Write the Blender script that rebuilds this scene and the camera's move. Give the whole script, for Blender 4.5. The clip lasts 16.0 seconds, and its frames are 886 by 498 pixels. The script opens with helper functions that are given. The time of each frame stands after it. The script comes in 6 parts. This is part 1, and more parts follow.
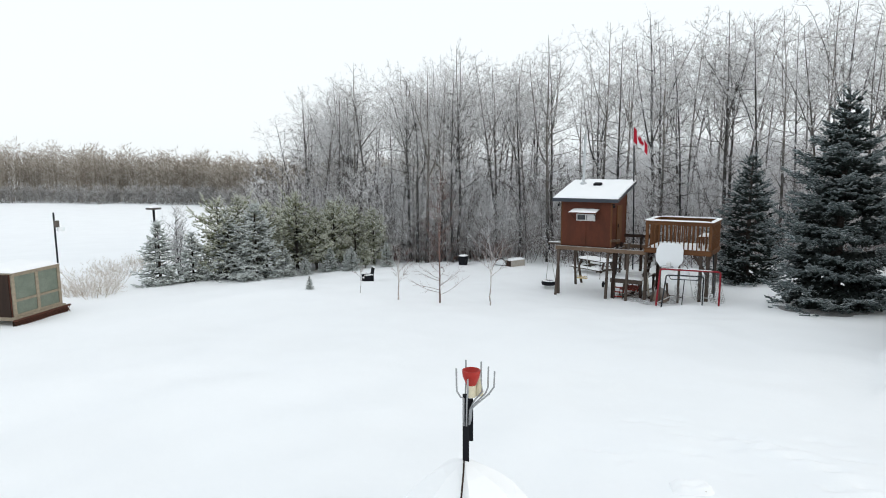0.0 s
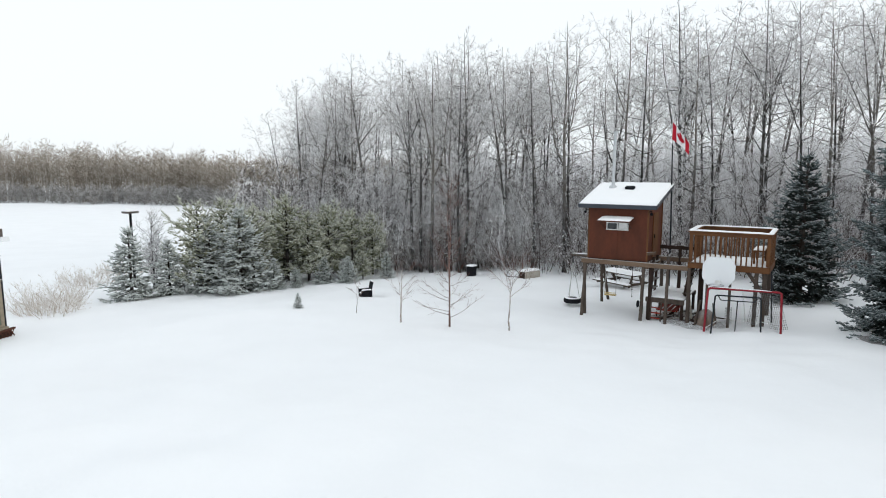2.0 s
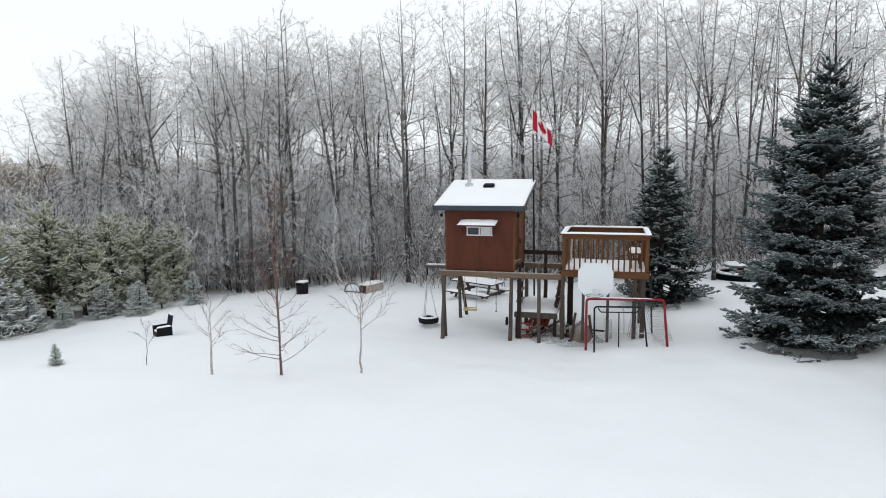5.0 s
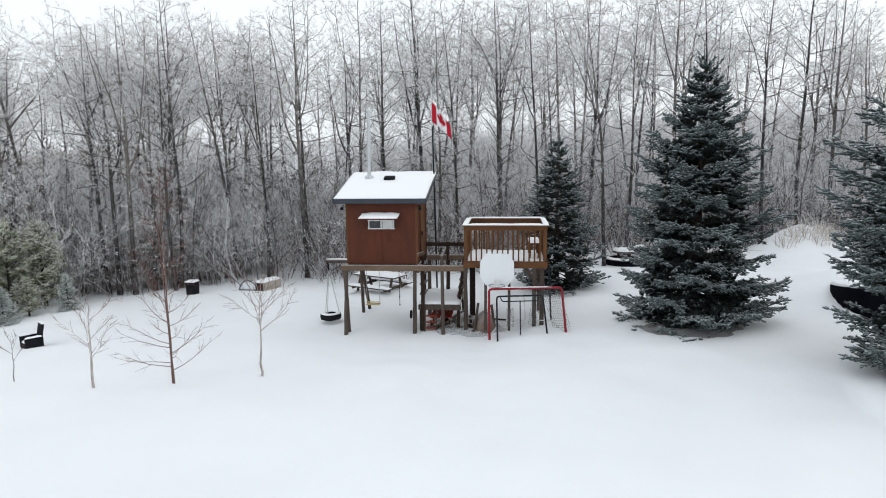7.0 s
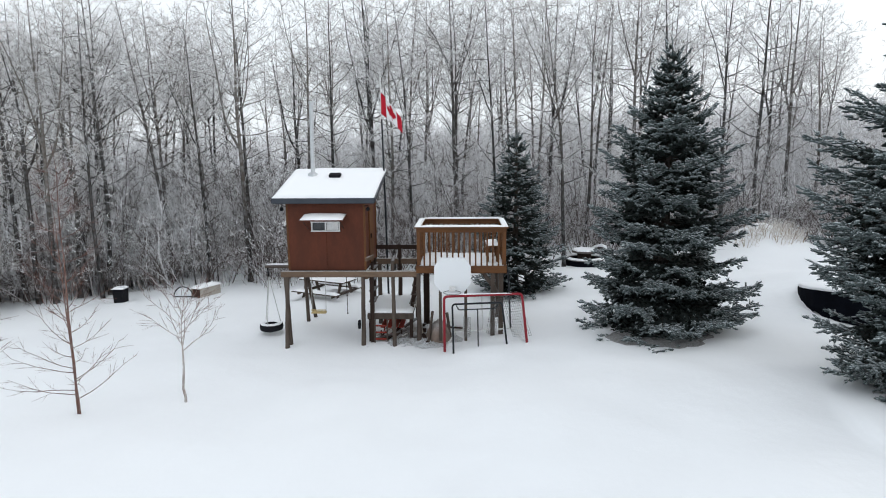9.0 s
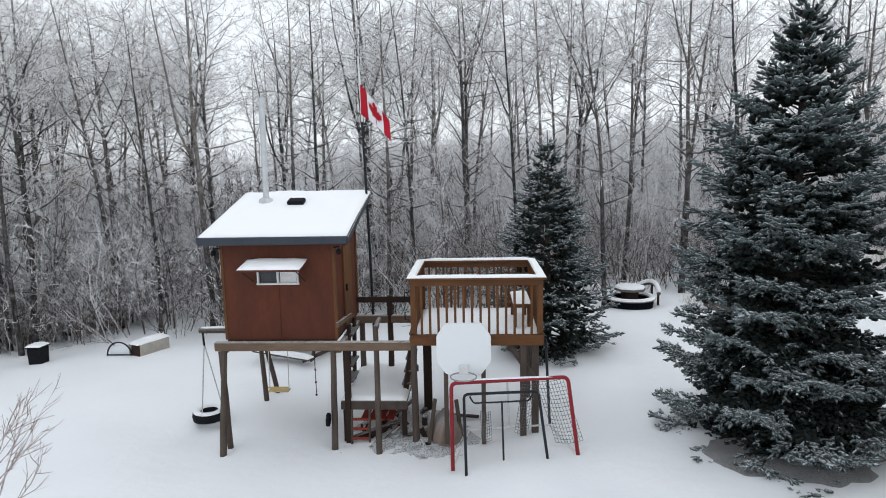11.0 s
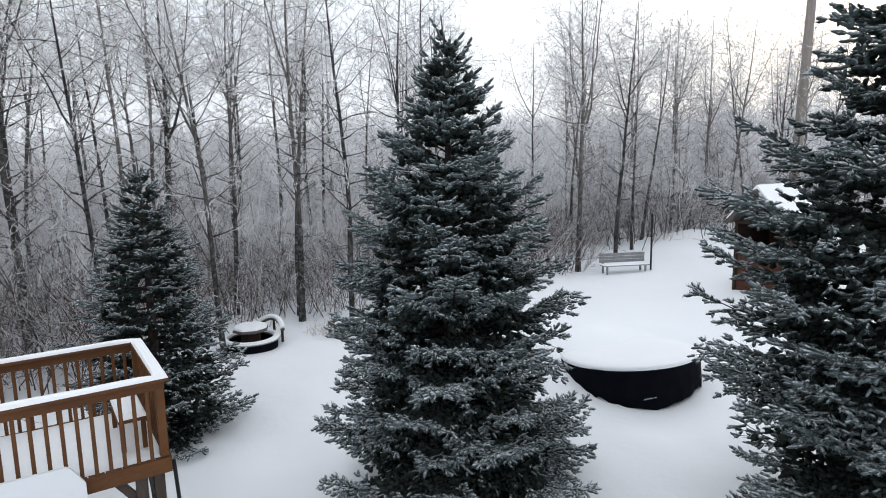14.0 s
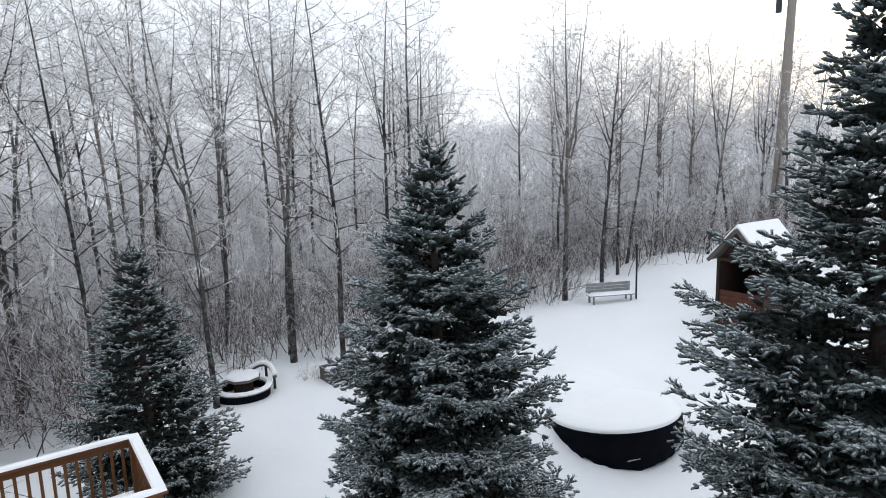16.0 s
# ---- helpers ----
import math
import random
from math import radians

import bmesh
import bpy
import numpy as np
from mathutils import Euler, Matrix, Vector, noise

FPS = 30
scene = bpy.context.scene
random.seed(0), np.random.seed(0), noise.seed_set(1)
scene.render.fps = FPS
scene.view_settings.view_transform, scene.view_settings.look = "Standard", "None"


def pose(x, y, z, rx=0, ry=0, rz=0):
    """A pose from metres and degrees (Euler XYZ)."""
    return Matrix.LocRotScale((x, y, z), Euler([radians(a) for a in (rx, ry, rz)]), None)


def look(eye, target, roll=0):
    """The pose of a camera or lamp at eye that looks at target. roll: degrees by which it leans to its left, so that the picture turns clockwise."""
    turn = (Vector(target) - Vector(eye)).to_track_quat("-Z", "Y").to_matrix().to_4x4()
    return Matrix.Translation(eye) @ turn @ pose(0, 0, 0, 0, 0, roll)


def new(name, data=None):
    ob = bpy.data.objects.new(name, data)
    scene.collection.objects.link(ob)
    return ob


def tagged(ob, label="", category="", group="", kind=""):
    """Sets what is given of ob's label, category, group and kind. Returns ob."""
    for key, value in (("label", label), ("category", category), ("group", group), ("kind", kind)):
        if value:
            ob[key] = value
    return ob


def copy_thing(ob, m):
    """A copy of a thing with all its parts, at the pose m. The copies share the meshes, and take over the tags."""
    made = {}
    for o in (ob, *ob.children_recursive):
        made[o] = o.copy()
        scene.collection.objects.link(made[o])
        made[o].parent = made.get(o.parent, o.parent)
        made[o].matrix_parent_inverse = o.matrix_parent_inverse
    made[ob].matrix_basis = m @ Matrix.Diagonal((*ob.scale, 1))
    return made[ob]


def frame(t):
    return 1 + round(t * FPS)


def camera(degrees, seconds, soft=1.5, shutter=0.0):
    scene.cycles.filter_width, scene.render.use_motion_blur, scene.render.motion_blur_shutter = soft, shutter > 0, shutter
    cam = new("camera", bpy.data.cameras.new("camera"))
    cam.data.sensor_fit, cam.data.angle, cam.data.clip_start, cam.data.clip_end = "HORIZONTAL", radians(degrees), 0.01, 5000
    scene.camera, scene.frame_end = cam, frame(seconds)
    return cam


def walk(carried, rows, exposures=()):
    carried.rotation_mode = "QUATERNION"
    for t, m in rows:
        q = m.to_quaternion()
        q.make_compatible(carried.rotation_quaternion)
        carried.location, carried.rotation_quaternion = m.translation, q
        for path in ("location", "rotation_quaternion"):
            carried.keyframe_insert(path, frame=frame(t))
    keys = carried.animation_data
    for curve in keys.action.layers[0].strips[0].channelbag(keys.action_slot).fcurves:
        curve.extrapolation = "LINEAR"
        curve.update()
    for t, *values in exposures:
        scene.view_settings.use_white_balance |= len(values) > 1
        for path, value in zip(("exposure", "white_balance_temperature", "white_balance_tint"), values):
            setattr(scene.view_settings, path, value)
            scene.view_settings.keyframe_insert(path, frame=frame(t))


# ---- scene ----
cam = camera(72.3, 16.0, 1.0)
METRES, EYE, TILT, LEAN, TURN = 18.5, 4.3, 0.0, 0.0, 25.8
PATH = [
    (0, (1.702, 0.779, 4.794), (0.637, 2.45, 4.522), -0.3),
    (0.5, (1.298, 1.247, 4.808), (0.23, 2.917, 4.535), -0.3),
    (1, (0.817, 1.806, 4.802), (-0.252, 3.474, 4.53), -0.2),
    (1.5, (0.311, 2.431, 4.807), (-0.759, 4.098, 4.536), -0.1),
    (2, (-0.157, 3.133, 4.785), (-1.221, 4.805, 4.515), -0.1),
    (2.5, (-0.695, 3.943, 4.743), (-1.743, 5.626, 4.476), -0.1),
    (3, (-1.184, 4.662, 4.681), (-2.216, 6.357, 4.425), -0.0),
    (3.5, (-1.731, 5.202, 4.702), (-2.712, 6.927, 4.449), -0.2),
    (4, (-1.904, 5.861, 4.65), (-2.794, 7.634, 4.4), -0.2),
    (4.5, (-2.004, 6.179, 4.664), (-2.733, 8.023, 4.401), -0.3),
    (5, (-2.25, 6.347, 4.65), (-2.792, 8.252, 4.378), -0.6),
    (5.2, (-2.285, 6.372, 4.655), (-2.765, 8.294, 4.377), -0.6),
    (7.5, (-2.41, 6.589, 4.695), (-2.582, 8.557, 4.385), -0.7),
    (8, (-2.352, 6.771, 4.666), (-2.478, 8.742, 4.35), -0.7),
    (8.5, (-2.351, 7.119, 4.683), (-2.437, 9.092, 4.362), -0.5),
    (8.7, (-2.358, 7.342, 4.677), (-2.431, 9.315, 4.356), -0.4),
    (10.8, (-2.478, 11.864, 4.7), (-2.569, 13.841, 4.416), -1.0),
    (11, (-2.455, 12.409, 4.704), (-2.564, 14.387, 4.426), -1.1),
    (11.5, (-2.466, 13.479, 4.761), (-2.534, 15.461, 4.501), -1.3),
    (12, (-2.398, 14.28, 4.77), (-2.251, 16.259, 4.523), -1.6),
    (12.5, (-2.324, 14.762, 4.736), (-1.747, 16.661, 4.485), -1.2),
    (13, (-2.437, 14.699, 4.84), (-1.435, 16.405, 4.551), -0.5),
    (13.5, (-2.502, 14.692, 4.932), (-1.386, 16.326, 4.64), -0.7),
    (14, (-2.489, 14.736, 5.258), (-1.367, 16.365, 4.964), -1.0),
    (14.5, (-2.485, 14.747, 5.642), (-1.354, 16.37, 5.349), -1.2),
    (15, (-2.468, 14.712, 6.067), (-1.33, 16.33, 5.769), -1.5),
    (15.5, (-2.453, 14.668, 6.421), (-1.31, 16.28, 6.114), -1.9),
    (16, (-2.489, 14.636, 6.605), (-1.339, 16.244, 6.301), -1.7),
]
EXPOSURE = [(0, 0.02, 6350, 8), (5, 0.04, 6350, 9.5), (8.5, 0.06, 6270, 9.5), (11, 0.06, 6240, 10.5), (16, 0.09, 6130, 11.5)]
walk(cam, [(t, look(eye, target, roll)) for t, eye, target, roll in PATH], EXPOSURE)

# ---- world, sun ----
world = bpy.data.worlds.new("overcast")
scene.world = world
world.use_nodes = True
wn, wl = world.node_tree.nodes, world.node_tree.links
wn.clear()
sky = wn.new("ShaderNodeTexSky")
sky.sky_type = "NISHITA"
sky.sun_disc = False
sky.sun_elevation = radians(14)
sky.sun_rotation = radians(75)
sky.air_density, sky.dust_density = 1.0, 4.0
veil = wn.new("ShaderNodeMix")
veil.data_type = "RGBA"
veil.inputs["Factor"].default_value = 0.986
wl.new(sky.outputs["Color"], veil.inputs["A"])
veil.inputs["B"].default_value = (0.955, 0.985, 1.0, 1)
wbg = wn.new("ShaderNodeBackground")
wbg.inputs["Strength"].default_value = 1.0
wout = wn.new("ShaderNodeOutputWorld")
wl.new(veil.outputs["Result"], wbg.inputs["Color"])
wl.new(wbg.outputs["Background"], wout.inputs["Surface"])

sun_data = bpy.data.lights.new("sun", "SUN")
sun_data.energy, sun_data.angle, sun_data.color = 0.5, radians(25), (1.0, 0.95, 0.88)
sun = new("sun", sun_data)
sun.matrix_world = look((0, 0, 30), (-28, -8, 22))


# ---- materials ----
def material(name, rough=0.8, metal=0.0):
    m = bpy.data.materials.new(name)
    m.use_nodes = True
    b = m.node_tree.nodes["Principled BSDF"]
    b.inputs["Roughness"].default_value = rough
    b.inputs["Metallic"].default_value = metal
    b.inputs["Specular IOR Level"].default_value = 0.25
    return m, m.node_tree.nodes, m.node_tree.links, b


def noise_node(nt, ln, scale, detail=4.0, rough=0.6, stretch=None, space="Object"):
    c = nt.new("ShaderNodeTexCoord")
    n = nt.new("ShaderNodeTexNoise")
    n.inputs["Scale"].default_value = scale
    n.inputs["Detail"].default_value = detail
    n.inputs["Roughness"].default_value = rough
    if stretch:
        mp = nt.new("ShaderNodeMapping")
        mp.inputs["Scale"].default_value = stretch
        ln.new(c.outputs[space], mp.inputs["Vector"])
        ln.new(mp.outputs["Vector"], n.inputs["Vector"])
    else:
        ln.new(c.outputs[space], n.inputs["Vector"])
    return n.outputs["Fac"]


def ramp(nt, ln, fac, lo, hi):
    r = nt.new("ShaderNodeMapRange")
    r.interpolation_type = "SMOOTHSTEP"
    r.inputs["From Min"].default_value, r.inputs["From Max"].default_value = lo, hi
    ln.new(fac, r.inputs["Value"])
    return r.outputs["Result"]


def mix(nt, ln, fac, a, b, mode="MIX"):
    m = nt.new("ShaderNodeMix")
    m.data_type, m.blend_type = "RGBA", mode
    for key, v in (("Factor", fac), ("A", a), ("B", b)):
        if isinstance(v, (int, float)):
            m.inputs[key].default_value = v
        elif isinstance(v, tuple):
            m.inputs[key].default_value = (*v, 1)
        else:
            ln.new(v, m.inputs[key])
    return m.outputs["Result"]


def maths(nt, ln, op, a, b):
    m = nt.new("ShaderNodeMath")
    m.operation = op
    for i, v in enumerate((a, b)):
        if isinstance(v, (int, float)):
            m.inputs[i].default_value = v
        else:
            ln.new(v, m.inputs[i])
    return m.outputs["Value"]


def bump(nt, ln, b, fac, strength, distance):
    n = nt.new("ShaderNodeBump")
    n.inputs["Strength"].default_value, n.inputs["Distance"].default_value = strength, distance
    ln.new(fac, n.inputs["Height"])
    ln.new(n.outputs["Normal"], b.inputs["Normal"])


def upward(nt, ln):
    g = nt.new("ShaderNodeNewGeometry")
    s = nt.new("ShaderNodeSeparateXYZ")
    ln.new(g.outputs["Normal"], s.inputs["Vector"])
    return s.outputs["Z"]


def island(nt):
    return nt.new("ShaderNodeNewGeometry").outputs["Random Per Island"]


def object_random(nt):
    return nt.new("ShaderNodeObjectInfo").outputs["Random"]


def plain(name, a, b, scale=6.0, rough=0.7, metal=0.0, relief=0.3, depth=0.004, stretch=None, frost=0.0):
    """Two tones by noise, fine relief, and rime on the upper faces."""
    m, nt, ln, bs = material(name, rough, metal)
    big = noise_node(nt, ln, scale, 5, 0.65, stretch)
    fine = noise_node(nt, ln, scale * 9, 3, 0.6, stretch)
    col = mix(nt, ln, ramp(nt, ln, big, 0.3, 0.7), a, b)
    col = mix(nt, ln, maths(nt, ln, "MULTIPLY", ramp(nt, ln, fine, 0.35, 0.75), 0.35), col, tuple(c * 0.55 for c in a))
    if frost:
        f = maths(nt, ln, "MULTIPLY", ramp(nt, ln, upward(nt, ln), 0.2, 0.9), frost)
        f = maths(nt, ln, "MULTIPLY", f, ramp(nt, ln, fine, 0.25, 0.6))
        col = mix(nt, ln, f, col, (0.78, 0.81, 0.84))
    ln.new(col, bs.inputs["Base Color"])
    bump(nt, ln, bs, fine, relief, depth)
    return m


def snow_material(name, tint=(0.90, 0.915, 0.935)):
    m, nt, ln, bs = material(name, 0.75)
    big = noise_node(nt, ln, 0.35, 4, 0.55)
    mid = noise_node(nt, ln, 4.0, 4, 0.6)
    grain = noise_node(nt, ln, 45.0, 3, 0.7)
    col = mix(nt, ln, ramp(nt, ln, big, 0.3, 0.75), tint, tuple(c * 0.965 for c in tint))
    col = mix(nt, ln, maths(nt, ln, "MULTIPLY", ramp(nt, ln, grain, 0.4, 0.8), 0.06), col, (0.78, 0.82, 0.88))
    ln.new(col, bs.inputs["Base Color"])
    h = maths(nt, ln, "ADD", maths(nt, ln, "MULTIPLY", mid, 1.0), maths(nt, ln, "MULTIPLY", grain, 0.18))
    bump(nt, ln, bs, h, 0.35, 0.03)
    return m


def bark_material(name, dark, pale, frost, patch=3.0, upper=None):
    """Bark with dark scars and rime that clings in patches; aspens turn smooth and tan higher up."""
    m, nt, ln, bs = material(name, 0.9)
    big = noise_node(nt, ln, patch, 4, 0.6, (1, 1, 0.35))
    fine = noise_node(nt, ln, 26.0, 4, 0.7, (1, 1, 0.3))
    col = mix(nt, ln, ramp(nt, ln, big, 0.35, 0.65), dark, pale)
    if upper:
        c = nt.new("ShaderNodeTexCoord")
        xyz = nt.new("ShaderNodeSeparateXYZ")
        ln.new(c.outputs["Object"], xyz.inputs["Vector"])
        smooth_bark = maths(nt, ln, "MULTIPLY", ramp(nt, ln, xyz.outputs["Z"], 2.0, 7.0), ramp(nt, ln, object_random(nt), 0.15, 0.9))
        col = mix(nt, ln, smooth_bark, col, upper)
    col = mix(nt, ln, ramp(nt, ln, fine, 0.52, 0.72), col, tuple(c * 0.35 for c in dark))
    rime = maths(nt, ln, "MULTIPLY", ramp(nt, ln, noise_node(nt, ln, 7.0, 4, 0.7), 0.4, 0.65), frost)
    col = mix(nt, ln, rime, col, (0.72, 0.74, 0.77))
    tone = maths(nt, ln, "MULTIPLY_ADD", object_random(nt), 0.5)
    tone.node.inputs[2].default_value = 0.72
    col = mix(nt, ln, 1.0, col, tone, "MULTIPLY")
    ln.new(col, bs.inputs["Base Color"])
    bump(nt, ln, bs, fine, 0.6, 0.01)
    return m


def twig_material(name, wood, rime_colour, share, bare=0.45):
    """Fine twigs, some bare, most coated in hoar frost."""
    m, nt, ln, bs = material(name, 0.9)
    f = ramp(nt, ln, island(nt), share - 0.25, share + 0.25)
    col = mix(nt, ln, f, rime_colour, wood)
    patch = ramp(nt, ln, noise_node(nt, ln, 0.6, 3, 0.6), 0.35, 0.7)
    col = mix(nt, ln, maths(nt, ln, "MULTIPLY", patch, bare), col, wood)
    ln.new(col, bs.inputs["Base Color"])
    return m


def needle_material(name, deep, light, frost, rime=(0.72, 0.76, 0.80), low=0.1):
    m, nt, ln, bs = material(name, 0.75)
    tone = maths(nt, ln, "ADD", maths(nt, ln, "MULTIPLY", island(nt), 0.6), maths(nt, ln, "MULTIPLY", ramp(nt, ln, noise_node(nt, ln, 1.3, 3, 0.6), 0.3, 0.7), 0.4))
    col = mix(nt, ln, tone, deep, light)
    f = ramp(nt, ln, upward(nt, ln), low, 0.95)
    cling = ramp(nt, ln, noise_node(nt, ln, 2.2, 4, 0.7), 0.24, 0.55)
    fine = ramp(nt, ln, noise_node(nt, ln, 40.0, 2, 0.6), 0.3, 0.65)
    f = maths(nt, ln, "MULTIPLY", maths(nt, ln, "MULTIPLY", f, cling), maths(nt, ln, "MULTIPLY", fine, frost))
    col = mix(nt, ln, f, col, rime)
    ln.new(col, bs.inputs["Base Color"])
    return m


SNOW = snow_material("snow")
SNOW_CAP = snow_material("snow_cap", (0.92, 0.93, 0.945))
PLYWOOD = plain("stained_plywood", (0.108, 0.029, 0.013), (0.074, 0.021, 0.010), 2.2, 0.65, stretch=(1, 1, 0.4))
CEDAR = plain("cedar_boards", (0.150, 0.062, 0.020), (0.092, 0.038, 0.014), 5.0, 0.65, stretch=(1, 1, 0.3))
CEDAR_FLAT = plain("cedar_rail", (0.140, 0.058, 0.019), (0.088, 0.036, 0.014), 5.0, 0.65, stretch=(0.3, 1, 1))
GREY_WOOD = plain("weathered_wood", (0.105, 0.082, 0.067), (0.062, 0.047, 0.039), 7.0, 0.85, stretch=(1, 1, 0.2), frost=0.3)
BEAM_WOOD = plain("beam_wood", (0.19, 0.13, 0.09), (0.12, 0.082, 0.058), 6.0, 0.85, stretch=(0.2, 1, 1), frost=0.5)
DARK_WOOD = plain("dark_wood", (0.045, 0.026, 0.019), (0.028, 0.018, 0.014), 6.0, 0.85, stretch=(1, 1, 0.25))
FASCIA = plain("blue_grey_metal", (0.055, 0.063, 0.078), (0.045, 0.052, 0.064), 4.0, 0.45, 0.3)
WHITE_PAINT = plain("white_paint", (0.78, 0.78, 0.77), (0.70, 0.71, 0.71), 5.0, 0.5, relief=0.1)
GALVANISED = plain("galvanised_pipe", (0.62, 0.64, 0.66), (0.50, 0.52, 0.54), 8.0, 0.5, 0.35)
GLASS_DARK = plain("window_glass", (0.05, 0.055, 0.06), (0.08, 0.085, 0.09), 3.0, 0.08, relief=0.02)
BLACK = plain("black_rubber", (0.008, 0.009, 0.012), (0.014, 0.014, 0.017), 9.0, 0.75)
BLACK.node_tree.nodes["Principled BSDF"].inputs["Specular IOR Level"].default_value = 0.12
NAVY = plain("dark_cover", (0.003, 0.0035, 0.006), (0.005, 0.006, 0.010), 5.0, 0.9)
NAVY.node_tree.nodes["Principled BSDF"].inputs["Specular IOR Level"].default_value = 0.06
RED_PIPE = plain("red_paint", (0.30, 0.018, 0.03), (0.22, 0.016, 0.024), 9.0, 0.4)
BLACK_PIPE = plain("dark_pipe", (0.02, 0.024, 0.03), (0.03, 0.034, 0.04), 9.0, 0.4, 0.4)
ROPE = plain("pale_rope", (0.55, 0.55, 0.54), (0.45, 0.45, 0.43), 20.0, 0.9)
NET_CORD = plain("grey_net_cord", (0.20, 0.20, 0.20), (0.13, 0.13, 0.135), 20.0, 0.9)
YELLOW = plain("yellow_plastic", (0.62, 0.47, 0.20), (0.55, 0.42, 0.2), 9.0, 0.5)
FLAG_RED = plain("flag_red", (0.43, 0.010, 0.026), (0.36, 0.010, 0.022), 6.0, 0.8)
FLAG_WHITE = plain("flag_white", (0.80, 0.80, 0.81), (0.74, 0.74, 0.76), 6.0, 0.8)
BOARD_WHITE = snow_material("frosted_board", (0.80, 0.82, 0.84))
CUP_RED = plain("red_plastic", (0.42, 0.03, 0.022), (0.34, 0.026, 0.02), 9.0, 0.4)
CUP_CREAM = plain("cream_plastic", (0.70, 0.64, 0.47), (0.62, 0.57, 0.43), 9.0, 0.5)
STEEL = plain("bare_steel", (0.40, 0.41, 0.42), (0.30, 0.31, 0.32), 20.0, 0.4, 0.6)
RED_TOY = plain("faded_red", (0.30, 0.04, 0.025), (0.2, 0.03, 0.02), 8.0, 0.6)
TRODDEN = plain("trodden_earth", (0.05, 0.033, 0.024), (0.16, 0.11, 0.085), 5.0, 0.95, relief=0.9, depth=0.04, frost=0.9)
BURLAP = plain("grey_brown_sacking", (0.26, 0.20, 0.165), (0.19, 0.145, 0.12), 6.0, 0.95, relief=0.8, depth=0.02, frost=0.4)
LITTER = plain("needle_litter", (0.045, 0.03, 0.021), (0.10, 0.07, 0.05), 9.0, 0.95, relief=0.8, depth=0.03, frost=0.45)
SHED_GREEN = plain("pale_green_panel", (0.19, 0.22, 0.18), (0.14, 0.17, 0.135), 3.0, 0.5, relief=0.1)
SHED_BROWN = plain("red_brown_board", (0.10, 0.036, 0.024), (0.07, 0.03, 0.02), 5.0, 0.8)
SHED_FRAME = plain("weathered_frame", (0.33, 0.28, 0.21), (0.25, 0.21, 0.16), 8.0, 0.8)
GREY_PANEL = plain("grey_panel", (0.13, 0.112, 0.10), (0.085, 0.073, 0.068), 5.0, 0.85, frost=0.5)
STRAW = plain("tan_straw", (0.38, 0.28, 0.20), (0.28, 0.20, 0.14), 9.0, 0.9, frost=0.4)
BENCH_WOOD = plain("frosted_bench_wood", (0.30, 0.30, 0.30), (0.20, 0.20, 0.205), 7.0, 0.85, frost=0.7)
CRATE = plain("pale_crate_board", (0.45, 0.42, 0.37), (0.36, 0.33, 0.29), 8.0, 0.85, frost=0.7)
POLE_WOOD = plain("utility_pole_wood", (0.30, 0.27, 0.24), (0.24, 0.21, 0.19), 6.0, 0.9, stretch=(1, 1, 0.15))
ASPEN_BARK = bark_material("aspen_bark", (0.011, 0.0092, 0.008), (0.038, 0.031, 0.026), 0.15, upper=(0.125, 0.108, 0.092))
BRUSH_BARK = bark_material("brush_bark", (0.034, 0.026, 0.023), (0.075, 0.06, 0.053), 0.25)
TWIGS = twig_material("frosted_twigs", (0.12, 0.094, 0.074), (0.88, 0.875, 0.88), 0.82, 0.25)
BRUSH = twig_material("brush_twigs", (0.075, 0.055, 0.049), (0.68, 0.67, 0.68), 0.40)
RIMED = twig_material("rimed_twigs", (0.09, 0.07, 0.062), (0.88, 0.875, 0.885), 0.78, 0.25)
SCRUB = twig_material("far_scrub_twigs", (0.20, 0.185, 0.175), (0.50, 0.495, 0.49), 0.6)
STRAW_RIME = twig_material("rimed_straw", (0.40, 0.33, 0.26), (0.86, 0.85, 0.84), 0.66, 0.3)
# Rime, and haze put into the colour: bare wood far paler than in RIMED.
VEIL = twig_material("hazy_rimed_twigs", (0.27, 0.245, 0.235), (0.86, 0.86, 0.872), 0.76, 0.2)
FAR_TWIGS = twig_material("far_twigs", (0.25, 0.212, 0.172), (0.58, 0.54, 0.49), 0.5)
BIRCH = bark_material("young_birch_bark", (0.13, 0.058, 0.042), (0.25, 0.14, 0.11), 0.15, 6.0)
BIRCH_TWIG = twig_material("birch_twigs", (0.13, 0.058, 0.045), (0.34, 0.27, 0.25), 0.15)
SPRUCE_BARK = bark_material("spruce_bark", (0.022, 0.016, 0.012), (0.045, 0.034, 0.027), 0.05)
SPRUCE = needle_material("blue_spruce_needles", (0.018, 0.029, 0.028), (0.13, 0.165, 0.166), 1.0, (0.72, 0.77, 0.80), -0.1)
# Darker copy for inner needles, with the shade inside the crown coloured in.
SPRUCE_SHADED = needle_material("shaded_spruce_needles", (0.009, 0.014, 0.012), (0.026, 0.036, 0.033), 0.10, (0.30, 0.34, 0.36), 0.3)
FROSTED = needle_material("frosted_needles", (0.30, 0.33, 0.30), (0.66, 0.69, 0.67), 1.0, (0.82, 0.85, 0.87), low=-0.9)
# Same darker inner copy of FROSTED, shade coloured in.
FROSTED_SHADED = needle_material("shaded_frosted_needles", (0.13, 0.145, 0.12), (0.36, 0.39, 0.35), 0.9, low=-0.5)
PINE = needle_material("pine_needles", (0.26, 0.27, 0.17), (0.60, 0.61, 0.48), 1.0, (0.82, 0.84, 0.83), low=-0.8)
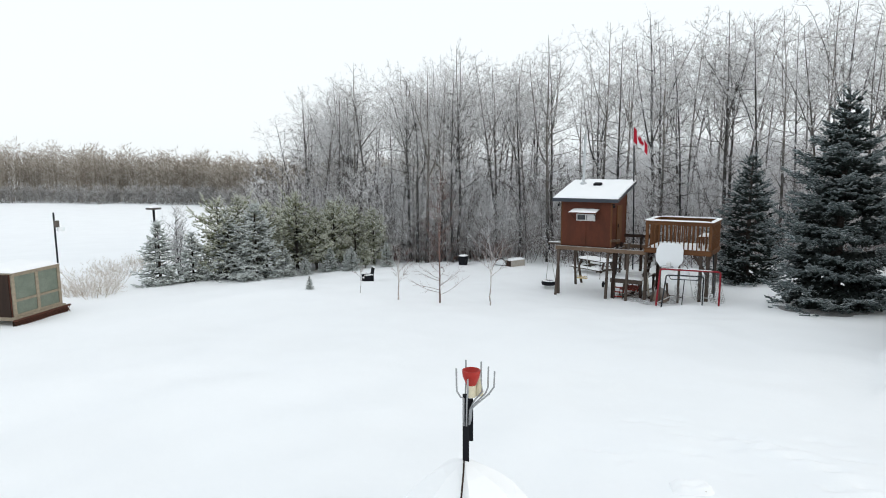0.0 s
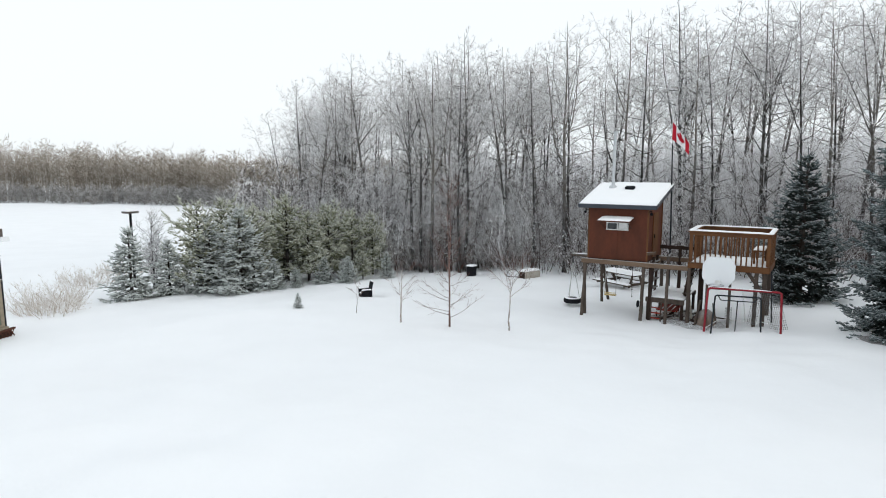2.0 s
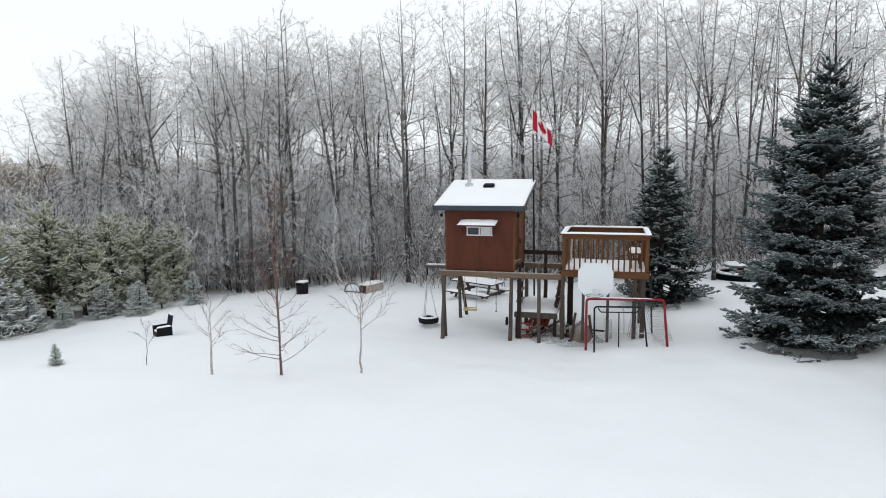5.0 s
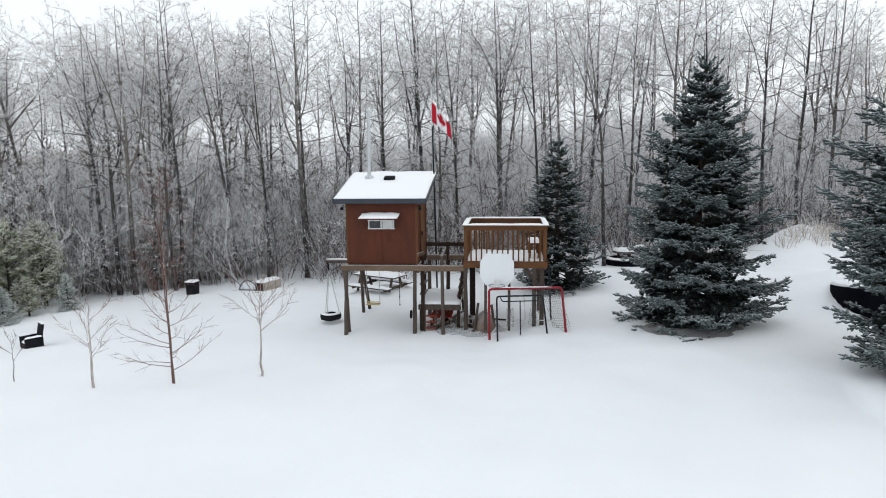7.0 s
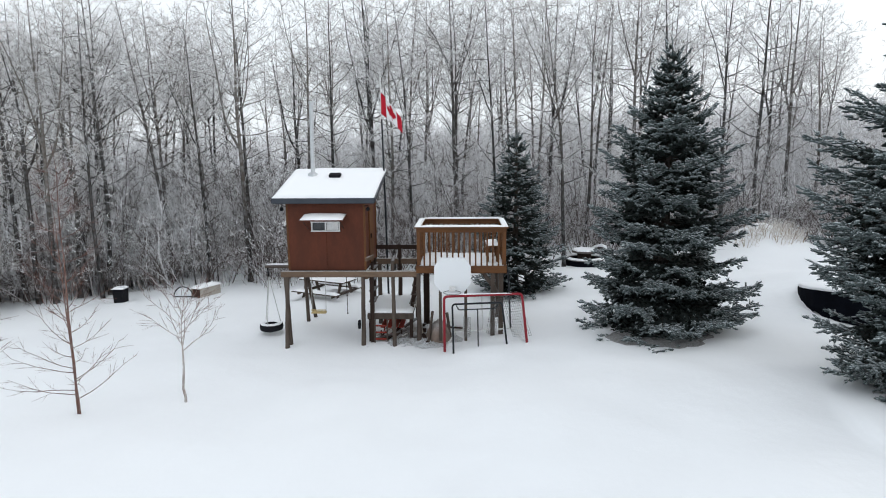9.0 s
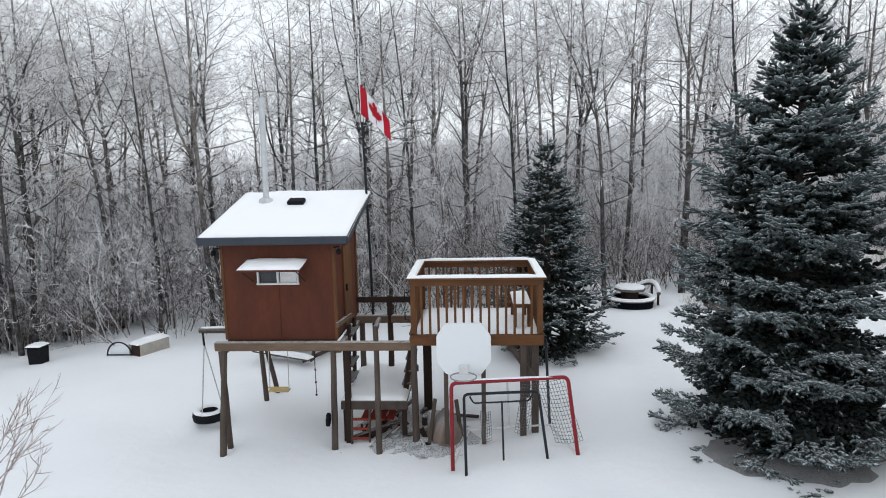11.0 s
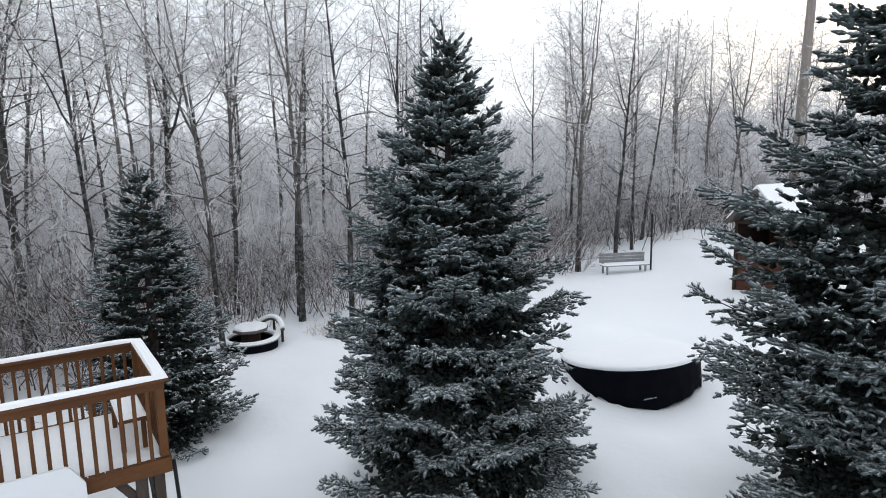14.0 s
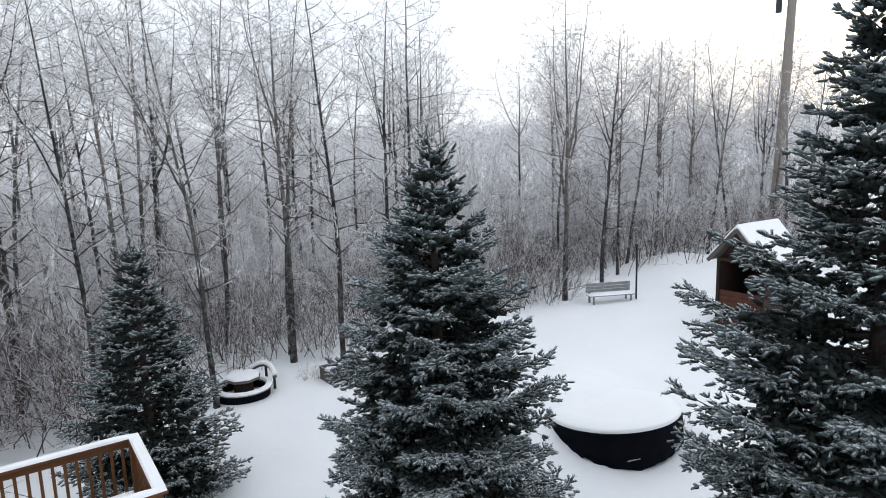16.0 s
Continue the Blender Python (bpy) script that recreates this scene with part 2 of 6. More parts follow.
# PINE darkened likewise for the shaded inside of the crown.
PINE_SHADED = needle_material("shaded_pine_needles", (0.11, 0.115, 0.06), (0.34, 0.35, 0.22), 0.8, low=-0.4)


# ---- mesh helpers ----
def thing(name, at, label, category, group="", kind=""):
    ob = new(name)
    ob.empty_display_size = 0.1
    ob.location = at
    return tagged(ob, label, category, group, kind)


def base_of(ob):
    v = Vector((0, 0, 0))
    while ob:
        v += ob.location
        ob = ob.parent
    return v


def part(name, bm, mat, parent=None, label="", smooth=False):
    """Links a bmesh in world places as one mesh under parent."""
    if parent:
        bm.transform(Matrix.Translation(-base_of(parent)))
    me = bpy.data.meshes.new(name)
    bm.to_mesh(me)
    bm.free()
    me.materials.append(mat)
    if smooth:
        me.shade_smooth()
    ob = new(name, me)
    ob.parent = parent
    return tagged(ob, label)


def raw(name, verts, faces, mat, parent=None, label="", smooth=False):
    me = bpy.data.meshes.new(name)
    me.from_pydata(np.asarray(verts).tolist(), [], faces if isinstance(faces, list) else faces.tolist())
    me.materials.append(mat)
    if smooth:
        me.shade_smooth()
    ob = new(name, me)
    ob.parent = parent
    return tagged(ob, label)


def box(bm, c, s, turn=None, bevel=0.006):
    """A bevelled box round c, s metres each way."""
    m = Matrix.Translation(c) @ (turn.to_4x4() if turn else Matrix.Identity(4)) @ Matrix.Diagonal((*s, 1))
    vs = bmesh.ops.create_cube(bm, size=1, matrix=m)["verts"]
    es = list({e for v in vs for e in v.link_edges})
    if bevel:
        bmesh.ops.bevel(bm, geom=es, offset=min(bevel, min(s) * 0.3), segments=1, affect="EDGES")
    return bm


def span(bm, a, b, w, h, bevel=0.006):
    """A bar of section w by h from a to b."""
    a, b = Vector(a), Vector(b)
    d = b - a
    q = d.to_track_quat("Y", "Z").to_matrix()
    return box(bm, (a + b) / 2, (w, d.length, h), q, bevel)


def tube(bm, pts, radii, sides=8, cap=True):
    """A round pipe through pts."""
    pts = [Vector(p) for p in pts]
    if isinstance(radii, (int, float)):
        radii = [radii] * len(pts)
    rings, ref = [], None
    for i, p in enumerate(pts):
        d = (pts[min(i + 1, len(pts) - 1)] - pts[max(i - 1, 0)]).normalized()
        if ref is None:
            ref = d.orthogonal().normalized()
        ref = (ref - d * ref.dot(d)).normalized()
        o = d.cross(ref)
        rings.append([bm.verts.new(p + radii[i] * (math.cos(a) * ref + math.sin(a) * o)) for a in (2 * math.pi * k / sides for k in range(sides))])
    for r, s in zip(rings, rings[1:]):
        for k in range(sides):
            bm.faces.new((r[k], r[(k + 1) % sides], s[(k + 1) % sides], s[k]))
    if cap:
        bm.faces.new(rings[0][::-1])
        bm.faces.new(rings[-1])
    return bm


def lathe(bm, c, profile, sides=24, squash=(1, 1)):
    """Turns (radius, height) pairs round the upright through c."""
    rings = []
    for r, h in profile:
        if r < 1e-4:
            rings.append([bm.verts.new((c[0], c[1], c[2] + h))])
        else:
            rings.append([bm.verts.new((c[0] + r * squash[0] * math.cos(a), c[1] + r * squash[1] * math.sin(a), c[2] + h)) for a in (2 * math.pi * k / sides for k in range(sides))])
    for r, s in zip(rings, rings[1:]):
        for k in range(sides):
            j = (k + 1) % sides
            if len(r) == 1 and len(s) > 1:
                bm.faces.new((r[0], s[j], s[k]))
            elif len(s) == 1 and len(r) > 1:
                bm.faces.new((r[k], r[j], s[0]))
            elif len(r) > 1:
                bm.faces.new((r[k], r[j], s[j], s[k]))
    bmesh.ops.recalc_face_normals(bm, faces=bm.faces)
    return bm


def heap(bm, c, sx, sy, h, seed=0, edge=0.35, turn=0.0, n=10):
    """A soft pad of snow, sx by sy, h thick, with rounded uneven edges."""
    grid = []
    ca, sa = math.cos(turn), math.sin(turn)
    for i in range(n + 1):
        row = []
        for j in range(n + 1):
            u, v = 2 * i / n - 1, 2 * j / n - 1
            f = min(1, (1 - abs(u)) / edge) * min(1, (1 - abs(v)) / edge) if edge else 1
            z = h * (1 - (1 - f) ** 2) * (0.85 + 0.3 * noise.noise((u * 2 + seed, v * 2, seed)))
            x, y = u * sx / 2, v * sy / 2
            row.append(bm.verts.new((c[0] + ca * x - sa * y, c[1] + sa * x + ca * y, c[2] + max(z, 0.004))))
        grid.append(row)
    for i in range(n):
        for j in range(n):
            bm.faces.new((grid[i][j], grid[i + 1][j], grid[i + 1][j + 1], grid[i][j + 1]))
    rim = [grid[i][0] for i in range(n + 1)] + [grid[n][j] for j in range(1, n + 1)] + [grid[i][n] for i in range(n - 1, -1, -1)] + [grid[0][j] for j in range(n - 1, 0, -1)]
    low = [bm.verts.new((v.co.x, v.co.y, c[2])) for v in rim]
    for k in range(len(rim)):
        j = (k + 1) % len(rim)
        bm.faces.new((rim[k], low[k], low[j], rim[j]))
    bmesh.ops.recalc_face_normals(bm, faces=bm.faces)
    return bm


def B():
    return bmesh.new()


# ---- ground ----
def step(a, b, v):
    t = np.clip((v - a) / (b - a), 0, 1)
    return t * t * (3 - 2 * t)


def bell(x, y, cx, cy, s):
    return np.exp(-((x - cx) ** 2 + (y - cy) ** 2) / (2 * s * s))


SWELL = []
swell_rng = np.random.default_rng(4)
for wave, amp in ((7.0, 0.016), (2.6, 0.010), (1.1, 0.005)):
    for k in range(6):
        SWELL.append((swell_rng.uniform(0, 6.28), swell_rng.uniform(0, 6.28), 6.28 / (wave * swell_rng.uniform(0.7, 1.4)), amp))


def drift(x, y):
    """Low wind-blown swells of the snow."""
    z = 0 * x
    for a, ph, w, amp in SWELL:
        z = z + amp * np.sin(w * (x * math.cos(a) + y * math.sin(a)) + ph + 1.3 * np.sin(0.4 * w * (x * math.sin(a) - y * math.cos(a))))
    return z


def land(x, y):
    """The height of the snow at x, y."""
    x, y = np.asarray(x, float), np.asarray(y, float)
    near = 1.417 + 0.04555 * x - 0.03784 * y
    near = near - 0.28 * bell(x, y, -5.6, 22.6, 2.8) + 0.2 * bell(x, y, -13.6, 17.0, 3.0)
    near = near + 1.2 * bell(x, y, 9.0, 31.4, 1.1) + 0.75 * bell(x, y, 21.5, 30.0, 1.8)
    near = near + 0.12 * bell(x, y, -2.0, 20.3, 0.6) + 0.62 * bell(x, y, 7.3, 23.75, 1.35) - 0.26 * bell(x, y, 6.6, 21.3, 0.95) + 0.08 * bell(x, y, 5.75, 22.9, 0.55)
    near = near + 0.28 * bell(x, y, -6.7, 26.4, 0.85)
    for cx, cy, dz in ((-6.5, 21.2, -0.019), (-10.5, 17.0, -0.047), (-8.9, 17.2, -0.017), (-7.3, 17.9, -0.121), (-2.6, 20.6, -0.119), (-1.0, 20.9, 0.006), (-4.8, 21.8, 0.005), (-12.5, 18.0, -0.049)):
        near = near + dz * bell(x, y, cx, cy, 1.7)
    near = near + drift(x, y)
    # edge of the drift that curls round the huge spruce
    u, v = (x - 3.10) * -0.141 + (y - 16.39) * -0.990, (y - 16.39) * -0.141 - (x - 3.10) * -0.990
    near = near + 0.16 * step(-0.08, 0.10, v + 0.12 * np.sin(1.7 * u)) * step(1.6, 0.1, v) * step(-0.7, 0.5, u) * step(4.48, 2.78, u)
    d = np.hypot(x, y - 15)
    far = -2.9 + 7.1 * step(-0.8, 0.5, x / np.maximum(d, 1))
    far = far + 14 * step(260, 1200, d)
    t = step(34, 110, d)
    return near * (1 - t) + far * t


def spread(lo, hi, fine, bands, reach):
    v, s = [lo], []
    c = lo
    while c < hi:
        h = 0.5
        for a, b, w in bands:
            if a <= c < b:
                h = w
        c += h
        v.append(c)
    left, h = [], fine
    c = lo
    while c > -reach:
        h *= 1.16
        c -= h
        left.append(c)
    right, h = [], fine
    c = v[-1]
    while c < reach:
        h *= 1.16
        c += h
        right.append(c)
    return np.array(left[::-1] + v + right)


gx = spread(-30, 28, 0.5, [(-16, 9, 0.24), (-1.4, 3.4, 0.06)], 1500)
gy = spread(-3, 42, 0.5, [(3, 25, 0.24), (7.2, 10.6, 0.06)], 1500)
X, Y = np.meshgrid(gx, gy, indexing="ij")
Z = land(X, Y)
rng = np.random.default_rng(14)
# old footprints crossing the snow near the house
marks = [(0.69, 9.53, 0.5), (0.9, 9.48, 0.5), (1.1, 9.4, 0.45), (1.27, 9.21, 0.4), (2.22, 9.36, 0.2), (1.99, 8.88, 0.6), (2.3, 8.56, 0.3), (-0.55, 8.25, 0.2), (0.48, 8.69, 0.4), (2.0, 9.89, 0.3), (1.6, 9.05, 0.5)]
for k in range(30):
    marks.append((rng.uniform(-0.8, 2.9), rng.uniform(8.0, 9.9), rng.uniform(-0.6, 0.9)))
for k, (fx, fy, a) in enumerate(marks):
    u, v = (X - fx) * math.cos(a) + (Y - fy) * math.sin(a), (Y - fy) * math.cos(a) - (X - fx) * math.sin(a)
    deep = rng.uniform(0.05, 0.09) if k < 11 else rng.uniform(0.015, 0.04)
    Z -= deep * np.exp(-((u / 0.13) ** 2 + (v / 0.06) ** 2)) - 0.4 * deep * np.exp(-((u / 0.15) ** 2 + ((v + 0.13) / 0.07) ** 2))
for k in range(26):
    u = k / 25
    fx, fy = -3.2 + 1.6 * u + 0.13 * (-1) ** k + rng.normal(0, 0.08), 20.0 - 9.0 * u + rng.normal(0, 0.1)
    Z -= 0.04 * np.exp(-((X - fx) ** 2 + (Y - fy) ** 2) / (2 * 0.16 ** 2))
nx, ny = len(gx), len(gy)
idx = np.arange(nx * ny).reshape(nx, ny)
quads = np.stack([idx[:-1, :-1], idx[1:, :-1], idx[1:, 1:], idx[:-1, 1:]], -1).reshape(-1, 4)
ground = raw("ground", np.stack([X, Y, Z], -1).reshape(-1, 3), quads, SNOW, smooth=True)
tagged(ground, "deep smooth snow over a gently sloping yard and fields", "snow", kind="structure")


def on(x, y, dz=0.0):
    return Vector((x, y, float(land(x, y)) + dz))


# ---- trees ----
def cones(P, D, L, R, sides=3):
    """Slender cones, all at once: feet P, ways D, lengths L, foot radii R."""
    n = len(P)
    D = D / np.linalg.norm(D, axis=1, keepdims=True)
    ref = np.where(np.abs(D[:, 2:3]) < 0.9, np.array([[0, 0, 1.0]]), np.array([[1.0, 0, 0]]))
    U = np.cross(D, ref)
    U /= np.linalg.norm(U, axis=1, keepdims=True)
    W = np.cross(D, U)
    V = np.empty((n, sides + 1, 3))
    for k in range(sides):
        a = 2 * math.pi * k / sides
        V[:, k] = P + R[:, None] * (math.cos(a) * U + math.sin(a) * W)
    V[:, sides] = P + D * L[:, None]
    o = np.arange(n)[:, None] * (sides + 1)
    Fc = np.concatenate([np.concatenate([o + k, o + (k + 1) % sides, o + sides], 1) for k in range(sides)])
    return V.reshape(-1, 3), Fc


def sprays(P, D, L, R, rng, needles=6, length=0.03):
    """Needle-covered shoots: a blunt round finger with loose needles standing off it. Gives (fingers, needles)."""
    n = len(P)
    D = D / np.linalg.norm(D, axis=1, keepdims=True)
    ref = np.where(np.abs(D[:, 2:3]) < 0.9, np.array([[0, 0, 1.0]]), np.array([[1.0, 0, 0]]))
    U = np.cross(D, ref)
    U /= np.linalg.norm(U, axis=1, keepdims=True)
    W = np.cross(D, U)
    V = np.empty((n, 8, 3))
    spin = rng.uniform(0, 2.1, n)
    bend = (U * rng.normal(0, 0.08, n)[:, None] + W * rng.normal(0, 0.08, n)[:, None]) * L[:, None]
    V[:, 0] = P
    for ring, (s, r) in enumerate(((0.16, 0.85), (0.80, 0.8))):
        c = P + D * (L * s * rng.uniform(0.85, 1.1, n))[:, None] + bend * (0.6 if ring else 0.1)
        for k in range(3):
            a = spin + 2.0944 * k
            V[:, 1 + 3 * ring + k] = c + (R * r)[:, None] * (np.cos(a)[:, None] * U + np.sin(a)[:, None] * W)
    V[:, 7] = P + D * L[:, None] + bend
    o = np.arange(n)[:, None] * 8
    fs = []
    for k in range(3):
        a, b = 1 + k, 1 + (k + 1) % 3
        fs.append(np.concatenate([o, o + b, o + a], 1))
        fs.append(np.concatenate([o + a, o + b, o + b + 3], 1))
        fs.append(np.concatenate([o + a, o + b + 3, o + a + 3], 1))
        fs.append(np.concatenate([o + a + 3, o + b + 3, o + 7], 1))
    V, Fc = V.reshape(-1, 3), np.concatenate(fs)
    if needles:
        m = n * needles
        i = np.repeat(np.arange(n), needles)
        s = rng.uniform(0.05, 1.0, m)
        a = rng.uniform(0, 6.283, m)
        out = np.cos(a)[:, None] * U[i] + np.sin(a)[:, None] * W[i]
        foot = P[i] + D[i] * (L[i] * s)[:, None] + bend[i] * (s * s)[:, None]
        tip = foot + (out * 0.85 + D[i] * 0.8) * (length * rng.uniform(0.7, 1.3, m))[:, None] + out * (R[i] * 0.7)[:, None]
        side = np.cross(D[i], out) * 0.004
        nv = np.stack([foot - side, foot + side, tip], 1).reshape(-1, 3)
        nf = len(V) + np.arange(3 * m).reshape(-1, 3)
        V, Fc = np.concatenate([V, nv]), np.concatenate([Fc, nf])
    return V, Fc


def join(parts):
    vs, fs, o = [], [], 0
    for v, f in parts:
        vs.append(v)
        fs.append(f + o)
        o += len(v)
    return np.concatenate(vs), np.concatenate(fs)


def pipe(pts, radii, sides):
    """A tapered pipe through pts, in triangles."""
    pts = np.asarray(pts, float)
    n = len(pts)
    d = np.gradient(pts, axis=0)
    d /= np.linalg.norm(d, axis=1, keepdims=True) + 1e-9
    ref = np.array([1.0, 0.2, 0.1]) if abs(d[0][2]) > 0.7 else np.array([0.1, 0.2, 1.0])
    u = np.cross(d, ref)
    u /= np.linalg.norm(u, axis=1, keepdims=True) + 1e-9
    w = np.cross(d, u)
    a = 2 * np.pi * np.arange(sides) / sides
    V = pts[:, None] + np.asarray(radii)[:, None, None] * (np.cos(a)[None, :, None] * u[:, None] + np.sin(a)[None, :, None] * w[:, None])
    i = np.arange(n * sides).reshape(n, sides)
    p, q = i[:-1], i[1:]
    pr, qr = np.roll(p, -1, 1), np.roll(q, -1, 1)
    Fc = np.concatenate([np.stack([p, pr, qr], -1).reshape(-1, 3), np.stack([p, qr, q], -1).reshape(-1, 3)])
    return V.reshape(-1, 3), Fc


def unit(v):
    return v / (np.linalg.norm(v) + 1e-9)


def bare_tree(H, r0, seed, limb_r=0.012, low=0.35, limbs=26, rise=1.1, subs=7, twigs=9, forks=1, spread_=0.24, twig_len=0.45, twig_r=0.006, lean=0.03, wobble=0.032, fork_at=(0.38, 0.75), splay=0.7, limb_k=0.42, fork_k=(0.36, 0.52)):
    """A leafless tree: trunk with forks, limbs, branches and fine twigs. Gives (trunk, crown)."""
    rng = np.random.default_rng(seed)
    trunk, crown = [], []
    stems = []

    def stem(p, d, L, r, n, wob, lift):
        pts, q = [np.array(p)], np.array(d, float)
        for k in range(n):
            q = unit(q + rng.normal(0, wob, 3) + np.array([0, 0, lift]))
            pts.append(pts[-1] + q * L / n)
        rad = r * (1 - np.linspace(0, 1, n + 1) ** 1.3 * 0.93)
        return np.array(pts), rad

    main, rad = stem((0, 0, -0.3), (rng.normal(0, lean), rng.normal(0, lean), 1), H + 0.3, r0, 14, wobble, 0.03)
    rad[0] *= 1.35
    trunk.append(pipe(main, rad, 7))
    stems.append((main, rad, low, 1.0, limbs))
    for k in range(forks):
        s = rng.uniform(*fork_at)
        i = int(s * 14)
        a = 2.4 * k + rng.uniform(0, 1.6)
        d = unit(np.array([math.cos(a) * splay, math.sin(a) * splay, 1.0]))
        L = H * (1 - s) * rng.uniform(0.7, 1.0)
        f, fr = stem(main[i], d, L, rad[i] * rng.uniform(*fork_k), 9, wobble * 2.4, 0.19)
        trunk.append(pipe(f, fr, 5))
        stems.append((f, fr, 0.1, 1.0, int(limbs * 0.55)))
    TP, TD, TL, TR = [], [], [], []

    def twig(p, d, L, r):
        TP.append(p), TD.append(d), TL.append(L), TR.append(r)

    for pts, rad, a0, a1, count in stems:
        n = len(pts) - 1
        for k in range(count):
            s = a0 + (a1 - a0) * ((k + rng.uniform(0, 1)) / count) ** 0.95 * 0.97
            x = min(s * n, n - 0.01)
            i = int(x)
            p = pts[i] + (pts[i + 1] - pts[i]) * (x - i)
            a = rng.uniform(0, 6.28)
            up = rise * rng.uniform(0.6, 1.3)
            d = unit(np.array([math.cos(a), math.sin(a), up]))
            L = H * spread_ * (1.12 - s) ** 0.7 * (rng.uniform(1.1, 1.7) if rng.random() < 0.3 else rng.uniform(0.4, 0.95))
            r = max(limb_r, min(rad[i] * limb_k, 0.05) * rng.uniform(0.6, 1.0))
            lp = [p]
            q = d.copy()
            for j in range(4):
                q = unit(q + rng.normal(0, 0.15, 3) + np.array([0, 0, 0.06]))
                lp.append(lp[-1] + q * L / 4)
            lp = np.array(lp)
            trunk.append(pipe(lp, r * np.array([1, 0.78, 0.56, 0.36, 0.12]), 4))
            some = max(2, round(subs * min(1.4, L / (H * spread_ * 0.62))))
            for j in range(some):
                t = 0.18 + 0.8 * (j + rng.uniform(0, 1)) / some
                y = min(t * 4, 3.99)
                m = int(y)
                b = lp[m] + (lp[m + 1] - lp[m]) * (y - m)
                ax = unit(lp[m + 1] - lp[m])
                side = unit(rng.normal(0, 1, 3))
                e = unit(ax * 0.75 + side * 0.75 + np.array([0, 0, 0.2]))
                SL = L * 0.42 * (1.15 - t) * rng.uniform(0.6, 1.3) + 0.15
                e2 = unit(e + rng.normal(0, 0.2, 3) + np.array([0, 0, 0.12]))
                sp = np.array([b, b + e * SL * 0.5, b + e * SL * 0.5 + e2 * SL * 0.5])
                crown.append(pipe(sp, np.array([r * 0.42, r * 0.3, 0.004]).clip(0.004), 3))
                for z in range(twigs):
                    v = rng.uniform(0.15, 1)
                    c = sp[0] + (sp[1] - sp[0]) * v * 2 if v < 0.5 else sp[1] + (sp[2] - sp[1]) * (v * 2 - 1)
                    twig(c, unit(e * 0.8 + rng.normal(0, 0.6, 3) + np.array([0, 0, 0.15])), twig_len * rng.uniform(0.4, 1.2), twig_r * rng.uniform(0.7, 1.2))
    crown.append(cones(np.array(TP), np.array(TD), np.array(TL), np.array(TR)))
    return join(trunk), join(crown)


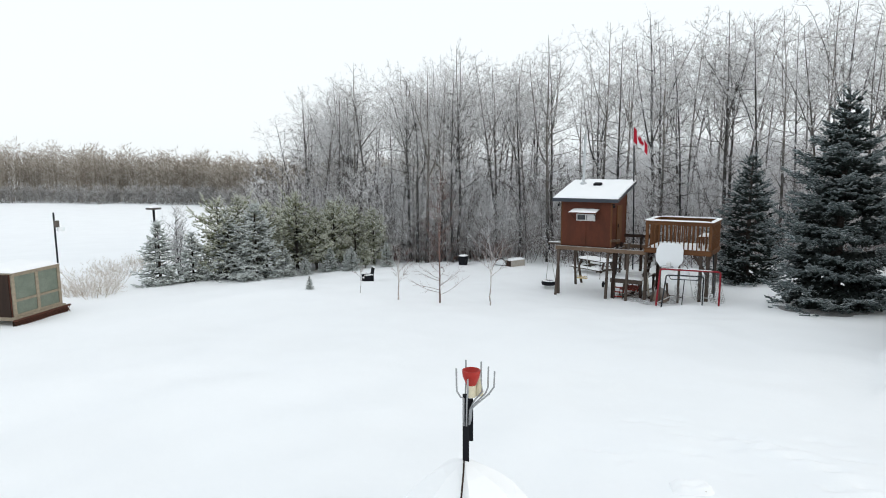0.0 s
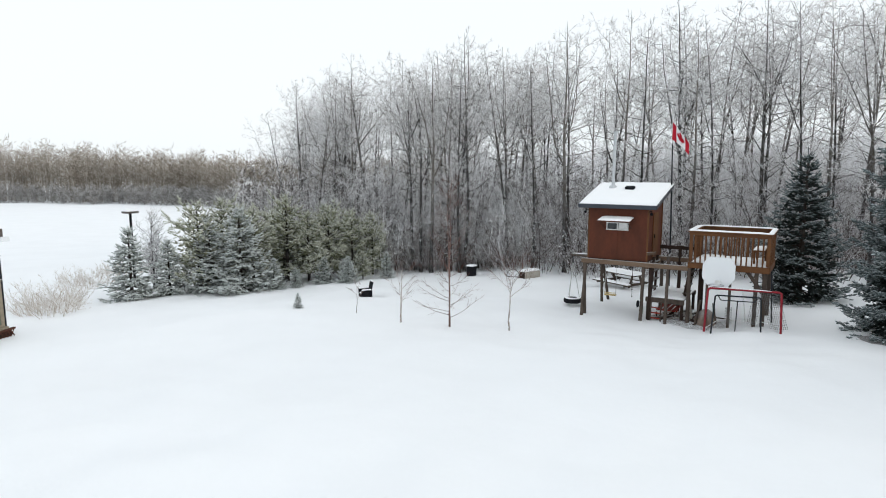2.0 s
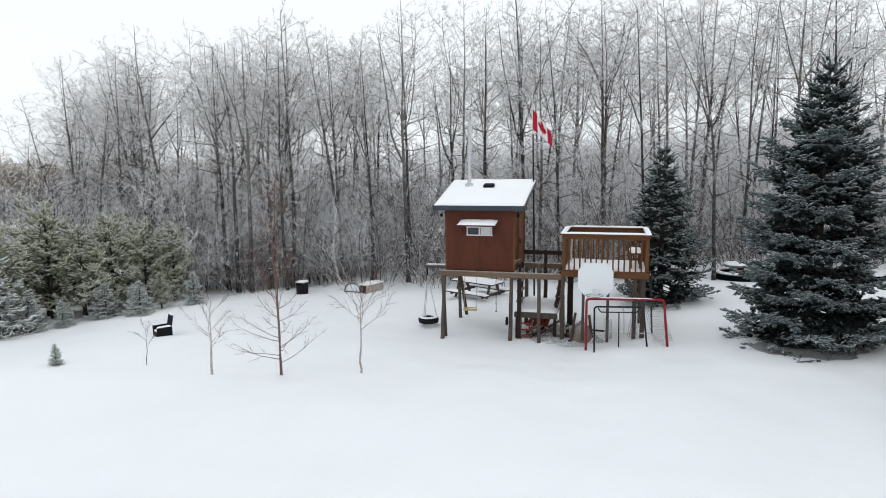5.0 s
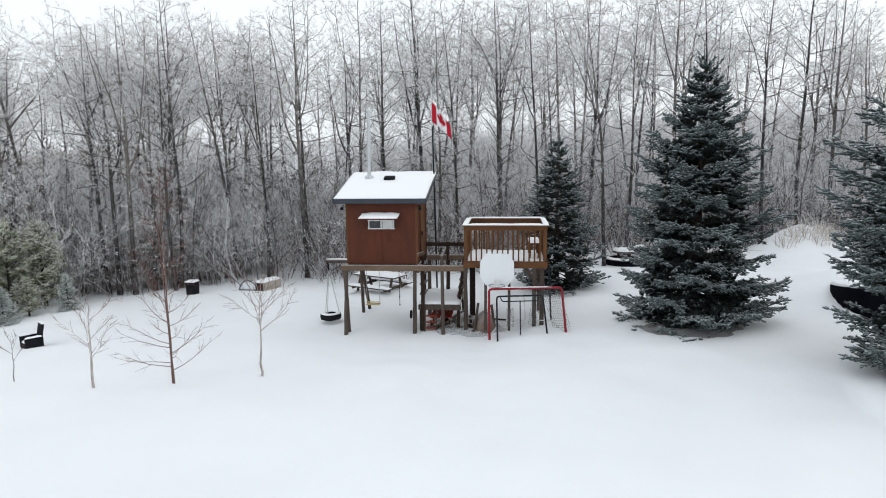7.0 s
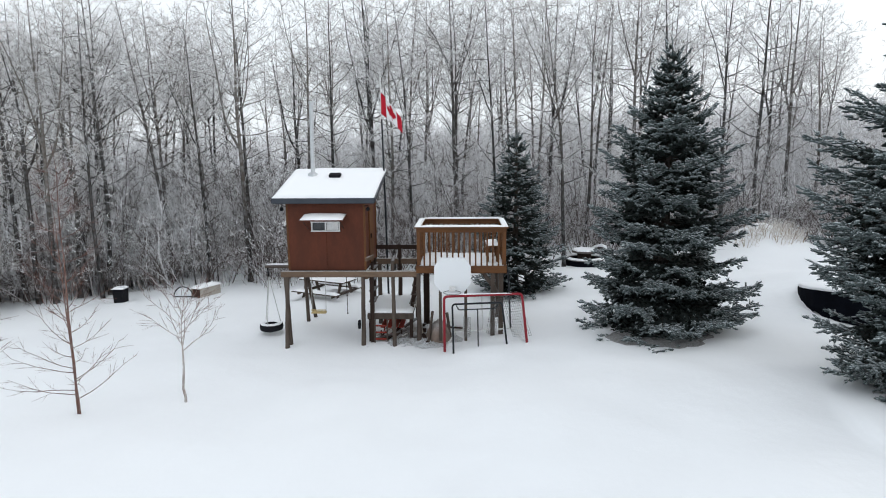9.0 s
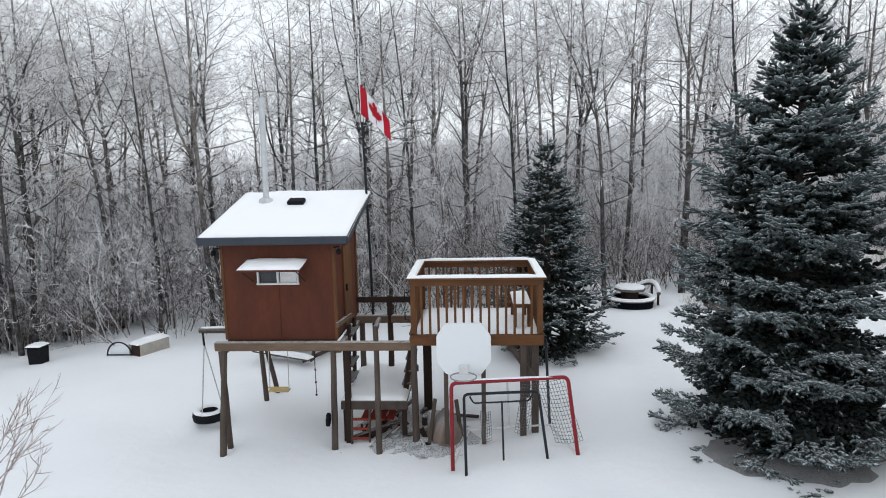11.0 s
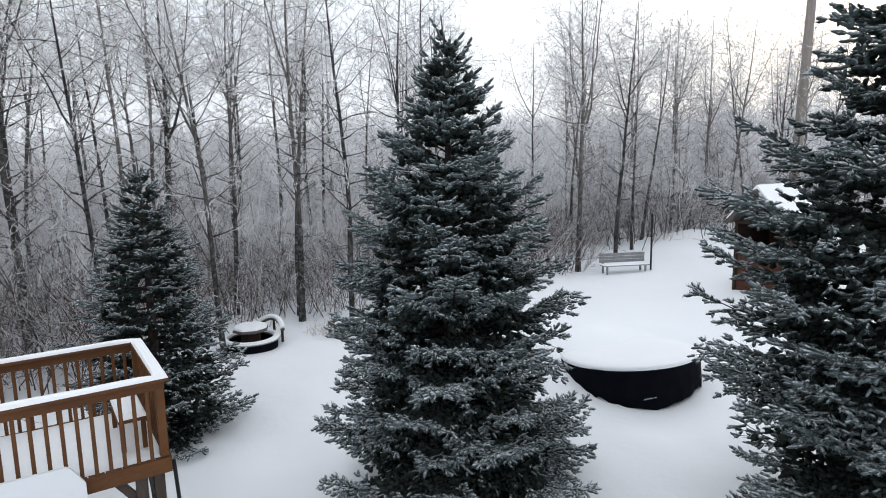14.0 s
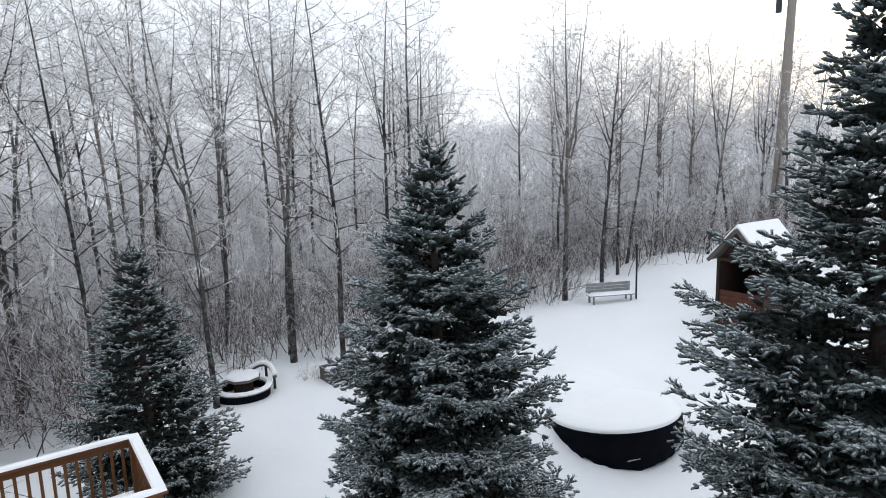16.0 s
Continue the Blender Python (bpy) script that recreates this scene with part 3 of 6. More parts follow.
def aspen(H, r0, seed, forks=2, low=0.3, limbs=30, reach=0.17, subs=7, twigs=6, twig_len=0.26, twig_r=0.0095, dead=7, lean=0.012):
    """A tall straight aspen: clean trunk, up-curving limbs, a rounded crown of fine twigs. Gives (trunk, crown)."""
    rng = np.random.default_rng(seed)
    trunk, crown, stems = [], [], []
    TP, TD, TL, TR = [], [], [], []

    def grow(p, d, L, n, wob, lift):
        pts, q = [np.array(p, float)], np.array(d, float)
        for k in range(n):
            q = unit(q + rng.normal(0, wob, 3) + np.array([0, 0, lift]))
            pts.append(pts[-1] + q * L / n)
        return np.array(pts)

    def along(pts, s):
        x = min(s * (len(pts) - 1), len(pts) - 1.01)
        i = int(x)
        return pts[i] + (pts[i + 1] - pts[i]) * (x - i), unit(pts[i + 1] - pts[i]), i

    def limb(p, d, L, r, n_subs, lift=0.05, n_twigs=twigs):
        lp = grow(p, d, L, 5, 0.17, lift)
        trunk.append(pipe(lp, r * np.array([1, 0.8, 0.62, 0.45, 0.3, 0.12]), 4))
        for j in range(n_subs):
            t = 0.15 + 0.83 * (j + rng.uniform(0, 1)) / n_subs
            b, ax, i = along(lp, t)
            e = unit(ax * 0.7 + unit(rng.normal(0, 1, 3)) * 0.9 + np.array([0, 0, 0.08]))
            SL = L * 0.40 * (1.2 - t) * rng.uniform(0.6, 1.3) + 0.18
            e2 = unit(e + rng.normal(0, 0.25, 3) + np.array([0, 0, 0.08]))
            sp = np.array([b, b + e * SL * 0.5, b + e * SL * 0.5 + e2 * SL * 0.5])
            crown.append(pipe(sp, np.array([r * 0.4, r * 0.28, 0.003]).clip(0.004, 0.012), 3))
            for z in range(n_twigs):
                v = rng.uniform(0.2, 1)
                c = sp[0] + (sp[1] - sp[0]) * v * 2 if v < 0.5 else sp[1] + (sp[2] - sp[1]) * (v * 2 - 1)
                TP.append(c), TD.append(unit(e2 * 0.6 + rng.normal(0, 0.7, 3) + np.array([0, 0, 0.05])))
                TL.append(twig_len * rng.uniform(0.4, 1.2)), TR.append(twig_r * rng.uniform(0.7, 1.2))

    main = grow((0, 0, -0.3), (rng.normal(0, lean), rng.normal(0, lean), 1), H + 0.3, 16, 0.022, 0.02)
    rad = r0 * (1 - np.linspace(0, 1, 17) ** 1.15 * 0.94)
    rad[0] *= 1.35
    trunk.append(pipe(main, rad, 7))
    stems.append((main, rad, low, limbs))
    for k in range(forks):
        s = rng.uniform(0.40, 0.72)
        p, ax, i = along(main, s)
        a = 2.4 * k + rng.uniform(0, 1.6)
        d = unit(np.array([math.cos(a) * 0.6, math.sin(a) * 0.6, 1.0]))
        f = grow(p, d, H * (1 - s) * rng.uniform(0.75, 1.0), 9, 0.08, 0.10)
        fr = rad[i] * rng.uniform(0.45, 0.7) * (1 - np.linspace(0, 1, 10) ** 1.2 * 0.92)
        trunk.append(pipe(f, fr, 5))
        stems.append((f, fr, 0.15, limbs // 2))
    for pts, rad, a0, count in stems:
        a = rng.uniform(0, 6.28)
        for k in range(count):
            s = a0 + (0.98 - a0) * (k + rng.uniform(0, 1)) / count
            p, ax, i = along(pts, s)
            a += 2.4 + rng.normal(0, 0.4)
            high = p[2] / H
            L = H * reach * float(np.interp(high, (0.25, 0.45, 0.65, 0.85, 1), (0.5, 0.85, 1.0, 0.7, 0.26))) * rng.uniform(0.5, 1.35)
            limb(p, unit(np.array([math.cos(a), math.sin(a), rng.uniform(0.15, 1.0)])), L, float(np.clip(rad[i] * 0.42, 0.010, 0.034)), max(2, round(subs * L / (H * reach))))
    for k in range(dead):
        p, ax, i = along(main, rng.uniform(0.10, low))
        a = rng.uniform(0, 6.28)
        limb(p, unit(np.array([math.cos(a), math.sin(a), rng.uniform(-0.15, 0.5)])), rng.uniform(0.5, 1.5), 0.010, 2, 0.02, 3)
    crown.append(cones(np.array(TP), np.array(TD), np.array(TL), np.array(TR)))
    return join(trunk), join(crown)


def brushwood(h, seed, stems=18, wide=0.8, branches=7, twigs=3, r=0.008, flare=0.3):
    """Leafless undergrowth: arching stems that branch twice into fine twigs."""
    rng = np.random.default_rng(seed)
    out, TP, TD, TL, TR = [], [], [], [], []
    for k in range(stems):
        a, q = rng.uniform(0, 6.28), wide * math.sqrt(rng.uniform(0, 1))
        L = h * rng.uniform(0.45, 1.1)
        d = unit(np.array([math.cos(a) * flare, math.sin(a) * flare, 1]) + rng.normal(0, 0.16, 3))
        pts = [np.array([q * math.cos(a), q * math.sin(a), -0.15])]
        for j in range(4):
            d = unit(d + rng.normal(0, 0.14, 3))
            pts.append(pts[-1] + d * L / 4)
        pts = np.array(pts)
        out.append(pipe(pts, r * np.array([1.5, 1.25, 1.0, 0.7, 0.25]), 3))
        for b in range(branches):
            v = rng.uniform(0.2, 0.98) * 4
            m = min(int(v), 3)
            p = pts[m] + (pts[m + 1] - pts[m]) * (v - m)
            bd = unit(unit(pts[m + 1] - pts[m]) * 0.7 + unit(rng.normal(0, 1, 3)) * 0.75 + np.array([0, 0, 0.15]))
            BL = h * 0.34 * rng.uniform(0.4, 1.2) * (1.15 - 0.15 * v)
            TP.append(p), TD.append(bd), TL.append(BL), TR.append(r * 0.85)
            for z in range(twigs):
                TP.append(p + bd * BL * rng.uniform(0.2, 0.95)), TD.append(unit(bd * 0.75 + rng.normal(0, 0.5, 3) + np.array([0, 0, 0.15])))
                TL.append(BL * rng.uniform(0.25, 0.6)), TR.append(r * 0.7)
    out.append(cones(np.array(TP), np.array(TD), np.array(TL), np.array(TR)))
    return join(out)


def bush(h, seed, stems=40, twigs=10, wide=0.9, twig_r=0.006, droop=0.0, pt=0.35):
    """A thicket of thin upright stems and twigs."""
    rng = np.random.default_rng(seed)
    out, TP, TD, TL, TR = [], [], [], [], []
    for k in range(stems):
        a, r = rng.uniform(0, 6.28), wide * math.sqrt(rng.uniform(0, 1))
        p = np.array([r * math.cos(a), r * math.sin(a), -0.15])
        L = h * rng.uniform(0.5, 1.1)
        d = unit(np.array([math.cos(a) * 0.25 * rng.uniform(0, 1.5), math.sin(a) * 0.25 * rng.uniform(0, 1.5), 1]) + rng.normal(0, 0.1, 3))
        pts = [p]
        for j in range(3):
            d = unit(d + rng.normal(0, 0.12, 3) - np.array([0, 0, droop]))
            pts.append(pts[-1] + d * L / 3)
        pts = np.array(pts)
        out.append(pipe(pts, np.array([0.011, 0.009, 0.006, 0.002]) * (0.8 + 0.4 * rng.random()), 3))
        for z in range(twigs):
            v = rng.uniform(0.25, 1) * 3
            m = min(int(v), 2)
            TP.append(pts[m] + (pts[m + 1] - pts[m]) * (v - m))
            TD.append(unit(unit(pts[m + 1] - pts[m]) * 0.6 + rng.normal(0, 0.75, 3)))
            TL.append(pt * rng.uniform(0.4, 1.2) * min(1, h))
            TR.append(twig_r * rng.uniform(0.7, 1.2))
    out.append(cones(np.array(TP), np.array(TD), np.array(TL), np.array(TR)))
    return join(out)


def conifer(H, R, seed, gap=0.21, count=9, step1=0.11, step2=0.12, shoot=0.15, fat=0.03, needles=6, clear=0.06, top_angle=0.75, low_angle=-0.32, ragged=0.2, power=0.9, jitter=0.3, flat=0.16, outline=None, length=0.03):
    """A spruce or pine: trunk, whorled boughs, needle shoots. Gives (trunk, boughs, needles)."""
    rng = np.random.default_rng(seed)
    zs = np.linspace(-0.3, H * 0.97, 12)
    trunk = pipe(np.stack([0 * zs, 0 * zs, zs], -1), 0.022 * H * (1.02 - np.clip(zs / H, 0, 1)) ** 0.9 + 0.008, 8)
    boughs, inner, outer = [], ([], [], [], []), ([], [], [], [])

    def shoot_at(p, d, L, r, young=True):
        for row, v in zip(outer if young else inner, (p, d, L, r)):
            row.append(v)

    z = H * clear
    while z < H * 0.985:
        t = z / H
        prof = R * (1 - t) ** power * (0.72 + 0.28 * min(1, t / 0.12)) * min(1, (1 - t) / 0.22) ** 0.6
        if outline:
            prof = float(np.interp(t, [q[0] for q in outline], [q[1] for q in outline]))
        n = max(3, int(round(count * (1 - 0.45 * t))))
        a0 = rng.uniform(0, 6.28)
        for k in range(n):
            a = a0 + 6.283 * k / n + rng.normal(0, 0.22)
            L = prof * (1 + rng.normal(0, ragged)) + 0.06
            if L < 0.05:
                continue
            el = low_angle + (top_angle - low_angle) * t ** 1.4 + rng.normal(0, 0.09)
            curl = 0.30 * (1 - t) + 0.10
            zz = z + rng.normal(0, gap * jitter)
            h = np.array([math.cos(a), math.sin(a), 0])
            s = np.linspace(0, 1, 6)
            drop = np.tan(el) * s + curl * (s ** 2.2 - 0.35 * s)
            bp = np.array([0, 0, zz]) + h * (L * s)[:, None] + np.array([0, 0, 1.0]) * (L * drop)[:, None]
            boughs.append(pipe(bp, np.linspace(0.010 + 0.009 * L, 0.003, 6), 3))
            side = np.array([-h[1], h[0], 0])
            d_at = np.gradient(bp, axis=0)
            nodes = max(2, int(L * 0.86 / step1))
            for j in range(nodes):
                u = 0.16 + 0.84 * (j + rng.uniform(0.2, 0.8)) / nodes
                x = min(u * 5, 4.99)
                m = int(x)
                p = bp[m] + (bp[m + 1] - bp[m]) * (x - m)
                ax = unit(d_at[m])
                for sg in (-1, 1):
                    d2 = unit(ax * 0.8 + side * sg * rng.uniform(0.55, 0.95) + np.array([0, 0, rng.normal(-0.03, flat)]))
                    L2 = 0.42 * L * (1.02 - u) ** 0.8 * rng.uniform(0.7, 1.15) + shoot * 0.6
                    shoot_at(p, d2, min(L2, shoot * 1.5), fat * rng.uniform(0.8, 1.2), u > 0.66)
                    if L2 > shoot * 1.2:
                        m2 = int(L2 / step2)
                        boughs.append(pipe(np.array([p, p + d2 * L2 * 0.5, p + d2 * L2]), np.array([0.005, 0.004, 0.002]), 3))
                        for q in range(m2):
                            v = (q + rng.uniform(0.4, 1.0)) / m2
                            b = p + d2 * L2 * v - np.array([0, 0, 0.05 * L2 * v * v])
                            s2 = unit(np.cross(d2, [0, 0, 1.0]))
                            for sg2 in (-1, 1):
                                shoot_at(b, unit(d2 * 0.85 + s2 * sg2 * rng.uniform(0.4, 0.9) + np.array([0, 0, rng.normal(0.06, 0.1 + flat)])), shoot * rng.uniform(0.65, 1.2), fat * rng.uniform(0.75, 1.1), u + 0.35 * v > 0.72)
                        shoot_at(p + d2 * L2 * 0.9, d2, shoot, fat * 0.9)
            shoot_at(bp[-1] - d_at[-1] * 0.3, unit(d_at[-1]), shoot * 1.2, fat)
        z += gap * (1.05 - 0.45 * t) * rng.uniform(0.85, 1.15)
    for k in range(3):
        shoot_at(np.array([0.02 * (k - 1), 0, H * 0.95 - 0.05 * k]), unit(np.array([rng.normal(0, 0.06), rng.normal(0, 0.06), 1])), H * (0.06 + 0.05 * (k == 1)) + 0.06, fat * 0.6)
    out = []
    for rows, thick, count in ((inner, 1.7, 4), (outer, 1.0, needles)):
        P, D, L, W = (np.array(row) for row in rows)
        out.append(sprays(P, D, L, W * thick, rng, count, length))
    return trunk, join(boughs), out[0], out[1]


def plant_conifer(name, at, args, leaf, label, category="tree", group="", turn=0.0, old=None):
    t, b, inner, n = conifer(**args)
    e = thing(name, at, label, category, group)
    e.rotation_euler[2] = turn
    raw("trunk", *t, SPRUCE_BARK, e)
    raw("bough_frame", *b, SPRUCE_BARK, e)
    # old is the darker material that colours shade into the inner needles
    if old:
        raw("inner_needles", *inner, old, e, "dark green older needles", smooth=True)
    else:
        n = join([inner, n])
    raw("crown", *n, leaf, e, smooth=True)
    return e


# three large blue spruces by the yard
big = dict(count=16, step1=0.10, step2=0.095, shoot=0.105, fat=0.026, needles=8, length=0.024, ragged=0.10, jitter=0.14, flat=0.19)
plant_conifer("blue_spruce", on(2.0, 21.1, -0.02), dict(big, H=6.0, R=1.62, seed=5, gap=0.41, outline=((0, 1.5), (0.06, 1.68), (0.15, 1.62), (0.25, 1.55), (0.4, 1.42), (0.6, 1.10), (0.76, 0.64), (0.88, 0.32), (0.95, 0.13), (1, 0.02))), SPRUCE, "tall blue spruce with frost-dusted drooping boughs", group="blue spruces", old=SPRUCE_SHADED)
plant_conifer("blue_spruce", on(5.0, 17.0, -0.02), dict(big, H=8.9, R=2.2, seed=9, gap=0.48, count=16, step1=0.125, step2=0.12, shoot=0.115, outline=((0, 1.3), (0.1, 1.72), (0.2, 1.88), (0.31, 1.88), (0.445, 1.68), (0.485, 1.14), (0.55, 0.95), (0.64, 0.8), (0.81, 0.5), (1, 0.03))), SPRUCE, "huge blue spruce with frosted boughs beside the yard", group="blue spruces", old=SPRUCE_SHADED)
plant_conifer("blue_spruce", on(-0.82, 26.3, -0.02), dict(big, H=4.8, R=1.4, seed=12, gap=0.33, count=12, needles=8, step1=0.13, step2=0.14, outline=((0, 1.15), (0.13, 1.42), (0.4, 1.12), (0.63, 0.76), (0.85, 0.33), (1, 0.02))), SPRUCE, "slim blue spruce standing behind the wooden deck", group="blue spruces", old=SPRUCE_SHADED)

# frosted young conifers at the corner of the wood
small = dict(gap=0.25, count=8, step1=0.17, step2=0.19, shoot=0.16, fat=0.028, needles=8, length=0.04, clear=0.04, ragged=0.14, jitter=0.15, flat=0.2)
K = "young conifers along the woodland edge"
first = plant_conifer("young_spruce", on(-20.1, 19.2), dict(H=3.45, R=1.5, seed=21, **small), FROSTED, "broad young blue spruce rimmed with hoar frost", group=K, old=FROSTED_SHADED)
second = plant_conifer("young_spruce", on(-22.5, 16.0), dict(H=2.75, R=1.0, seed=22, **dict(small, gap=0.22, ragged=0.2)), FROSTED, "narrow young spruce white with frost", group=K, old=FROSTED_SHADED)
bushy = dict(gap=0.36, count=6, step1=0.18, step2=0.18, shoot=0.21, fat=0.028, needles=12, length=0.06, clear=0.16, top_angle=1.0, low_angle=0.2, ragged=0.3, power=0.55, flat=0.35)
pine = plant_conifer("young_pine", on(-20.3, 21.9), dict(H=3.7, R=1.35, seed=23, **bushy), PINE, "young olive-green pine with frosted tips", group=K, old=PINE_SHADED)
for x, y, s, r in ((-19.3, 20.2, 0.38, 1.0), (-18.4, 22.2, 0.34, 5.1), (-21.1, 18.5, 0.86, 2.2), (-17.2, 22.4, 0.33, 0.7)):
    copy_thing(first, Matrix.Translation(on(x, y)) @ pose(0, 0, 0, 0, 0, 57 * r) @ Matrix.Scale(s, 4))
for x, y, s, r in ((-21.9, 17.2, 0.8, 1.2), (-18.9, 21.2, 0.26, 2.0), (-14.1, 16.5, 0.17, 2.6), (-17.9, 22.9, 0.36, 3.9), (-16.6, 24.3, 0.42, 4.4), (-18.8, 20.9, 0.3, 5.3)):
    copy_thing(second, Matrix.Translation(on(x, y)) @ pose(0, 0, 0, 0, 0, 57 * r) @ Matrix.Scale(s, 4))
for x, y, s, r in ((-21.5, 18.3, 0.94, 0.5), (-20.9, 20.5, 0.86, 1.9), (-19.3, 23.5, 0.87, 2.7), (-22.2, 20.0, 0.96, 3.3), (-21.3, 22.6, 0.92, 4.6), (-17.4, 23.6, 0.32, 5.2), (-20.4, 24.4, 0.9, 3.8), (-18.3, 25.4, 0.75, 1.3), (-19.6, 22.5, 0.8, 5.6), (-18.6, 24.3, 0.8, 0.1), (-22.9, 21.6, 0.9, 0.9)):
    copy_thing(pine, Matrix.Translation(on(x, y)) @ pose(0, 0, 0, 0, 0, 57 * r) @ Matrix.Scale(s, 4))

# the aspen wood
ASPENS = []
for i, (H, r0, kw) in enumerate((
        (12.6, 0.105, dict(forks=2)), (11.6, 0.085, dict(forks=1)), (13.4, 0.12, dict(forks=3, low=0.26)),
        (10.8, 0.075, dict(forks=1, low=0.22)), (12.4, 0.095, dict(forks=2, limbs=30)), (10.4, 0.08, dict(forks=0, limbs=34)),
        (13.6, 0.125, dict(forks=3, limbs=22)), (10.0, 0.065, dict(forks=1, low=0.2)), (12.0, 0.09, dict(forks=2, low=0.36)))):
    t, c = aspen(H, r0, 100 + i, **kw)
    e = thing("aspen_tree", (0, 0, 0), "tall bare aspen tree with frosted branches in the wood", "tree", "bare trees of the wood")
    e["tall"] = H
    raw("trunk", *t, ASPEN_BARK, e)
    raw("crown", *c, TWIGS, e)
    ASPENS.append(e)
THIN = []
for i, (H, kw) in enumerate(((6.2, {}), (5.2, dict(forks=4)), (7.2, dict(forks=4)), (4.2, {}))):
    t, c = bare_tree(H, 0.028, 150 + i, **{**dict(low=0.2, limbs=14, rise=0.8, subs=4, twigs=5, forks=2, fork_at=(0.15, 0.45), splay=0.45, spread_=0.2, twig_len=0.30, twig_r=0.011, lean=0.05, wobble=0.06), **kw})
    e = thing("understorey_tree", (0, 0, 0), "thin leafless understorey tree white with frost", "tree", "thin trees of the wood")
    raw("trunk", *t, BRUSH_BARK, e)
    raw("crown", *c, (BRUSH, RIMED, RIMED, RIMED)[i], e)
    THIN.append(e)
rng = np.random.default_rng(77)
EDGE = ((-26, 25.5), (-20, 26.8), (-16, 30.3), (-11, 31), (-6, 30.2), (-2, 31.5), (2, 33.5), (6, 33), (10, 32.6), (14, 32.2), (18, 31.4), (23, 30), (30, 27), (38, 22))


def edge_y(x):
    for (a, b), (c, d) in zip(EDGE, EDGE[1:]):
        if a <= x <= c:
            return b + (d - b) * (x - a) / (c - a)
    return 99


def inside(x, y):
    """Whether a place lies in the wood, which ends in the west along a line and has a gap in the east."""
    return not (x < -20 and math.degrees(math.atan2(x - 1.7, y - 0.8)) < -46.3)


def glade(x, y):
    return 36 < math.degrees(math.atan2(x + 2.5, y - 14.6)) < 45.5


def stand_of(kinds, places, size):
    for i, (x, y) in enumerate(places):
        e = kinds[i % len(kinds)]
        s = size(x, y, e) * rng.uniform(0.88, 1.06)
        m = Matrix.Translation(on(x, y)) @ pose(0, 0, 0, rng.normal(0, 1.2), rng.normal(0, 1.2), rng.uniform(0, 360)) @ Matrix.Diagonal((s, s, s * rng.uniform(0.95, 1.05), 1))
        if i < len(kinds):
            firsts.append((e, m))
        else:
            copy_thing(e, m)
    for e, m in firsts:
        e.matrix_basis = m
    firsts.clear()


firsts = []
spots = [(4.2, 32.1), (-0.2, 33.1), (-2.7, 35.5), (-1.15, 32.3), (1.3, 30.1), (5.2, 30.7), (14.7, 30.6), (18.6, 31.2), (7.7, 31.8), (23.3, 42.5),
         (4.5, 33.1), (-2.8, 34.0), (-12.2, 30.1), (-11.0, 31.9), (-8.2, 33.0), (-10.6, 30.3), (-4.5, 32.7), (-24.2, 27.7), (-14.2, 35.4), (-26, 25.6), (-14.5, 32.0), (16.6, 30.4)]
tries = 0
for k in range(34):
    spots.append((rng.uniform(-29, -13), rng.uniform(26.5, 35)))
spots = [p for p in spots if inside(*p)]
while len(spots) < 172 and tries < 9000:
    tries += 1
    x = rng.uniform(-40, 40)
    y = edge_y(max(x, -26)) + 22 * rng.random() ** 1.2 if x > -26 else 26 + 26 * rng.random()
    if inside(x, y) and not glade(x, y) and min((x - a) ** 2 + (y - b) ** 2 for a, b in spots) > 1.7:
        spots.append((x, y))


def canopy(x, y):
    """The height of the treetops, lowest at the wood's western end."""
    a, d = math.degrees(math.atan2(x - 1.7, y - 0.8)), math.hypot(x - 1.7, y - 0.8)
    top = np.interp(a, (-47, -44, -39, -30, -23, -16, -4, 12, 25, 40), (3.2, 4.3, 5.7, 6.4, 7.1, 7.8, 8.3, 8.4, 7.6, 7.0))
    return float(4.8 + top * np.clip(d, 26, 38) / 34 - land(x, y))


stand_of(ASPENS, spots, lambda x, y, e: canopy(x, y) * 0.96 / e["tall"])
thin = []
while len(thin) < 210:
    x = rng.uniform(-30, 38)
    y = edge_y(max(x, -26)) + 20 * rng.random() ** 1.2 - 0.3
    if inside(x, y):
        thin.append((x, y))
for k in range(46):
    x = rng.uniform(-25, -11.5)
    y = edge_y(x) + rng.uniform(-1.2, 3.0)
    if inside(x, y):
        thin.append((x, y))
for k in range(16):
    a, d = radians(rng.uniform(-50.5, -45.5)), rng.uniform(34, 42)
    thin.append((1.7 + d * math.sin(a), 0.8 + d * math.cos(a)))
stand_of(THIN, thin, lambda x, y, e: 0.7 if glade(x, y) else 0.95)

# brush along and inside the wood
BUSHES = []
for i, (h, kw) in enumerate(((1.7, dict(stems=18)), (2.4, dict(stems=17)), (1.3, dict(stems=20, wide=0.7)), (3.3, dict(stems=15, wide=1.0, branches=9)))):
    v, f = brushwood(h, 300 + i, r=0.0095, **kw)
    ob = raw("shrub", v, f, BRUSH)
    tagged(ob, "tangled leafless brush with frosted twigs at the wood's edge", "shrub", "brush of the wood")
    BUSHES.append(ob)
placed = 0
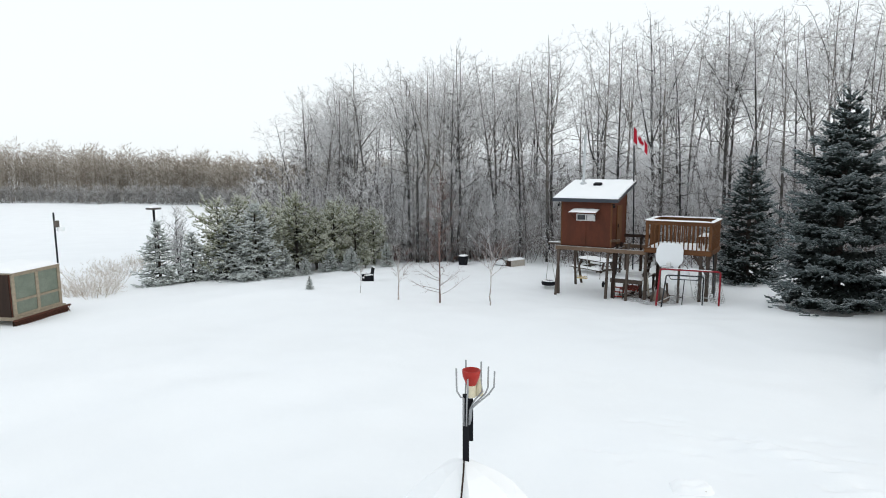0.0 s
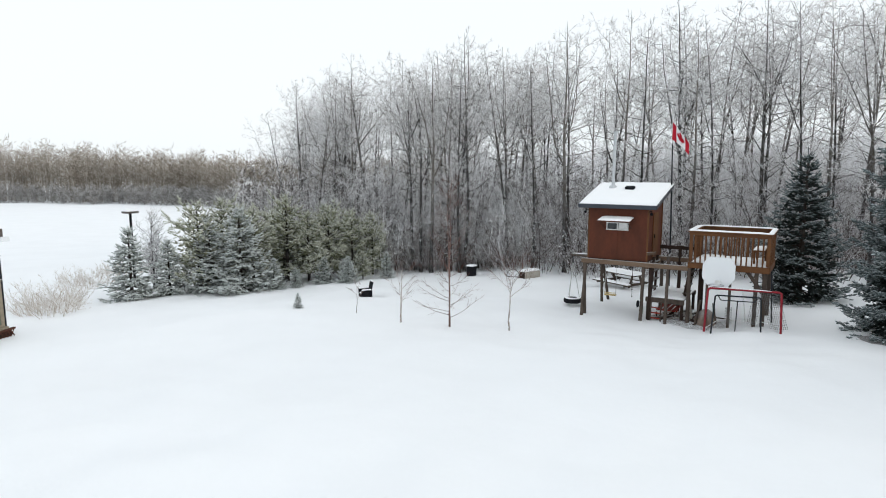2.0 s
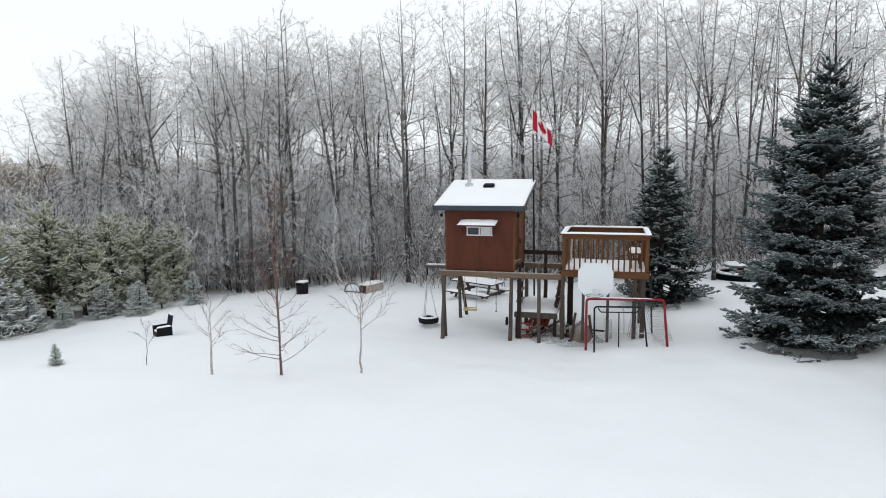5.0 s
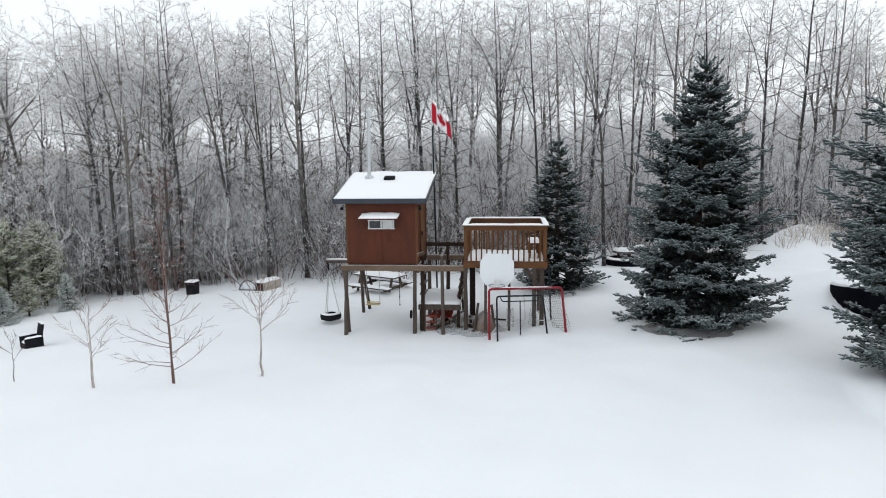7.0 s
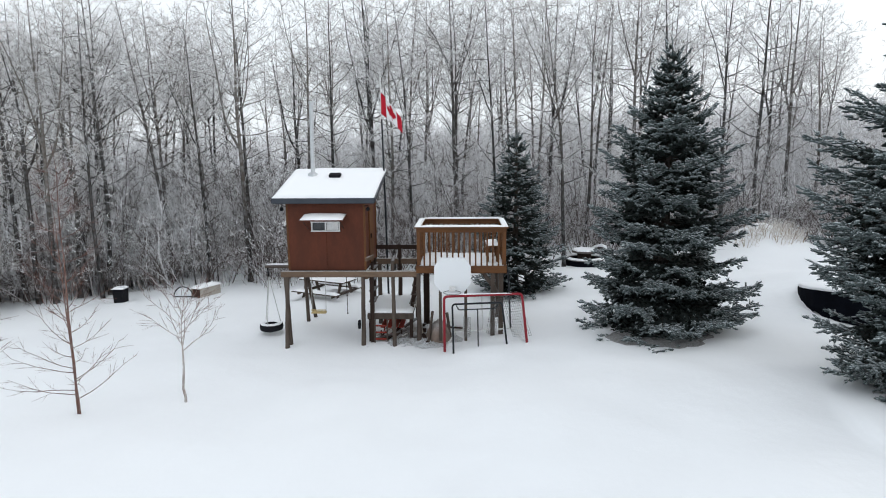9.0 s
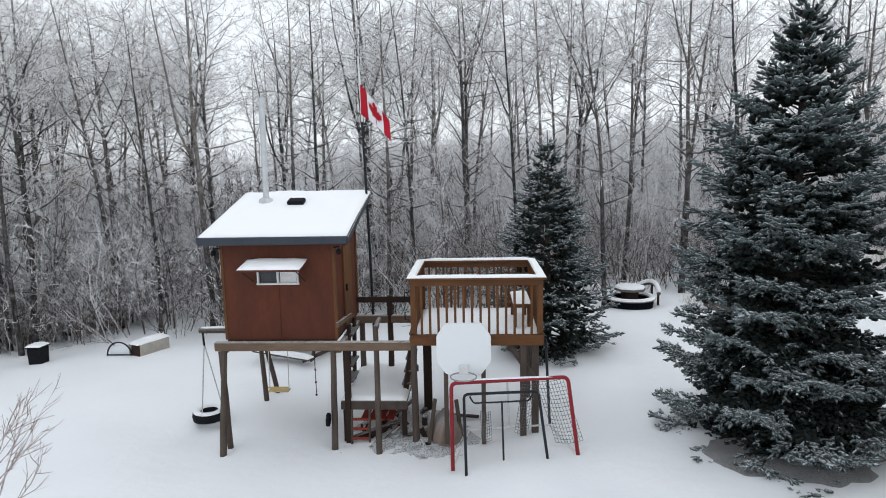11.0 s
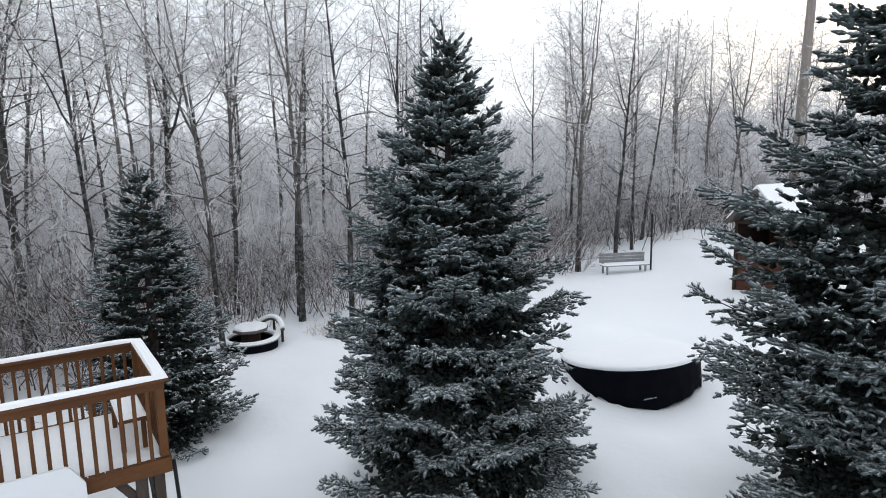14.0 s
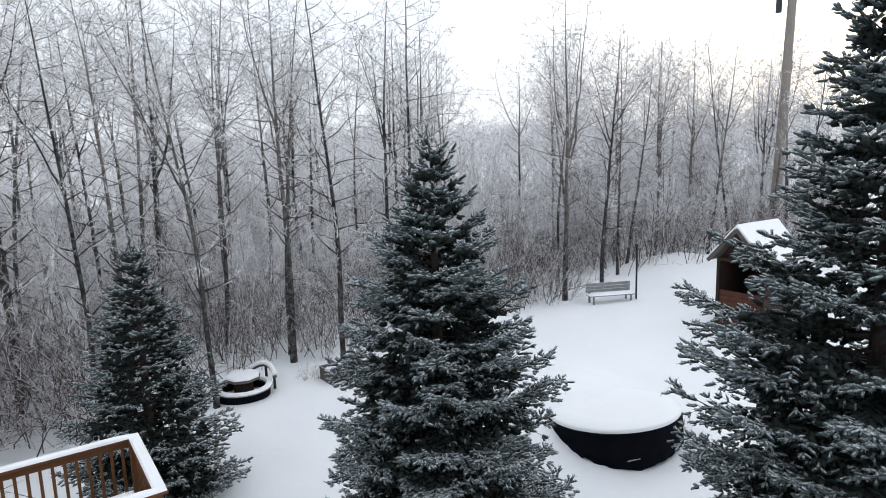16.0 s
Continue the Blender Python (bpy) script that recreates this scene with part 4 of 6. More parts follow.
for i in range(318):
    x = rng.uniform(-27, 32)
    y = edge_y(max(x, -26)) + (-1.0 + 5.0 * rng.random() ** 1.3 if i % 2 else 3 + 14 * rng.random())
    if -1 < x < 5 and y < 31.5 or 6.5 < x < 11.5 and y < 33.2 or 13.5 < x < 18 and y < 31 or not inside(x, y):
        continue
    s = rng.uniform(0.7, 1.2)
    m = Matrix.Translation(on(x, y)) @ pose(0, 0, 0, 0, 0, rng.uniform(0, 360)) @ Matrix.Diagonal((s * 1.2, s * 1.2, s, 1))
    if placed < len(BUSHES):
        BUSHES[placed].matrix_basis = m
    else:
        k = BUSHES[i % 4].copy()
        k.matrix_basis = m
        scene.collection.objects.link(k)
    placed += 1


# rimed thicket in and at the back of the wood
v, f = brushwood(4.6, 340, stems=22, wide=1.6, branches=11, twigs=4, r=0.011, flare=0.2)
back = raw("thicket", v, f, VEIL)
tagged(back, "tall dense frosted thicket at the back of the wood", "shrub", "thickets behind the wood")
belt = []
for k in range(250):
    x = -34 + 72 * k / 249 + rng.normal(0, 0.6)
    y = edge_y(max(x, -26)) + (rng.uniform(9, 22) if k % 5 else rng.uniform(3, 9))
    if inside(x, y) and (not glade(x, y) or k % 2):
        belt.append((x, y))
for k in range(24):
    x = rng.uniform(-27, -14)
    y = edge_y(max(x, -26)) + rng.uniform(0.3, 4)
    if inside(x, y):
        belt.append((x, y))
for k, (x, y) in enumerate(belt):
    ob = back.copy() if k else back
    if k:
        scene.collection.objects.link(ob)
    s = rng.uniform(0.8, 1.2) * (1.0 + 0.55 * float(step(12, 20, y - edge_y(max(x, -26)))))
    ob.matrix_basis = Matrix.Translation(on(x, y)) @ pose(0, 0, 0, 0, 0, rng.uniform(0, 360)) @ Matrix.Scale(s, 4)


# far woods beyond the fields
def far_wood(name, rows, deep, count, seed, leaf, label, low=0.12, twigs=46, long=1.1, thick=0.07):
    """Woodland seen across the fields; rows give (bearing, nearest distance, height)."""
    rng = np.random.default_rng(seed)
    TP, TD, TL, TR = [], [], [], []
    az, near_d, tall = zip(*rows)
    for k in range(count):
        a = rng.uniform(az[0], az[-1])
        d = float(np.interp(a, az, near_d)) + deep * rng.random() ** 1.5 + 4 * math.sin(a * 0.4) + 2 * math.sin(a * 1.07)
        x, y = d * math.sin(radians(a)), 10 + d * math.cos(radians(a))
        z = float(land(x, y))
        h = float(np.interp(a, az, tall)) * rng.uniform(0.78, 1.0) * (1 + 0.05 * math.sin(a * 2.3) + 0.04 * math.sin(a * 5.1))
        TP.append((x, y, z - 0.2)), TD.append((rng.normal(0, 0.03), rng.normal(0, 0.03), 1)), TL.append(h * 0.85), TR.append(0.008 * h)
        u = rng.normal(0, 1, (twigs, 3))
        u *= (rng.random(twigs) ** 0.5 / np.linalg.norm(u, axis=1))[:, None]
        for p in u:
            s = low + (0.97 - low) * (0.5 + 0.5 * p[2])
            w = h * 0.17
            TP.append((x + p[0] * w * 0.7, y + p[1] * w * 0.7, z + h * (s - 0.05)))
            TD.append((p[0] + rng.normal(0, 0.5), p[1] + rng.normal(0, 0.5), rng.uniform(0.1, 0.9)))
            TL.append(long * rng.uniform(0.5, 1.3)), TR.append(thick)
    v, f = cones(np.array(TP), np.array(TD), np.array(TL), np.array(TR))
    return tagged(raw(name, v, f, leaf), label, "woods", kind="stuff")


WEST = ((-95, 195, 16.5), (-68, 166, 15.6), (-60, 138, 13.5), (-52, 116, 11.2), (-44, 108, 10.5), (-34, 112, 11))
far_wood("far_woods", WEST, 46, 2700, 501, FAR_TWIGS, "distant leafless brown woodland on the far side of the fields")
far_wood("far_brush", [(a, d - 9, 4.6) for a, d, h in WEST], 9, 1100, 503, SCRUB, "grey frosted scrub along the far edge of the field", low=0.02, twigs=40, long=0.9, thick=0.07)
# The two eastern belts take the haze-paled twig colour.
far_wood("far_woods", ((-34, 150, 13), (10, 130, 12), (70, 120, 12)), 40, 1700, 502, VEIL, "distant frosted woodland beyond the fields, haze coloured into its twigs")
far_wood("frosted_belt", ((-6, 52, 9), (20, 50, 10), (48, 46, 10.5), (62, 44, 11)), 26, 330, 504, VEIL, "belt of frosted trees behind the wood, paled with haze in the colour", low=0.1, twigs=90, long=0.8, thick=0.035)


# ---- playhouse on stilts ----
hx0, hx1, hy0, hy1, hz = -6.61, -4.77, 22.01, 23.80, 1.87
house = thing("playhouse", (-5.7, 22.9, 0.0), "red-brown plywood playhouse on stilts with a snowy lean-to roof", "playhouse")


def roof_z(y):
    return 3.50 + (y - 21.81) * 0.275


def wall_panel(name, pts, inward, label=""):
    bm = B()
    a = [bm.verts.new(p) for p in pts]
    b = [bm.verts.new(Vector(p) + Vector(inward)) for p in pts]
    n = len(pts)
    bm.faces.new(a)
    bm.faces.new(b[::-1])
    for k in range(n):
        bm.faces.new((a[k], b[k], b[(k + 1) % n], a[(k + 1) % n]))
    bmesh.ops.recalc_face_normals(bm, faces=bm.faces)
    return part(name, bm, PLYWOOD, house, label)


w = 0.03
# front wall with the window opening, in four boards
wx0, wx1, wz0, wz1 = -6.03, -5.36, 2.80, 3.04
for x0, x1, z0, z1 in ((hx0, wx0, hz, roof_z(hy0)), (wx1, hx1, hz, roof_z(hy0)), (wx0, wx1, hz, wz0), (wx0, wx1, wz1, roof_z(hy0))):
    wall_panel("front_wall", [(x0, hy0, z0), (x1, hy0, z0), (x1, hy0, z1), (x0, hy0, z1)], (0, w, 0))
wall_panel("back_wall", [(hx0, hy1, hz), (hx1, hy1, hz), (hx1, hy1, roof_z(hy1)), (hx0, hy1, roof_z(hy1))], (0, -w, 0))
wall_panel("side_wall", [(hx0, hy0 + w, hz), (hx0, hy1 - w, hz), (hx0, hy1 - w, roof_z(hy1)), (hx0, hy0 + w, roof_z(hy0))], (w, 0, 0))
wall_panel("side_wall", [(hx1, hy0 + w, hz), (hx1, hy1 - w, hz), (hx1, hy1 - w, roof_z(hy1)), (hx1, hy0 + w, roof_z(hy0))], (-w, 0, 0))
bm = B()
box(bm, ((hx0 + hx1) / 2, (hy0 + hy1) / 2, hz - 0.02), (hx1 - hx0, hy1 - hy0, 0.04))
part("floor_board", bm, DARK_WOOD, house)
for x in (hx0 - 0.004, hx1 + 0.004):
    for y, z1 in ((hy0 + 0.02, roof_z(hy0)), (hy1 - 0.02, roof_z(hy1))):
        bm = B()
        box(bm, (x, y, (hz + z1) / 2), (0.05, 0.06, z1 - hz))
        part("corner_board", bm, CEDAR, house)
for x in (-5.69,):
    bm = B()
    box(bm, (x, hy0 - 0.004, (hz + 2.8) / 2 + 0.0), (0.012, 0.012, 0.9))
    part("seam_strip", bm, PLYWOOD, house)
# side door facing the bridge
bm = B()
box(bm, (hx1 + 0.018, 22.95, 2.62), (0.03, 0.62, 1.42))
door = part("door", bm, CEDAR, house, "orange-brown plank door")
bm = B()
box(bm, (hx1 + 0.05, 22.72, 2.6), (0.03, 0.03, 0.12))
part("handle", bm, BLACK, door)
# window
win = part("window", box(B(), ((wx0 + wx1) / 2, hy0 + 0.022, (wz0 + wz1) / 2), (wx1 - wx0 - 0.04, 0.008, wz1 - wz0 - 0.04), bevel=0), GLASS_DARK, house, "dark glass in a white frame")
for c, s in ((((wx0 + wx1) / 2, hy0 - 0.008, wz0 + 0.012), (wx1 - wx0 + 0.04, 0.05, 0.03)), (((wx0 + wx1) / 2, hy0 - 0.008, wz1 - 0.012), (wx1 - wx0 + 0.04, 0.05, 0.03)),
             ((wx0 + 0.006, hy0 - 0.008, (wz0 + wz1) / 2), (0.03, 0.048, wz1 - wz0)), ((wx1 - 0.006, hy0 - 0.008, (wz0 + wz1) / 2), (0.03, 0.048, wz1 - wz0)), (((wx0 + wx1) / 2, hy0 - 0.006, (wz0 + wz1) / 2), (0.035, 0.046, wz1 - wz0 - 0.03))):
    part("window_frame", box(B(), c, s), WHITE_PAINT, win)
part("blind", box(B(), (-5.53, hy0 + 0.012, 2.92), (0.27, 0.006, 0.19), bevel=0), WHITE_PAINT, win)
# shutter propped open over the window
bm = B()
span(bm, (-5.69, hy0 - 0.01, 3.20), (-5.69, 21.5, 3.105), 1.02, 0.025)
shutter = part("window_shutter", bm, PLYWOOD, house, "plywood shutter propped open, topped with snow")
bm = heap(B(), (-5.69, 21.77, 0), 1.0, 0.48, 0.05, 3, 0.3)
for v in bm.verts:
    v.co.z += 3.115 + (v.co.y - 21.5) * 0.195
part("snow_cap", bm, SNOW_CAP, shutter)
for x in (-6.12, -5.26):
    bm = B()
    span(bm, (x, hy0, 2.86), (x, 21.56, 3.09), 0.018, 0.018)
    part("prop", bm, DARK_WOOD, shutter)
# roof
rx0, rx1, ry0, ry1 = -6.89, -4.49, 21.81, 23.97
bm = B()
vs = [bm.verts.new((x, y, roof_z(y) + dz)) for dz in (0.01, 0.10) for x, y in ((rx0, ry0), (rx1, ry0), (rx1, ry1), (rx0, ry1))]
for f in ((3, 2, 1, 0), (4, 5, 6, 7), (0, 1, 5, 4), (1, 2, 6, 5), (2, 3, 7, 6), (3, 0, 4, 7)):
    bm.faces.new([vs[i] for i in f])
roof = part("roof", bm, DARK_WOOD, house)
bm = B()
box(bm, ((rx0 + rx1) / 2, ry0 - 0.025, roof_z(ry0) + 0.045), (rx1 - rx0 + 0.02, 0.05, 0.13), bevel=0.015)
part("gutter", bm, FASCIA, roof, "dark blue-grey metal gutter")
for x in (rx0 - 0.012, rx1 + 0.012):
    bm = B()
    span(bm, (x, ry0 - 0.03, roof_z(ry0) + 0.05), (x, ry1 + 0.01, roof_z(ry1) + 0.05), 0.024, 0.12)
    part("bargeboard", bm, FASCIA, roof)
bm = heap(B(), ((rx0 + rx1) / 2, (ry0 + ry1) / 2, 0), rx1 - rx0 + 0.05, ry1 - ry0 + 0.05, 0.075, 5, 0.06, n=24)
for v in bm.verts:
    v.co.z += roof_z(v.co.y) + 0.102
part("snow_cap", bm, SNOW_CAP, roof, "even layer of snow", smooth=True)
# stove pipe and vent through the roof
bm = B()
lathe(bm, (-6.29, 23.36, roof_z(23.36) + 0.1), ((0.14, 0), (0.12, 0.10), (0.07, 0.13), (0.065, 0.13)), 16)
flue = part("stove_pipe", tube(B(), [(-6.29, 23.36, roof_z(23.36)), (-6.24, 23.28, 5.88)], 0.052, 14), GALVANISED, house, "tall pale galvanised stove pipe", smooth=False)
part("flashing", bm, GALVANISED, flue)
part("cap", tube(B(), [(-6.242, 23.282, 5.86), (-6.24, 23.28, 5.93)], 0.066, 14), GALVANISED, flue)
bm = B()
box(bm, (-5.68, 23.2, roof_z(23.2) + 0.2), (0.30, 0.20, 0.09), Euler((math.atan(0.273), 0, 0)).to_matrix(), 0.02)
part("roof_vent", bm, BLACK, house, "low black roof vent")
# lamp under each eave
for x in (-6.72, -4.66):
    bm = lathe(B(), (x, 21.95, 3.30), ((0.0, 0), (0.035, 0.0), (0.045, 0.05), (0.03, 0.08), (0.0, 0.085)), 12)
    part("eave_lamp", bm, BLACK, house)
    part("bracket", tube(B(), [(x, 21.95, 3.37), (x, 21.99, 3.42), (x + (0.1 if x < -5 else -0.1), 22.0, 3.40)], 0.012, 6), BLACK, house)

# stilts, beams and swing frame
frame_ = thing("swing_frame", (-5.5, 22.8, 0.0), "weathered grey timber frame of posts, beams and a tyre-swing arm", "play frame")


def log(name, a, b, r, mat=GREY_WOOD, label=""):
    a, b = Vector(a), Vector(b)
    n = 5
    pts = [a.lerp(b, k / n) + Vector((noise.noise(a * 3 + Vector((k, 0, 0))), noise.noise(b * 3 + Vector((0, k, 0))), 0)) * 0.012 for k in range(n + 1)]
    return part(name, tube(B(), pts, [r * (1.05 - 0.04 * k) for k in range(n + 1)], 9), mat, frame_, label)


log("post", (-6.60, 21.44, -0.25), (-6.66, 21.98, 1.80), 0.055)
log("post", (-6.57, 21.78, -0.25), (-6.70, 21.93, 1.70), 0.05)
log("post", (-6.72, 23.97, -0.3), (-6.68, 23.62, 1.80), 0.05)
log("post", (-6.60, 24.45, -0.3), (-6.72, 23.75, 1.80), 0.05)
log("post", (-4.83, 21.77, -0.2), (-4.83, 21.97, 1.72), 0.055)
log("post", (-4.67, 23.7, -0.3), (-4.67, 23.72, 1.80), 0.06)
log("leaning_post", (-4.03, 21.44, -0.2), (-4.12, 22.02, 2.08), 0.05)
log("post_crook", (-4.12, 22.0, 2.05), (-4.10, 22.30, 2.14), 0.045)
log("post", (-3.49, 21.94, -0.2), (-3.49, 21.90, 1.80), 0.06)
log("post", (-4.12, 23.7, -0.25), (-4.12, 23.7, 2.23), 0.06, DARK_WOOD)
for a, b, wd, ht, name in (((-6.80, 21.95, 1.775), (-3.45, 21.93, 1.785), 0.10, 0.15, "front_beam"), ((-6.8, 23.72, 1.775), (-3.4, 23.70, 1.775), 0.10, 0.15, "rear_beam"),
                           ((-6.66, 22.0, 1.70), (-6.66, 23.7, 1.70), 0.09, 0.12, "cross_beam"), ((-4.75, 22.0, 1.70), (-4.75, 23.7, 1.70), 0.09, 0.12, "cross_beam")):
    part(name, span(B(), a, b, wd, ht, 0.012), BEAM_WOOD, frame_)
part("hand_rail", span(B(), (-4.75, 23.68, 2.16), (-3.5, 23.66, 2.16), 0.05, 0.11), DARK_WOOD, frame_)
part("hand_rail", span(B(), (-4.74, 21.98, 2.12), (-4.74, 23.0, 2.02), 0.05, 0.09), BEAM_WOOD, frame_)
arm = log("swing_arm", (-7.50, 22.88, 1.79), (-6.5, 22.9, 1.77), 0.05)
bm = heap(B(), (-7.02, 22.89, 1.83), 0.95, 0.07, 0.03, 2, 0.3)
part("snow_cap", bm, SNOW_CAP, arm)
part("dark_board", box(B(), (-4.64, 22.1, 0.9), (0.09, 0.14, 1.75)), DARK_WOOD, frame_)
part("dark_board", box(B(), (-3.38, 23.3, 0.85), (0.14, 0.12, 2.0)), DARK_WOOD, frame_)
part("pulley", tube(B(), [(-4.93, 21.77, 0.58), (-4.89, 21.77, 0.58)], 0.11, 16), BLACK, frame_, "black disc on the post")

# low platform with its ladders
stage = thing("low_platform", (-4.15, 23.1, 0.0), "low grey timber platform under the bridge, covered in snow", "platform")
for k in range(8):
    part("plank", box(B(), (-4.2, 22.2 + 0.24 * k, 0.755), (1.12, 0.225, 0.035)), GREY_WOOD, stage)
for y in (22.12, 24.02):
    part("joist", box(B(), (-4.2, y, 0.68), (1.14, 0.05, 0.13)), GREY_WOOD, stage)
part("snow_cap", heap(B(), (-4.2, 23.05, 0.775), 1.1, 1.9, 0.07, 7, 0.15, n=16), SNOW_CAP, stage, smooth=True)
for x, y in ((-4.7, 22.16), (-3.7, 22.16), (-4.7, 24.0), (-3.7, 24.0)):
    part("leg", box(B(), (x, y, 0.28), (0.08, 0.08, 0.86)), DARK_WOOD, stage)
for x, x2, n in ((-4.72, -4.70, 4), (-3.72, -3.55, 5)):
    for y in (22.55, 23.05):
        part("ladder_rail", span(B(), (x, y, 0.75), (x2, y + 0.1, 1.95), 0.05, 0.09), DARK_WOOD, stage)
    for k in range(n):
        t = (k + 0.7) / n
        part("step", box(B(), (x + (x2 - x) * t, 22.8 + 0.1 * t, 0.75 + 1.1 * t), (0.16, 0.56, 0.035)), GREY_WOOD, stage)

# ladder, sled and boards left beneath the platform
lad = thing("toy_ladder", (-4.45, 21.95, 0.05), "small faded red wooden ladder leaning under the platform", "ladder")
for x in (-4.58, -4.28):
    part("rail", span(B(), (x, 21.98, -0.05), (x, 22.08, 0.62), 0.03, 0.05), GREY_WOOD, lad)
for z in (0.14, 0.30, 0.46):
    part("rung", box(B(), (-4.43, 22.0 + 0.14 * z, z), (0.3, 0.03, 0.04)), RED_TOY, lad)
sled = thing("sled", (-4.2, 22.75, 0.05), "faded red wooden sled stored under the platform", "sled")
for k in range(4):
    part("slat", box(B(), (-4.42 + 0.15 * k, 22.75, 0.36), (0.12, 0.95, 0.03)), RED_TOY, sled)
for x in (-4.45, -3.95):
    part("runner", tube(B(), [(x, 22.2, 0.30), (x, 22.35, 0.08), (x, 23.2, 0.08)], 0.02, 6), DARK_WOOD, sled)
    part("upright", box(B(), (x, 22.75, 0.2), (0.03, 0.04, 0.3)), RED_TOY, sled)
rng = np.random.default_rng(8)
for k in range(16):
    x, y, a = rng.uniform(-4.5, -2.7), rng.uniform(22.0, 23.2), rng.uniform(0, 3.1)
    d = Vector((math.cos(a), math.sin(a), rng.uniform(0, 0.25))) * rng.uniform(0.25, 0.5)
    c = on(x, y, 0.07)
    b = part("scrap_board", span(B(), c - d, c + d, 0.09, 0.03), (GREY_WOOD, CRATE, DARK_WOOD)[k % 3])
    tagged(b, "old board lying on bare ground under the deck", "board", "boards under the deck")
bm = heap(B(), on(-3.55, 22.45, -0.07), 2.3, 2.1, 0.13, 4, 0.7, n=36)
for v in bm.verts:
    p = Vector((v.co.x, v.co.y, 0))
    v.co.z += 0.13 * noise.noise(p * 2.6) + 0.06 * noise.noise(p * 7) + 0.0455 * (v.co.x + 3.55) - 0.0378 * (v.co.y - 22.45)
tagged(part("bare_earth", bm, TRODDEN), "bare brown earth and debris under the deck", "earth", kind="stuff")
bm = lathe(B(), on(-3.0, 22.1, -0.05), ((0.36, 0), (0.37, 0.16), (0.30, 0.36), (0.18, 0.50), (0.06, 0.55), (0, 0.55)), 28, (0.85, 0.9))
for v in bm.verts:
    v.co += Vector((1, 1, 0.6)) * 0.09 * noise.noise(v.co * 4.5) + Vector((0, 0, 0.05)) * noise.noise(v.co * 11)
sack = part("sacking", bm, BURLAP, smooth=True)
tagged(sack, "slumped grey-brown sacking heap under the deck", "sacking")
for x, y, z, dx, dz in ((-3.28, 21.85, 0.35, 0.12, 0.42), (-2.72, 22.0, 0.3, -0.1, 0.38), (-3.42, 22.3, 0.4, -0.16, 0.5)):
    b = part("scrap_board", span(B(), on(x, y, -0.05), on(x + dx, y + 0.15, z + dz), 0.07, 0.03), CRATE if x < -3.4 else GREY_WOOD)
    tagged(b, "old board leaning on the sacking under the deck", "board", "boards under the deck")

# swings
tyre = thing("tyre_swing", (-7.39, 22.8, 0.1), "black tyre swing with a rim of snow on pale ropes", "swing")
bm = B()
prof = [(0.15, -0.07), (0.23, -0.09), (0.285, -0.07), (0.30, 0.0), (0.285, 0.07), (0.23, 0.09), (0.15, 0.07), (0.165, 0.0), (0.15, -0.07)]
lathe(bm, (-7.39, 22.8, 0.22), prof, 28)
part("tyre", bm, BLACK, tyre, smooth=True)
part("snow_cap", lathe(B(), (-7.39, 22.8, 0.30), ((0.155, 0.0), (0.18, 0.03), (0.23, 0.04), (0.27, 0.02), (0.275, -0.02)), 28), SNOW_CAP, tyre)
for k in range(3):
    a = 2.1 * k + 0.4
    part("rope", tube(B(), [(-7.39 + 0.24 * math.cos(a), 22.8 + 0.24 * math.sin(a), 0.3), (-7.42, 22.86, 1.55)], 0.011, 6), ROPE, tyre)
part("swivel", tube(B(), [(-7.42, 22.86, 1.5), (-7.44, 22.88, 1.74)], 0.02, 8), BLACK, tyre)
seat = thing("board_swing", (-6.3, 23.6, 0.36), "yellow swing seat on pale ropes", "swing")
part("seat", box(B(), (-6.33, 23.6, 0.38), (0.40, 0.16, 0.035)), YELLOW, seat)
part("seat_bar", box(B(), (-6.33, 23.53, 0.46), (0.40, 0.025, 0.025)), YELLOW, seat)
for x in (-6.52, -6.14):
    part("rope", tube(B(), [(x, 23.6, 0.38), (x, 23.66, 1.70)], 0.009, 6), ROPE, seat)
knot = thing("knotted_rope", (-5.43, 23.0, 0.5), "dark climbing rope with knots under the playhouse", "rope")
part("rope", tube(B(), [(-5.43, 23.0, 0.5), (-5.44, 23.0, 1.85)], 0.009, 6), DARK_WOOD, knot)
for k in range(5):
    part("knot", lathe(B(), (-5.432, 23.0, 0.52 + 0.24 * k), ((0, -0.02), (0.02, -0.01), (0.02, 0.012), (0, 0.02)), 8), DARK_WOOD, knot)

# ---- lookout deck ----
dx0, dx1, dy0, dy1 = -3.535, -1.39, 21.76, 23.59
rail_z, deck_z = 2.93, 2.0
deck = thing("lookout_deck", (-2.46, 22.7, 0.2), "orange-brown cedar lookout deck with snow-capped railings", "deck")
for k in range(13):
    x = dx0 + 0.09 + k * 0.164
    part("deck_board", box(B(), (x, (dy0 + dy1) / 2, deck_z - 0.02), (0.15, dy1 - dy0 - 0.1, 0.03)), CEDAR_FLAT, deck)
part("snow_cap", heap(B(), ((dx0 + dx1) / 2, (dy0 + dy1) / 2, deck_z - 0.002), dx1 - dx0 - 0.16, dy1 - dy0 - 0.16, 0.06, 9, 0.08, n=18), SNOW_CAP, deck, smooth=True)
for y in (dy0 + 0.02, dy1 - 0.02):
    part("fascia", box(B(), ((dx0 + dx1) / 2, y, deck_z - 0.085), (dx1 - dx0 - 0.02, 0.04, 0.17)), CEDAR_FLAT, deck)
for x in (dx0 + 0.02, dx1 - 0.02):
    part("fascia", box(B(), (x, (dy0 + dy1) / 2, deck_z - 0.085), (0.04, dy1 - dy0 - 0.09, 0.17)), CEDAR_FLAT, deck)
